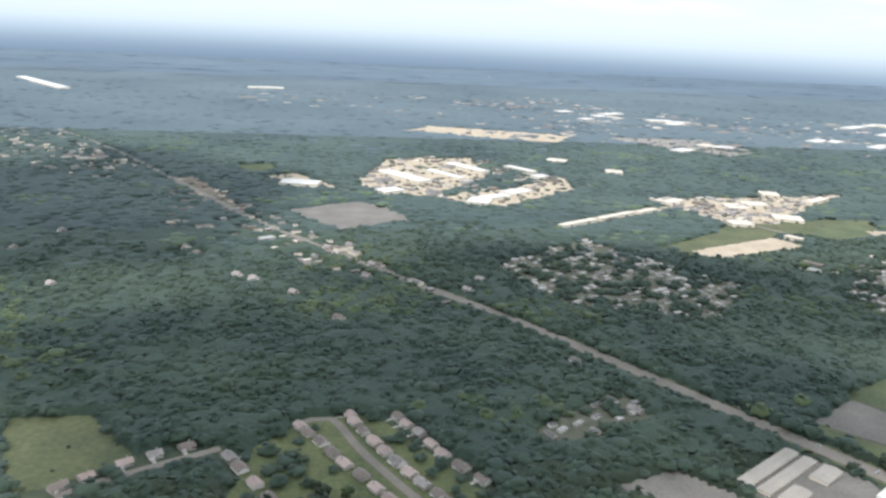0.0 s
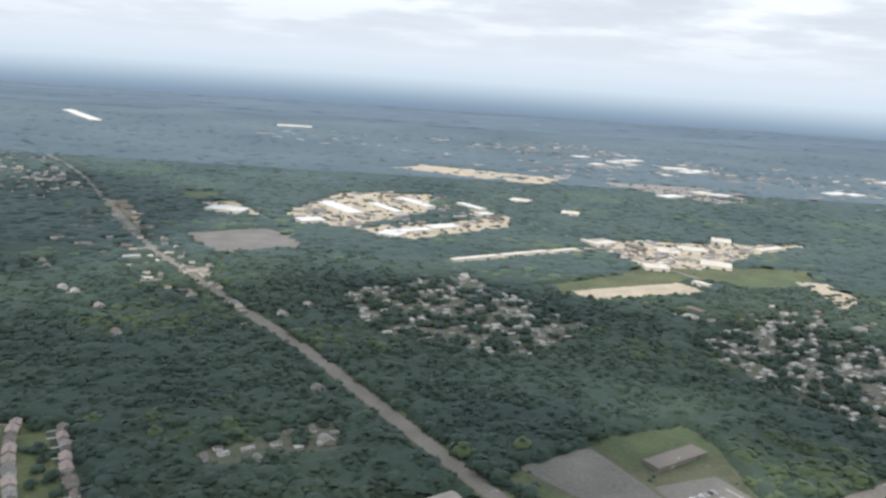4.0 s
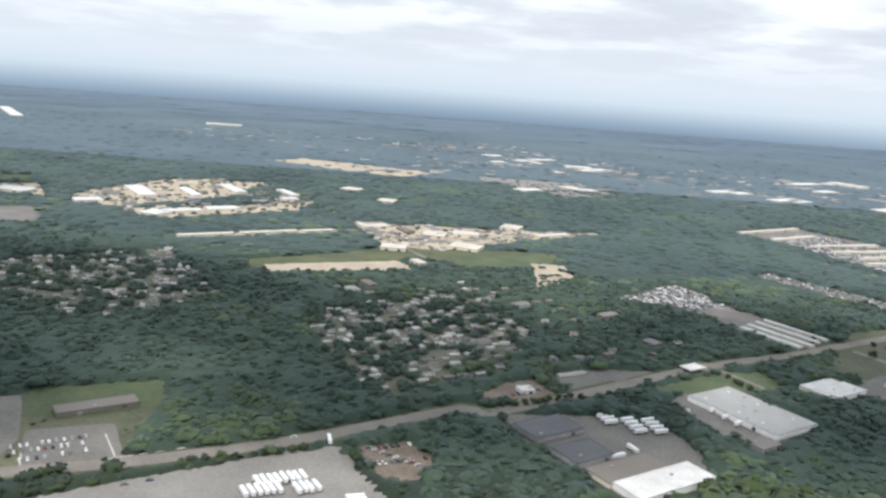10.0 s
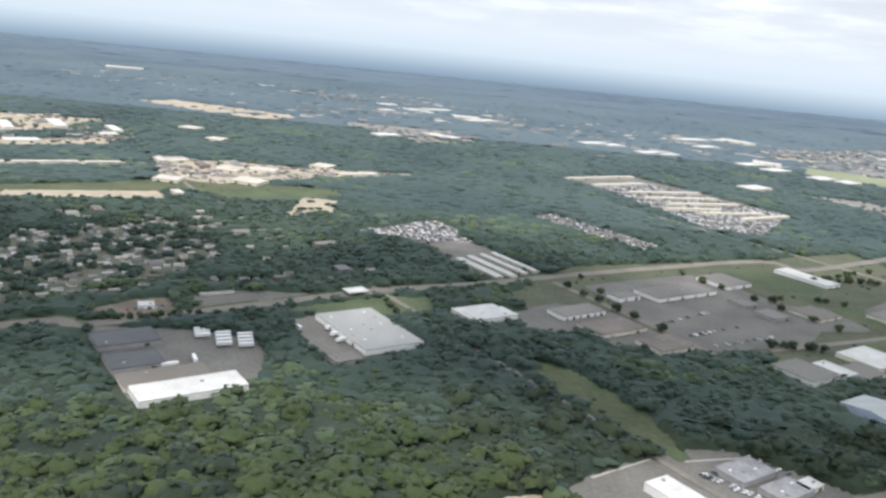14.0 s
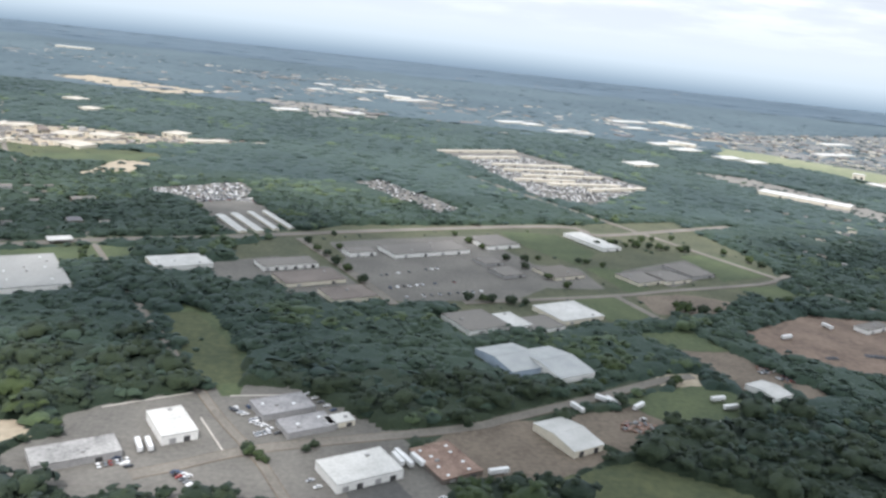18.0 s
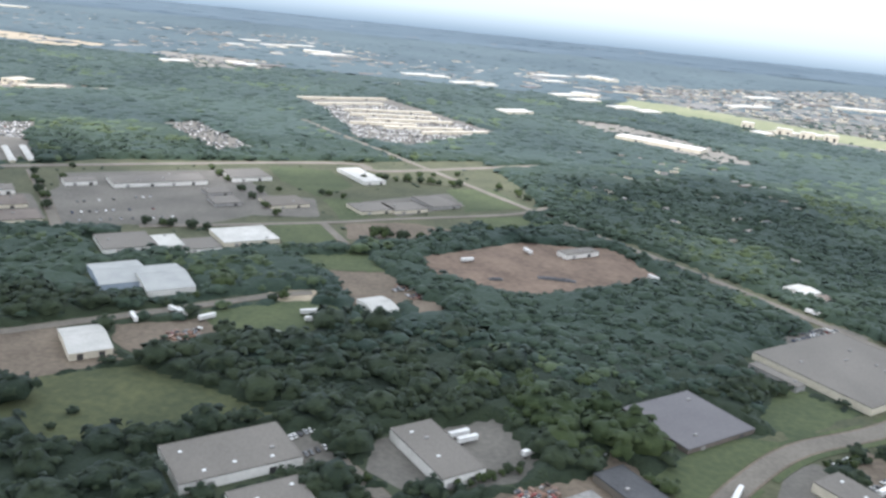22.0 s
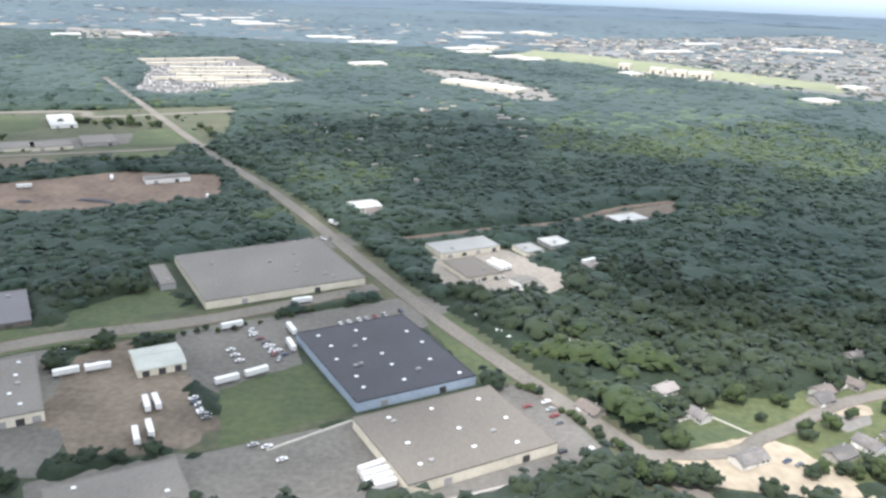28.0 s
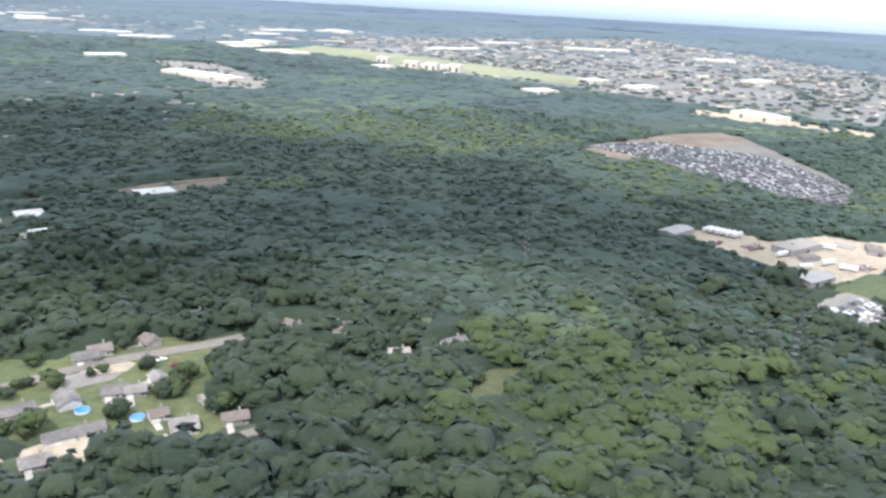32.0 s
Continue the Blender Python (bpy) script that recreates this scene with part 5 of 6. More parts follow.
def tapered(bm, a, b, ra, rb, n=7):
    """A tapered limb from a to b."""
    a, b = Vector(a), Vector(b)
    q = (b - a).to_track_quat("Z", "Y")
    rings = [[bm.verts.new(p + q @ Vector((r * math.cos(2 * math.pi * k / n), r * math.sin(2 * math.pi * k / n), 0))) for k in range(n)] for p, r in ((a, ra), (b, rb))]
    for k in range(n):
        bm.faces.new((rings[0][k], rings[0][(k + 1) % n], rings[1][(k + 1) % n], rings[1][k]))


def leaf_lump(level, seed, rough):
    """A rounded clump of foliage with an uneven outline, of radius 1."""
    bm = bmesh.new()
    bmesh.ops.create_icosphere(bm, subdivisions=level, radius=1.0)
    for v in bm.verts:
        v.co *= 1 + rough * noise.noise(v.co * 1.7 + Vector((seed * 3.1, seed, 0))) + rough * 0.6 * noise.noise(v.co * 4.1 + Vector((0, seed * 2.3, seed)))
    vs = np.array([v.co[:] for v in bm.verts])
    fs = np.array([[v.index for v in f.verts] for f in bm.faces])
    bm.free()
    return vs, fs


CLUMP = np.array([(1, 0, 0), (-0.5, 0.87, 0), (-0.5, -0.87, 0), (0.1, 0.0, 0.75), (-0.4, 0.3, 0.45), (0.35, 0.45, 0.4), (0.3, -0.5, 0.42)])
CLUMP_FACES = np.array([(3, 5, 4), (3, 4, 6), (3, 6, 5), (5, 1, 4), (4, 1, 2), (4, 2, 6), (6, 2, 0), (6, 0, 5), (5, 0, 1)])


def crown(level, count, seed, clumps=0, dome=False, size_of=0.25, rough=0.42, lift=0.15):
    """A crown of rounded masses round a centre, its skin broken up into sprays of leaves; height 0 to about 1.7, radius about 1. Points, faces and the ways the leaves face."""
    rng = np.random.default_rng(seed)
    V, F, N, base_n = [], [], [], 0
    for i in range(count):
        vs, fs = leaf_lump(level, seed * 7 + i, rough)
        if count == 1:
            size, at = np.array((0.92, 0.92, 0.76)), np.array((0, 0, 0.80))
        else:
            a, out = 2 * math.pi * (i * 0.618 + rng.uniform(-0.1, 0.1)), rng.uniform(0.38, 0.68)
            size = np.array((0.46, 0.46, 0.42)) * rng.uniform(0.75, 1.3)
            at = np.array((out * math.cos(a), out * math.sin(a), rng.uniform(0.45, 1.15)))
            if i == count - 1:
                size, at = np.array((0.60, 0.60, 0.55)), np.array((rng.uniform(-0.15, 0.15), rng.uniform(-0.15, 0.15), 1.05))
        if dome:       # the underside of a closed canopy is left open
            fs = fs[vs[fs][:, :, 2].mean(1) > -0.42]
            used, fs = np.unique(fs, return_inverse=True)
            vs, fs = vs[used], fs.reshape(-1, 3)
        V.append(vs * size + at)
        N.append(vs * 0.6 + V[-1] + np.array((0, 0, lift)))
        F.append(fs + base_n)
        base_n += len(vs)
    skin = np.concatenate(V)
    skin = skin[skin[:, 2] > 0.55]
    spots = skin[rng.integers(0, len(skin), clumps)] + rng.normal(0, 0.05, (clumps, 3))
    for spot in spots:
        up = spot - np.array((0, 0, 0.35))
        q = Vector(up).to_track_quat("Z", "Y").to_matrix() @ Euler((rng.uniform(-0.5, 0.5), rng.uniform(-0.5, 0.5), rng.uniform(0, 6.3))).to_matrix()
        shape = (CLUMP * rng.uniform(0.75, 1.25, (len(CLUMP), 1)) * size_of * rng.uniform(0.7, 1.3)) @ np.array(q).T
        V.append(shape + spot)
        N.append(shape / size_of * 0.9 + up / np.linalg.norm(up) * 0.8 + np.array((0, 0, lift * 0.6)))
        F.append(CLUMP_FACES + base_n)
        base_n += len(CLUMP)
    V, F, N = np.concatenate(V), np.concatenate(F), np.concatenate(N)
    return V, F, N / np.linalg.norm(N, axis=1)[:, None]


TREES, TREE_SPOTS = [], []


def tree(x, y, size, tone=""):
    """A single tree: tapered trunk with limbs, and a gappy crown of clumps and leaf sprays."""
    if not TREES:
        for s in range(6):
            bm = bmesh.new()
            tapered(bm, (0, 0, 0), (0.03, 0.02, 0.95), 0.10, 0.05)
            for k in range(5):
                a = 2 * math.pi * (k * 0.618 + s * 0.13)
                tapered(bm, (0.01, 0.01, 0.45 + 0.1 * k), (0.55 * math.cos(a), 0.55 * math.sin(a), 0.85 + 0.1 * k), 0.04, 0.015, 5)
            trunk = mesh_from("trunk", bm, "bark")
            vs, fs, _ = crown(1, 8, 40 + s, 70, size_of=0.2, rough=0.5)
            TREES.append((trunk, [mesh_of("crown", vs * np.array((1, 1, 0.95)) + np.array((0, 0, 0.15)), fs.tolist(), m, smooth=True) for m in ("leaves", "leaves_light")]))
    trunk, crowns = TREES[pick.randrange(6)]
    light = pick.random() < 0.45
    ob = tagged(base("tree", x, y, pick.uniform(0, 360)), "%s green leafy tree with a rounded crown" % ("bright" if light else "dark"), "tree", "trees among the buildings")
    ob.scale = (size, size, size * pick.uniform(0.85, 1.1))
    child("trunk", trunk, ob), child("crown", crowns[1 if light else 0], ob)
    TREE_SPOTS.append((x, y))


def tree_belt(x0, y0, x1, y1, n, lo, hi):
    for i in range(n):
        t = (i + pick.uniform(-0.3, 0.3)) / max(1, n - 1)
        tree(x0 + (x1 - x0) * t + pick.uniform(-0.8, 0.8), y0 + (y1 - y0) * t + pick.uniform(-0.8, 0.8), pick.uniform(lo, hi))


PARKS = [o for k, o in LOTS if k == "park"]
home_rows(PARKS[0], 18, 7.8, 5.2, 0.44)
home_rows(PARKS[1], 24, 7.8, 5.2, 0.38)
home_rows(PARKS[2], 30, 9.0, 6.5, 0.62)
car_row(973.2, 190.9, 984.5, 175.3, 8, 82)
car_row(971.3, 178.6, 975.4, 172.8, 3, 32)
car_row(996.1, 198.6, 1011.5, 210, 8, 122)
car_row(974.5, 188.2, 985.2, 177.9, 6, 32)
car_row(1049.8, 165.1, 1052.8, 152.8, 5, 32)
car_row(966, 267.4, 978.3, 274.2, 6, 122)
car(1044.2, 189.3, -57)
car(1061.1, 166, -57)
car(1064.9, 160.4, -57)
car(1031.4, 155.6, -57)
car(1046.1, 159.4, 32)
car(1052.7, 141.5, 32)
car(1058.4, 143, 32)
car(995.9, 131.9, 32)
car(982.9, 118.7, 32)
car(991.8, 136.1, 32)
car(988.8, 136.4, 32)
trailer(975.5, 161.8, 37.2)
trailer(981.3, 166.5, 40.4)
trailer(967.6, 191.9, 34.7)
trailer(982.4, 211.6, 26.4)
trailer(961.7, 148.4, -60.8)
trailer(963.5, 149.6, -58.2)
trailer(964.7, 135.6, -62.3)
trailer(966.4, 138.6, -60.5)
trailer(1014.2, 130.1, 37.4)
trailer(1015.2, 128.1, 33.6)
trailer(1016.1, 126.2, 33.2)
trailer(1017, 124.4, 31.2)
trailer(1035.4, 205.4, -52.6)
trailer(937.4, 160.6, 33.4)
trailer(943.6, 163.9, 30.5)
semi_truck(897.8, 153.6, 56.8)
trailer(977.9, 288.9, -42)
trailer(1041, 195.7, -56)
trailer(983.9, 191.7, -58.2)
trailer(986, 182, -61)
car_row(956.8, 257.7, 979.7, 272.7, 10, 122)
car_row(864.5, 164.8, 869, 169.2, 5, 122)
car_row(871, 146, 874, 141.8, 3, 32)
car_row(970.5, 153.4, 976, 145.5, 8, 32)
car_row(935.1, 127.3, 941, 122.7, 6, 32)
car_row(790.2, 163.6, 796.4, 169.8, 7, 122)
car_row(794.4, 156.5, 800, 161.4, 5, 122)
car_row(863.6, 165.8, 868.2, 169.8, 5, 122)
car_row(929.7, 171.4, 940.5, 178.7, 9, 122)
car_row(934.3, 161.4, 943.9, 167.9, 8, 122)
car_row(959.1, 265.9, 976.8, 266.6, 9, 32)
car_row(869.4, 148.2, 872.1, 141.8, 4, 32)
car_row(971.3, 152.9, 975.5, 147.2, 7, 32)
trailer(832.5, 171.6, 30.3)
trailer(834.6, 169.3, 30.3)
trailer(850.3, 165.9, 37.2)
trailer(675.6, 185, -61.8)
trailer(678, 184.7, -60.2)
trailer(680.9, 185.6, -55.3)
trailer(745.2, 234.1, -57.1)
trailer(732, 227, -58.2)
trailer(753.4, 232.2, 44.8)
trailer(784.2, 243.9, 21.4)
trailer(786.6, 238, 19.9)
trailer(840.7, 317, 27.1)
trailer(869, 337.7, -65.3)
trailer(920.4, 315, -55.7)
trailer(702.7, 183.1, 21.3)
car_row(634, 201.1, 641.8, 195.1, 4, 32)
car_row(646.6, 221.5, 655.7, 211.8, 5, 32)
car_row(662.2, 353.4, 691.5, 376.2, 12, 122)
car_row(667.3, 336.2, 699.7, 356.1, 12, 122)
car_row(674.7, 325.1, 709, 343.5, 10, 122)
car_row(687.6, 169.2, 689.7, 168.4, 2, 32)
car_row(768.2, 224.3, 780.5, 227.8, 4, 32)
car_row(814.5, 331.8, 823.5, 325.8, 6, 32)
car_row(653.8, 172.4, 656.3, 169.4, 2, 32)
car_row(792.9, 169.7, 793, 166.6, 2, 32)
car_row(543.3, 461.3, 545, 518.7, 9, 32)
car_row(546.4, 465, 552.7, 511.5, 9, 32)
car_row(549.5, 468.7, 560.2, 504.5, 9, 32)
car_row(552.7, 472.5, 567.6, 497.6, 9, 32)
car_row(555.9, 476.4, 574.7, 490.9, 9, 32)
car_row(559.2, 480.3, 581.7, 484.3, 9, 32)
car_row(562.5, 484.3, 588.5, 477.9, 9, 32)
car_row(565.9, 488.4, 595.2, 471.7, 9, 32)
car_row(569.3, 492.5, 601.7, 465.6, 9, 32)
car_row(700.2, 173.6, 704.9, 181.4, 4, 32)
trailer(608.3, 181.1, -62.9)
trailer(610.7, 181.9, -61.7)
trailer(505.6, 307.9, 38.8)
trailer(508.4, 301.4, 38.8)
trailer(511.1, 295.1, 38.9)
trailer(491, 306.2, -44.1)
trailer(742.3, 235.3, -38.2)
trailer(676.4, 187, -59.4)
car_row(600.7, 170.3, 607.7, 174.9, 7, 122)
car_row(626, 207.1, 637.1, 212.3, 8, 122)
car_row(631, 202, 637.4, 198.5, 5, 32)
car_row(620.4, 171.1, 624, 169.5, 4, 32)
car_row(535.5, 165.1, 538.6, 166.7, 3, 32)
car_row(554.1, 170.1, 558.2, 167.3, 4, 32)
trailer(456.2, 294.1, 22)
trailer(457.1, 291.1, 21.8)
trailer(458, 288.2, 21.5)
trailer(465, 291.6, 23.9)
trailer(465.9, 288.1, 23.6)
trailer(466.9, 284.6, 23.3)
trailer(467.8, 281.2, 23)
trailer(473.4, 292.2, 22.1)
trailer(474.2, 288.7, 21.8)
trailer(475.1, 285.2, 21.6)
trailer(475.9, 281.8, 21.3)
trailer(460.8, 265, -65.9)
trailer(454, 258.3, 27)
trailer(491.8, 305.7, -49.1)
car_row(252.1, 238.6, 271.6, 249.7, 11, 122)
car_row(254.8, 235.1, 272.6, 244.5, 10, 122)
car_row(259.1, 230, 275.4, 239.7, 9, 122)
car_row(217.3, 225.5, 225.9, 229.8, 6, 122)
car_row(219.5, 217.8, 224.9, 220.7, 4, 122)
car(339.6, 259, 20)
car(295.2, 219.4, 20)
car(301.7, 222.7, 20)
car(203.9, 225, 20)
car(194, 244.8, 20)
trailer(352.3, 257.1, -77.8)
car_row(363.6, 255.7, 383.4, 243.5, 9, 32)
car_row(1021.5, 231.1, 1031.6, 236.6, 6, 122)
car_row(1044, 269, 1054, 267.8, 5, 122)
car_row(1068.1, 261.4, 1078.8, 266.2, 6, 122)
car_row(1031.6, 236.6, 1042, 242.3, 5, 122)
car_row(1076.7, 294.7, 1092.2, 301.2, 6, 122)
trailer(1038.4, 251.6, -51.9)
trailer(1039.9, 254, -52.3)
trailer(1071.5, 260.8, 37.9)
trailer(1307.9, 292.0, 32)
trailer(1309.6, 290.7, 32)
trailer(1311.4, 289.3, 32)
trailer(1313.1, 287.9, 32)
trailer(1314.8, 286.5, 32)
trailer(1316.5, 285.2, 32)
trailer(1323.6, 263.3, 30)
trailer(1336.1, 255.1, 25)
trailer(1325.1, 249.7, 20)
trailer(1340.4, 249.5, -30)
trailer(1345.8, 273.8, -30)
junk(1317.7, 272.9, 35, 9, 5)
junk(1347.9, 251.9, 26, 7, 4)
junk(1303.3, 275.7, 22, 8, 4)
car_row(1099.6, 143.3, 1104, 141.1, 3, 32)
car_row(1133.1, 171.2, 1136, 169.4, 2, 32)
car_row(1125.5, 156.8, 1127.2, 157.7, 2, 32)
car_row(626.7, 207.1, 631.9, 203.8, 5, 32)
car_row(633.4, 201.3, 636.8, 203.7, 4, 122)
car_row(636.1, 193, 639.3, 195.6, 4, 122)
car_row(621.2, 170, 628.1, 163.9, 7, 32)
car_row(604.5, 175.5, 609, 171.8, 4, 32)
trailer(1039.9, 249.8, -53.1)
trailer(1041.3, 250.8, -53.3)
trailer(1042.6, 251.8, -53.6)
car_row(401.3, 248.1, 410.9, 233.5, 8, 32)
# the lorry depot: close rows of trailers
def trailer_row(x, y, n, dx, dy, turn):
    for i in range(n):
        trailer(x + i * dx + pick.uniform(-0.15, 0.15), y + i * dy + pick.uniform(-0.3, 0.3), turn + pick.uniform(-1.5, 1.5))


trailer_row(331.5, 217.5, 6, 1.9, 0.75, -60)
trailer_row(334.0, 224.4, 8, 1.9, 0.75, -60)
trailer_row(346.6, 221.6, 4, 1.9, 0.75, -60)
trailer_row(364.6, 218.4, 3, 0.7, -2.0, 16)
trailer_row(370.6, 214.6, 3, 0.7, -2.0, 16)
trailer_row(371.6, 208.0, 5, 0.7, -2.0, 16)
trailer_row(376.4, 199.4, 4, 0.7, -2.0, 16)
trailer_row(351.0, 200.6, 3, 1.9, 0.5, -72)
trailer_row(365.6, 194.2, 2, 0.6, -2.0, 14)
trailer_row(321.6, 202.6, 3, 2.0, 0.5, -60)
car_row(364, 252, 380, 259, 9, 122)
car_row(370, 243, 386, 249, 8, 122)
car_row(422, 312, 434, 320, 6, 122)
# tree belts
tree_belt(310.4, 235.6, 345.5, 249.8, 9, 1.2, 1.9)
tree_belt(928.1, 172.7, 941.3, 175.8, 12, 0.7, 1.1)
tree_belt(716.1, 238.4, 721, 235.5, 3, 1.4, 2.0)
tree_belt(725.8, 243.4, 731.7, 241, 3, 1.6, 2.2)
tree_belt(740.9, 247.3, 744.7, 249.9, 3, 1.3, 1.8)
tree_belt(769.3, 252, 772.5, 256.1, 2, 1.6, 2.2)
tree_belt(464.4, 316.7, 485.6, 298.9, 9, 1.3, 2.2)
tree_belt(421.2, 300.5, 445.7, 313.5, 7, 1.0, 1.6)
tree_belt(526.9, 350, 533.2, 331.4, 5, 1.2, 1.9)
tree_belt(935.6, 172.2, 939.9, 179.5, 3, 0.9, 1.3)
tree_belt(963.8, 188.4, 987.1, 207.1, 8, 0.6, 0.9)
tree_belt(1044.4, 167.8, 1049.7, 166.2, 5, 0.9, 1.3)
tree_belt(1053.7, 158.3, 1066.6, 142.4, 9, 0.8, 1.2)
tree_belt(953.6, 183.6, 961.5, 190.1, 4, 0.8, 1.1)
tree_belt(360.9, 251, 364.1, 239.6, 5, 1.3, 2.0)
tree_belt(705.5, 178.5, 709.2, 181.9, 3, 1.2, 1.6)
tree_belt(650.1, 186.9, 653.2, 189.9, 4, 0.9, 1.4)
tree_belt(1106.9, 156.8, 1108.4, 157.9, 2, 1.3, 1.7)
tree_belt(1120.6, 163.7, 1122.3, 165, 2, 1.0, 1.3)
tree_belt(634.6, 184, 641.4, 179.3, 5, 1.3, 2.0)
tree_belt(800.2, 145.6, 810.5, 149.3, 7, 0.9, 1.5)
tree_belt(832, 149.9, 848.1, 159.4, 8, 0.9, 1.5)
tree_belt(1076.2, 164, 1082.8, 161.3, 4, 1.6, 2.3)
tree_belt(1103.3, 138.8, 1112.3, 140.3, 4, 1.4, 2.0)
tree_belt(1138.5, 161.8, 1141.1, 154.3, 4, 1.6, 2.3)
tree_belt(1064.8, 133.2, 1080.3, 133.1, 9, 2.2, 3.2)
tree_belt(411.8, 297.3, 473.2, 321.5, 14, 0.9, 1.5)
tree_belt(621.8, 399.8, 654.2, 341, 6, 1.69, 2.6)
tree_belt(787.4, 457.1, 838.6, 490.9, 6, 1.69, 2.73)
tree_belt(702.5, 329.5, 727.8, 330.7, 5, 1.82, 2.73)
tree_belt(633.2, 416.4, 638.5, 394.7, 2, 1.56, 2.08)
tree_belt(796.9, 460.5, 842.8, 462.2, 8, 1.69, 2.86)
tree_belt(799.9, 339.9, 818.6, 344.7, 6, 2.08, 3.12)
tree_belt(700, 445.1, 751, 364.7, 7, 1.56, 2.47)
tree_belt(865.7, 464.6, 882.1, 440.3, 3, 1.95, 2.73)
tree_belt(735.6, 403.8, 744.1, 410.9, 2, 1.69, 2.34)
tree_belt(766, 413.3, 777.1, 407.9, 3, 1.56, 2.08)
tree_belt(848.8, 363.5, 865.7, 371.4, 4, 1.95, 2.6)
# pavements and paths
path(1.6, (401.8, 255.7), (414.8, 232.6), (423, 224.3))
path(0.7, (175.9, 285.5), (213.2, 224))
path(0.7, (236.9, 214.8), (261.2, 225), (281.3, 231.4))
path(0.6, (255.9, 237.2), (261.5, 224.7))
path(0.6, (276.9, 252.4), (287.8, 233.6))
path(0.7, (284.7, 235.2), (325.5, 256.9))
path(0.8, (1018.9, 208.6), (1046.4, 172.9))
path(0.6, (1085.9, 162.4), (1095.9, 153.2))
path(0.8, (906, 168.1), (952.4, 188.1))
path(0.6, (1141.4, 140), (1144.6, 135.2), (1147.4, 133.9))
path(0.6, (619.1, 200.7), (629.6, 183.2))
path(0.8, (991.9, 135.1), (1007.3, 148.8))
path(0.6, (1024.1, 119.9), (1063, 139.9))
path(0.8, (623.9, 215.9), (646.6, 221.5))
path(0.8, (591, 202), (613, 216.1))
# houses
house(1116.6, 170.5, 5.4, 4, 30)
house(1118.4, 174.5, 5, 4, 30)
house(1119.4, 151.0, 5.6, 4.4, -55)
house(1127.7, 155.1, 5.4, 4.4, 20)
house(1131.6, 155.7, 4.2, 3.6, 20)
house(1144.5, 141.9, 5.2, 5, 20)
house(1153.7, 145.2, 5, 3.6, 20)
house(1128.2, 179.7, 4.6, 3.8, -50)
house(1111.6, 146.6, 6.4, 4.2, 32)
house(1138.7, 146.0, 3.6, 3, 30)
house(1134.8, 161.2, 3.6, 3.2, -50)
house(1147.1, 153.1, 3.6, 3, 40)
house(1122.0, 128.7, 5.2, 4, 30)
house(1125.2, 138.5, 10.9, 3.4, 29.6)
house(1091.2, 142.4, 7.6, 4.2, 30)
house(1135.4, 196.7, 4.6, 3.6, 28)
house(1079.3, 170.4, 6, 4, 35)
house(1084.8, 159.3, 5, 3.5, -55)
house(1169.5, 190.5, 11, 4.5, 10)
house(1160.8, 190.7, 6, 4, -40)
house(1200.5, 182.9, 6, 3.5, 30)
house(1186.7, 176.8, 5, 3.5, 10)
house(1060.4, 159.1, 6, 4, -50)
house(1059.6, 193.1, 5, 4, -50)
house(1071.2, 256.3, 6, 4, 20)
house(990, 307.8, 7, 5, 30)
house_row(6.5, 6.6, (15.2, 279), (25.4, 250.4), (36.3, 228.9), (46, 210.9))
house_row(-6.5, 6.6, (8.9, 277.2), (23.4, 249.5), (35.9, 226.3), (44, 209.7))
house_row(16, 7.5, (25.2, 271.6), (38.1, 242.6), (52.6, 217.8))
house_row(6, 9, (-67.4, 235.5), (-51.6, 247.8), (-26.2, 260.2))
house_row(-16, 8, (-7.2, 261.7), (7.7, 234.9), (17.3, 215.3))
house(23, 387.6, 6, 4.5, -58)
house(0.7, 428.1, 6, 4.5, -58)
house(-21.5, 453.7, 6, 4.5, -58)
house(-31.3, 461.3, 6, 4.5, -58)
house(-66.5, 519.4, 6, 4.5, -58)
house(-58.1, 506.3, 6, 4.5, -58)
house(-150.9, 560.7, 6, 4.5, -58)
house(-167.8, 518.4, 6, 4.5, -58)
house(-127.5, 445.2, 6, 4.5, -58)
house(22.7, 520.3, 6, 4.5, -58)
house(38, 527.5, 6, 4.5, -58)
house(48.8, 481.4, 6, 4.5, -58)
house(27.8, 504.2, 6, 4.5, -58)
house(52.7, 479.3, 6, 4.5, -58)
house(42.9, 456.5, 6, 4.5, -58)
house(98.4, 430.4, 6, 4.5, -58)
house(110.2, 450.8, 6, 4.5, -58)
house(134.8, 277.3, 6, 4.5, -58)
house(127.3, 327.2, 6, 4.5, -58)
pool(1134.7, 145.8)
pool(1123.4, 148.2)
pylon(1228.5, 246.6)
pylon(1280.6, 170.2)
pylon(1230.1, 250.3)
scrap_heap(877.3, 304.2, 16, 3.2, -4)
scrap_heap(851.5, 297.4, 6, 2, 10)
junk(840.5, 139, 60, 20, 9)
junk(850.2, 149.2, 25, 9, 5)
junk(749.8, 218.4, 40, 12, 8)
junk(821, 269.7, 25, 9, 6)
junk(815.7, 278.3, 30, 12, 6)
paved_cars("car_storage", "rows of parked cars on a pale lot behind the trees", ((1311.2, 211.8), (1328.4, 222.9), (1334.5, 215.2), (1321, 193.6), (1313.4, 198.3), (1314.8, 207)), 32, 1.5, 3.4, 0.8, 5)
paved_cars("car_storage", "hundreds of parked cars in close rows", ((1304, 460), (1350, 488), (1406, 452), (1416, 379), (1388, 338), (1342, 391), (1328, 434)), 32, 1.35, 4.0, 0.9, 0)
paved_cars("car_storage", "long pale rows of parked vehicles on a sales lot", ((695, 754), (777, 811), (876, 684), (813, 587), (771, 598), (723, 731)), 20, 1.7, 5.5, 0.62, 6)
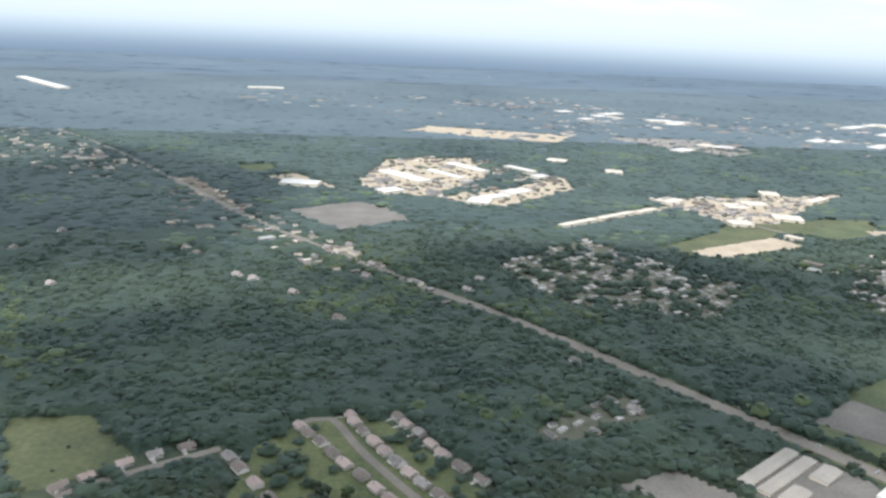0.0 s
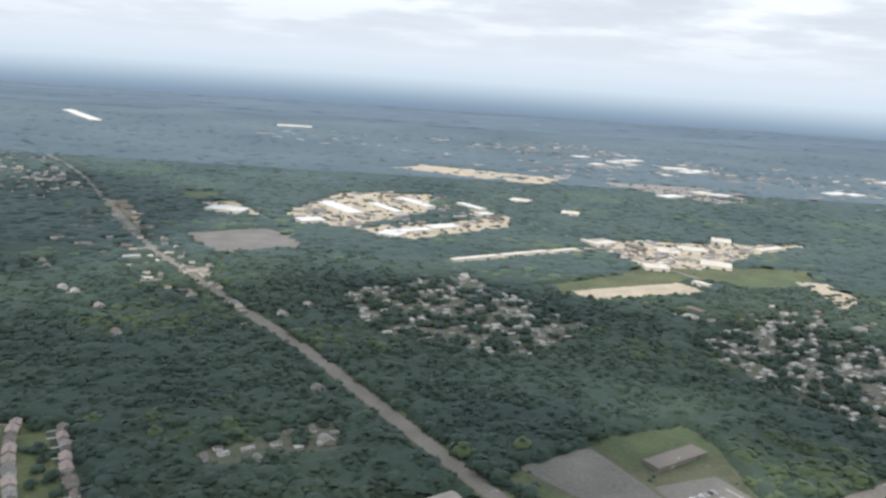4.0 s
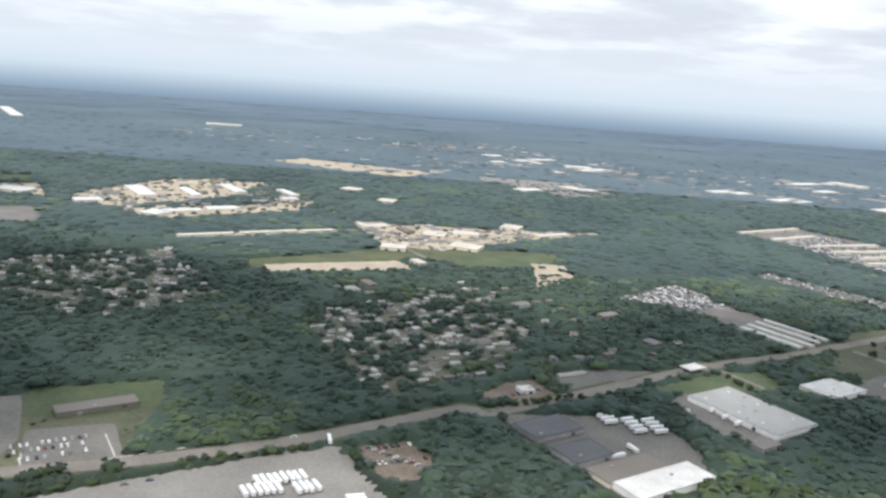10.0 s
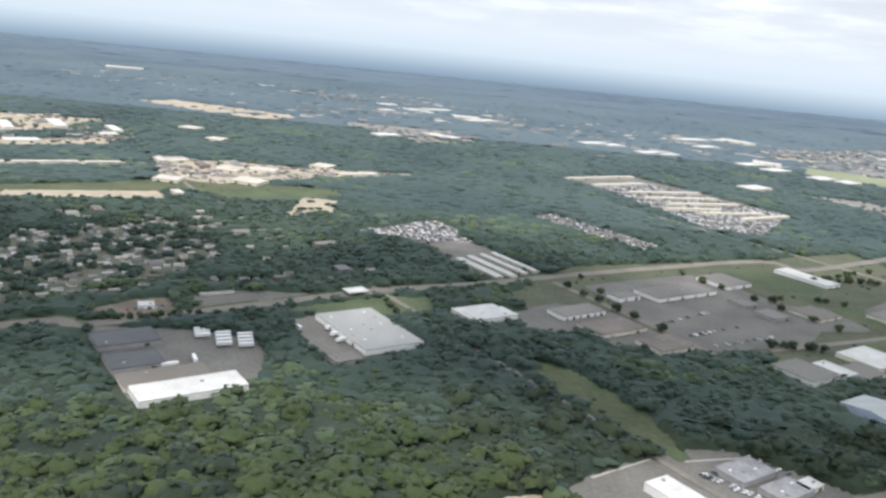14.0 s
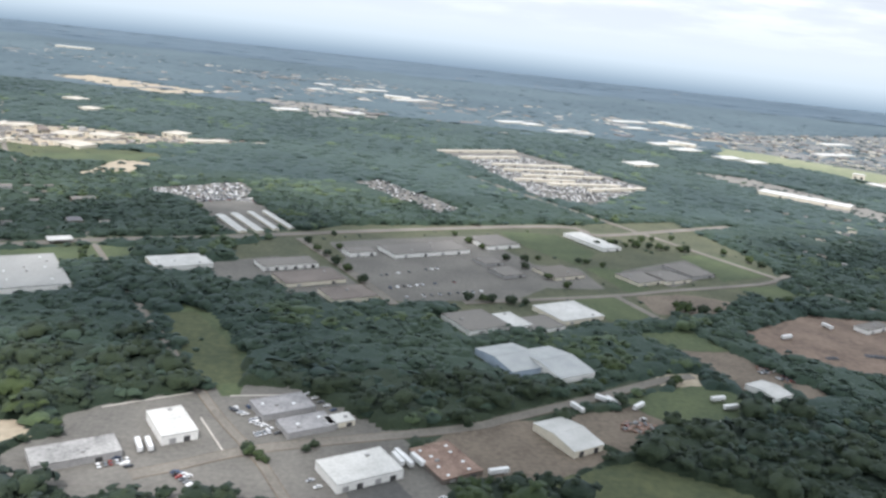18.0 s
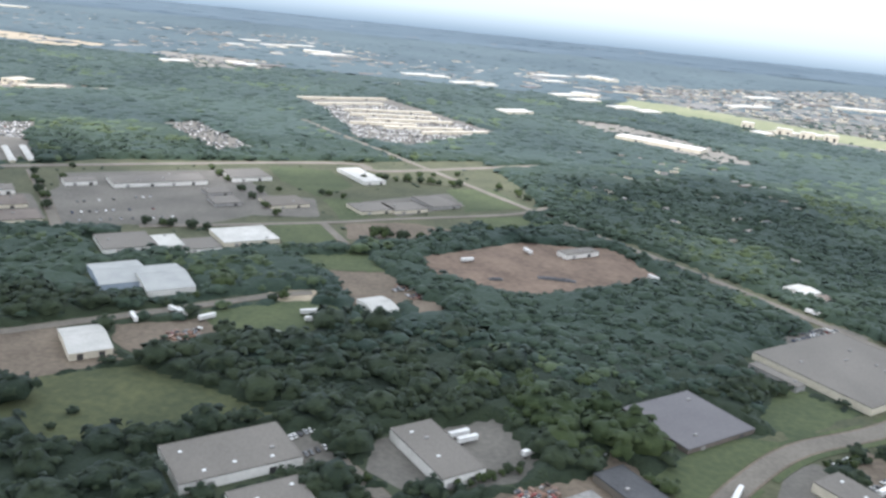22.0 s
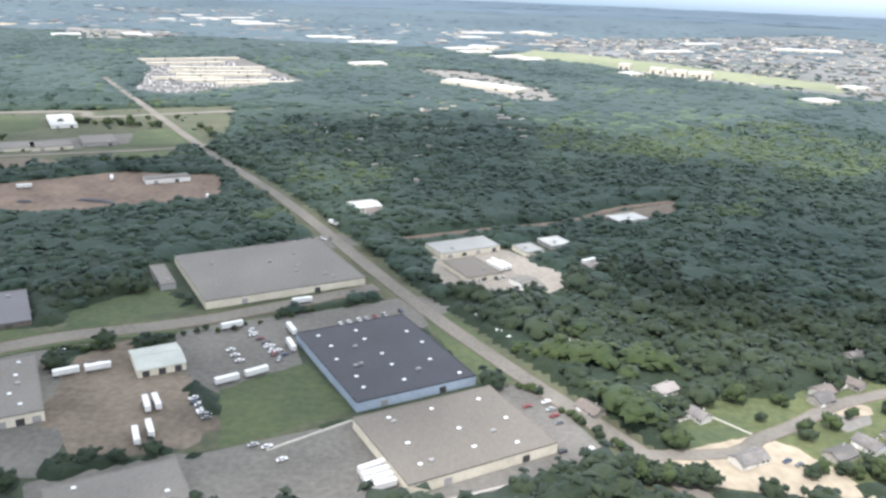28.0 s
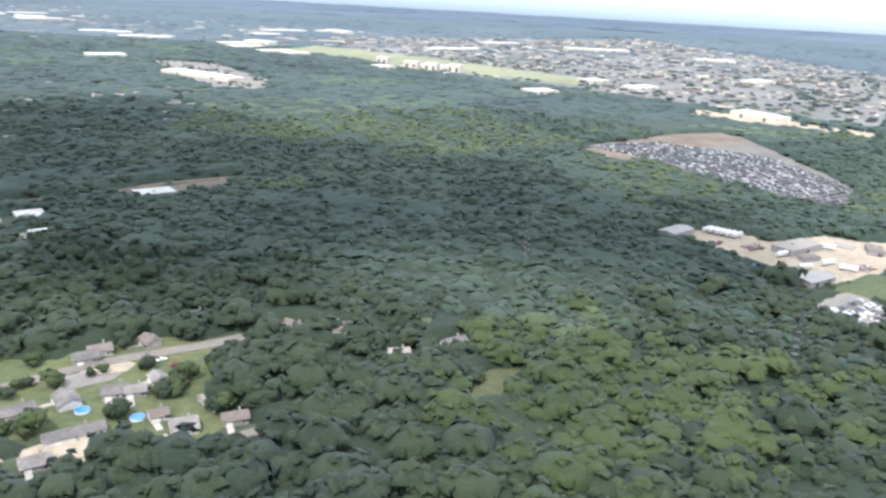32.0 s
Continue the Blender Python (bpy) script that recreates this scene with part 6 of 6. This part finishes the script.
paved_cars("car_storage", "rows of stored vehicles beside the long sheds", ((502, 485), (556, 537), (572, 508), (552, 472)), 32, 1.6, 4.2, 0.6, 6)
paved_cars("car_storage", "rows of parked cars and lorries on a works yard", ((633, 579), (651, 599), (708, 520), (690, 500)), 32, 1.7, 5.0, 0.5)
town("far_town", "far spread of pale shops and houses", ((1093, 1262), (1729, 1748), (1888, 1071), (1570, 603), (1453, 680), (1323, 776), (1190, 843)), 900, 1, 3, 9)
town("far_town", "far pale buildings along a wooded plain", ((391, 1126), (617, 1246), (866, 1137), (943, 1117), (879, 1275), (559, 1808), (299, 1638)), 260, 2, 5, 18)
town("far_town", "far pale buildings along a wooded plain", ((943, 1117), (1186, 947), (1279, 905), (1522, 1341), (1194, 1424), (1004, 1487)), 220, 3, 5, 18)
town("far_homes", "scattered roofs of houses along a distant road", ((-340, 1040), (-300, 1076), (-136, 798), (-154, 739), (-232, 787), (-269, 812)), 120, 4, 3, 7)
town("far_homes", "scattered roofs of houses among trees", ((-111, 771), (-17, 635), (61, 469), (90, 402), (56, 427), (-24, 520), (-85, 578)), 75, 5, 3, 6)
town("far_homes", "scattered roofs of houses among trees", ((930, 655), (1049, 627), (1073, 496), (1000, 354), (965, 384), (928, 479)), 36, 6, 3, 6)
town("far_homes", "scattered roofs of houses among trees", ((319, 469), (420, 513), (480, 456), (529, 409), (493, 368), (390, 322)), 55, 7, 3, 6)
town("far_homes", "small pale works buildings on sandy yards", ((56, 736), (100, 888), (204, 915), (274, 782), (175, 664), (109, 684)), 140, 8, 3, 9)
town("far_homes", "small pale works buildings on sandy yards", ((323, 694), (390, 704), (477, 710), (557, 732), (475, 668), (395, 599), (350, 604)), 140, 9, 3, 9)
town("far_homes", "small far roofs in the wooded plain", ((-131, 1908), (418, 1682), (791, 1545), (1077, 1403), (779, 965), (525, 1026), (313, 1113), (-81, 1494)), 200, 10, 6, 18)
town("far_town", "pale roofs far off towards the horizon", ((-1300, 2150), (2500, 2150), (2900, 2800), (-1700, 2800)), 60, 11, 12, 40)
joined_cars("parked_cars", "rows of parked cars in the lots further off", FAR_CARS)

# ---- woods ----
CELL, X0, Y0, NX, NY = 2.0, -500.0, 0.0, 1250, 900
mask = np.zeros((NY, NX), np.uint8)       # 0 woods, 5 far roofs among trees, 1 clear, 2 few trees, 3 rough grass with scrub, 4 far yards with some trees


def cells(x0, x1, y0, y1):
    i0, i1 = max(0, int((x0 - X0) / CELL)), min(NX, int((x1 - X0) / CELL) + 2)
    j0, j1 = max(0, int((y0 - Y0) / CELL)), min(NY, int((y1 - Y0) / CELL) + 2)
    gx, gy = np.meshgrid(X0 + (np.arange(i0, max(i0, i1)) + 0.5) * CELL, Y0 + (np.arange(j0, max(j0, j1)) + 0.5) * CELL)
    return slice(j0, max(j0, j1)), slice(i0, max(i0, i1)), gx, gy


def inside(gx, gy, outline):
    hit = np.zeros(gx.shape, bool)
    for (ax, ay), (bx, by) in zip(outline, outline[1:] + outline[:1]):
        if ay != by:
            hit ^= ((ay > gy) != (by > gy)) & (gx < (bx - ax) * (gy - ay) / (by - ay) + ax)
    return hit


for kind, outline in LOTS:
    js, is_, gx, gy = cells(min(p[0] for p in outline), max(p[0] for p in outline), min(p[1] for p in outline), max(p[1] for p in outline))
    mask[js, is_][inside(gx, gy, tuple(outline))] = 2 if kind in ("yards", "park", "town") else 3 if kind in ("meadow", "rough_grass") else 4 if kind in ("sand", "concrete") and outline[0][1] > 560 else 1
for width, line in TRACKS:
    for p in line:
        r = width / 2 + (0.7 if width == 7.0 and p.y > 430 else 2.4 if width == 7.0 else 2.5 if width > 3 else 2.0 if width == 3 else 1.3)
        js, is_, gx, gy = cells(p.x - r, p.x + r, p.y - r, p.y + r)
        mask[js, is_][(gx - p.x) ** 2 + (gy - p.y) ** 2 < r * r] = 1
for x, y, length, width, turn in SOLIDS:
    r = math.hypot(length, width) / 2 + 4
    js, is_, gx, gy = cells(x - r, x + r, y - r, y + r)
    c, s = math.cos(radians(turn)), math.sin(radians(turn))
    u, v = (gx - x) * c + (gy - y) * s, -(gx - x) * s + (gy - y) * c
    mask[js, is_][(abs(u) < length / 2 + 2.5) & (abs(v) < width / 2 + 2.5)] = 1 if y < 960 else 5


def cover_at(x, y):
    i, j = ((x - X0) / CELL).astype(int), ((y - Y0) / CELL).astype(int)
    ok = (i >= 0) & (i < NX) & (j >= 0) & (j < NY)
    return np.where(ok, mask[np.clip(j, 0, NY - 1), np.clip(i, 0, NX - 1)], 0)


def thick_of(gx, gy):
    return np.where((gx < 110) & (gy < 300), 0.34, np.where(gy < 220, 0.6, np.where(gy < 560, 0.95, 0.16)))


# patches where sunlight on the woods is put into a lighter leaf colour
SUNLIT_WOODS = (((1090, 585), (1235, 610), (1300, 455), (1200, 400), (1060, 450)), ((245, 235), (300, 300), (345, 285), (330, 225), (285, 205)), ((370, 60), (395, 200), (440, 226), (530, 230), (585, 200), (580, 110), (540, 60)))


def border(x, y, at, blur):
    """How far a place lies beyond a wavering line across the land, where the next, more hazed leaf colour begins."""
    wave = np.array([noise.noise((a * 0.006, at, 5.0)) + 0.6 * noise.noise((a * 0.02, b * 0.02, at)) for a, b in zip(x, y)])
    return y - at - blur * wave - blur * np.random.default_rng(int(at)).uniform(-0.5, 0.5, len(x))


def scatter(x0, x1, y0, y1, step, seed, thin=0.0, blur=(0.0, 0.0)):
    rng = np.random.default_rng(seed)
    gx, gy = np.meshgrid(np.arange(x0, x1, step), np.arange(y0 - 1.5 * blur[0], y1 + 1.5 * blur[1], step))
    gx, gy = gx.ravel() + rng.uniform(-0.8, 0.8, gx.size) * step, gy.ravel() + rng.uniform(-0.8, 0.8, gy.size) * step
    for at, wide, side in ((y0, blur[0], 1), (y1, blur[1], -1)):
        if wide:
            ok = border(gx, gy, at, wide) * side > 0
            gx, gy = gx[ok], gy[ok]
    c = cover_at(gx, gy)
    few = rng.uniform(size=gx.size)
    keep = ((c == 0) & (few > thin)) | ((c == 2) & (few < thick_of(gx, gy))) | ((c == 3) & (few < 0.07)) | ((c == 4) & (few < 0.34))
    return gx[keep], gy[keep], c[keep], rng


def joined_mesh(name, V, F, material):
    me = bpy.data.meshes.new(name)
    k = F.shape[1]
    me.vertices.add(len(V))
    me.vertices.foreach_set("co", V.astype(np.float32).ravel())
    me.loops.add(F.size)
    me.loops.foreach_set("vertex_index", F.astype(np.int32).ravel())
    me.polygons.add(len(F))
    me.polygons.foreach_set("loop_start", np.arange(0, F.size, k, dtype=np.int32))
    me.polygons.foreach_set("use_smooth", np.ones(len(F), bool))
    me.update(calc_edges=True)
    me.materials.append(MATS[material])
    return me


def wood(name, label, x, y, size, tall, rng, templates, material):
    """Many crowns joined into one sheet of woodland."""
    V, F, N, n = [], [], [], 0
    which = rng.integers(0, len(templates), len(x))
    spin = rng.uniform(0, 2 * math.pi, len(x))
    for k, (vs, fs, ns) in enumerate(templates):
        m = which == k
        if not m.any():
            continue
        c, s = np.cos(spin[m])[:, None], np.sin(spin[m])[:, None]
        px = (vs[None, :, 0] * c - vs[None, :, 1] * s) * size[m][:, None] + x[m][:, None]
        py = (vs[None, :, 0] * s + vs[None, :, 1] * c) * size[m][:, None] + y[m][:, None]
        pz = vs[None, :, 2] * tall[m][:, None] * 0.55 + tall[m][:, None] * 0.08
        V.append(np.stack([px, py, pz], -1).reshape(-1, 3))
        N.append(np.stack([ns[None, :, 0] * c - ns[None, :, 1] * s, ns[None, :, 0] * s + ns[None, :, 1] * c, np.broadcast_to(ns[None, :, 2], px.shape)], -1).reshape(-1, 3))
        F.append((fs[None] + (np.arange(m.sum()) * len(vs))[:, None, None] + n).reshape(-1, 3))
        n += m.sum() * len(vs)
    me = joined_mesh(name, np.concatenate(V), np.concatenate(F), material)
    me.normals_split_custom_set_from_vertices(np.concatenate(N))
    return tagged(new(name, me), label, "woods", kind="stuff")


edge = (mask == 1) | (mask == 2)
for _ in range(2):       # a belt of four metres round all that is open, where the trees stay low
    grown = edge.copy()
    grown[1:], grown[:-1] = grown[1:] | edge[:-1], grown[:-1] | edge[1:]
    grown[:, 1:], grown[:, :-1] = grown[:, 1:] | edge[:, :-1], grown[:, :-1] | edge[:, 1:]
    edge = grown


def on_edge(x, y):
    i, j = ((x - X0) / CELL).astype(int), ((y - Y0) / CELL).astype(int)
    ok = (i >= 0) & (i < NX) & (j >= 0) & (j < NY)
    return ok & edge[np.clip(j, 0, NY - 1), np.clip(i, 0, NX - 1)]


def plant(x, y, c, rng, templates, name, label, lo, hi, tall_lo=1.15, tall_hi=1.6, dark_leaves="leaves", light_leaves="leaves_light"):
    size = (lo + (hi - lo) * rng.uniform(0, 1, len(x)) ** 1.5) * np.where(c == 2, 0.82, np.where(c == 3, 0.3, np.where(c == 4, 0.55, 1.0))) * np.where(on_edge(x, y) & (c < 2), 0.66, 1.0)
    tall = size * rng.uniform(tall_lo, tall_hi, len(x))
    light = np.array([noise.noise((a * 0.011, b * 0.016, 3.0)) for a, b in zip(x, y)]) + rng.uniform(-0.25, 0.25, len(x)) > 0.36
    for outline in SUNLIT_WOODS:
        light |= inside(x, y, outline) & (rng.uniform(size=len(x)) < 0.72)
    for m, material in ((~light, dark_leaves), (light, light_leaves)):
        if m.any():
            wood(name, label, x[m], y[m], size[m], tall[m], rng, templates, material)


def swell(x, y, wide, seed):
    """Smooth rises and dips of that width over the land, from about -1 to 1."""
    rng = np.random.default_rng(seed)
    out = np.zeros(x.shape)
    for k in range(9):
        a, p, w = rng.uniform(0, 2 * math.pi), rng.uniform(0, 2 * math.pi), rng.uniform(0.6, 1.7) * 2 * math.pi / wide
        out += np.sin((x * math.cos(a) + y * math.sin(a)) * w + p)
    return out / 4.5


def understorey(label, x0, x1, y0, y1, step, tall, material, seed, uneven=0.17):
    """The closed leaf roof under the crowns: an uneven sheet that comes down to the ground wherever the woods end."""
    gx, gy = np.meshgrid(np.arange(x0, x1 + step, step), np.arange(y0, y1 + step, step))
    rng = np.random.default_rng(seed)
    c = cover_at(gx, gy)
    low = on_edge(gx, gy)
    px, py = gx + rng.normal(0, step * 0.16, gx.shape), gy + rng.normal(0, step * 0.16, gx.shape)
    z = tall * (0.60 + 0.14 * swell(gx, gy, 26, seed) + 0.10 * swell(gx, gy, 90, seed + 1) + rng.uniform(-uneven, uneven, gx.shape)) * np.where(low, 0.6, 1.0)
    z[(c != 0) & (c != 5)] = -0.4
    z[c == 5] *= 0.55
    idx = np.arange(gx.size).reshape(gx.shape)
    f = np.stack([idx[:-1, :-1], idx[:-1, 1:], idx[1:, 1:], idx[1:, :-1]], -1).reshape(-1, 4)
    zs = z.ravel()
    f = f[(zs[f] > 0).any(1)]
    used, g = np.unique(f, return_inverse=True)
    V = np.stack([px, py, z], -1).reshape(-1, 3)[used]
    tagged(new("woodland", joined_mesh("woodland", V, g.reshape(-1, 4), material)), label, "woods", kind="stuff")


near_templates = [crown(1, 1, s, 32, True, 0.30, 0.6, 0.25) for s in (1, 2, 3, 4)] + [crown(1, 3, s, 22, True, 0.28, 0.5, 0.25) for s in (5, 6, 7, 8)]
mid_templates = [crown(1, 1, s, 4, True, 0.5, 0.55, 0.6) for s in (11, 12, 13, 14, 15, 16)]
far_templates = [crown(1, 1, s, 0, True, 0.4, 0.55, 0.35) for s in (21, 22, 23, 24)]
x, y, c, rng = scatter(-40, 1500, 45, 215, 5.3, 1, blur=(0, 60))
seen = y > 172 - 0.075 * x      # nearer than this the closed leaf roof alone is enough
x, y, c = x[seen], y[seen], c[seen]
lone = (c == 2)
spare = max(0, 298 - len(TREE_SPOTS))
chosen = rng.permutation(np.flatnonzero(lone))[:spare]
for k in chosen:      # trees in the yards stand by themselves
    tree(x[k], y[k], rng.uniform(1.3, 3.0))
lone[:] = False
lone[chosen] = True
plant(x[~lone], y[~lone], c[~lone], rng, near_templates, "woodland", "dense green deciduous woodland", 2.6, 6.2, 1.0, 1.3)
understorey("closed leaf roof of green woodland", -60, 1500, 40, 240, 2.0, 3.4, "leaves", 31)
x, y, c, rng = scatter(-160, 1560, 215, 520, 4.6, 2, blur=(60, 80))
plant(x, y, c, rng, mid_templates, "woodland", "dense dark green woodland and tree belts", 2.4, 4.8, 0.75, 1.05, "leaves_mid_hazed", "leaves_mid_light_hazed")
understorey("closed leaf roof of dark green woodland", -200, 1600, 240, 560, 2.6, 3.9, "leaves_mid_hazed", 33)
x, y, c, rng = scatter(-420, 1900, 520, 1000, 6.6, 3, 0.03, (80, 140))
plant(x, y, c, rng, far_templates, "woodland", "distant dark green woodland", 3.2, 6.0, 0.5, 0.7, "leaves_far_hazed", "leaves_far_light_hazed")
understorey("closed leaf roof of distant woodland", -480, 1960, 560, 1050, 5.0, 3.4, "leaves_far_hazed", 35)
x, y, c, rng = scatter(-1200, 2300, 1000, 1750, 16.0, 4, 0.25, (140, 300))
plant(x, y, c, rng, far_templates, "woodland", "far woodland with haze in its blue-green colour", 5.0, 10.0, 0.26, 0.38, "leaves_horizon_hazed", "leaves_horizon_hazed")
understorey("closed leaf roof of far woodland, blue-green for haze", -1500, 2700, 1050, 2100, 11.0, 3.6, "leaves_horizon_hazed", 37, 0.04)


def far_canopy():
    """The woods near the horizon: one low uneven sheet of treetops, with haze put into its blue colour."""
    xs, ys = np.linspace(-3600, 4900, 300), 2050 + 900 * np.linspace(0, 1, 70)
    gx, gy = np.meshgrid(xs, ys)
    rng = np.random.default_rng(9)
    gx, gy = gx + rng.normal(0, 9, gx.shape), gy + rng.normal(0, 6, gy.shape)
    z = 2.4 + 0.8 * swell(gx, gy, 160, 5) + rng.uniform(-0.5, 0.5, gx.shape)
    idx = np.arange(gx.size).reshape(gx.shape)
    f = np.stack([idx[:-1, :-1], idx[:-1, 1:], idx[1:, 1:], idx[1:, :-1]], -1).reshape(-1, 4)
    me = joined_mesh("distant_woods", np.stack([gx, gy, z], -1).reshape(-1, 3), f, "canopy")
    tagged(new("distant_woods", me), "far woods reaching to the horizon, blue-green for haze", "woods", kind="stuff")


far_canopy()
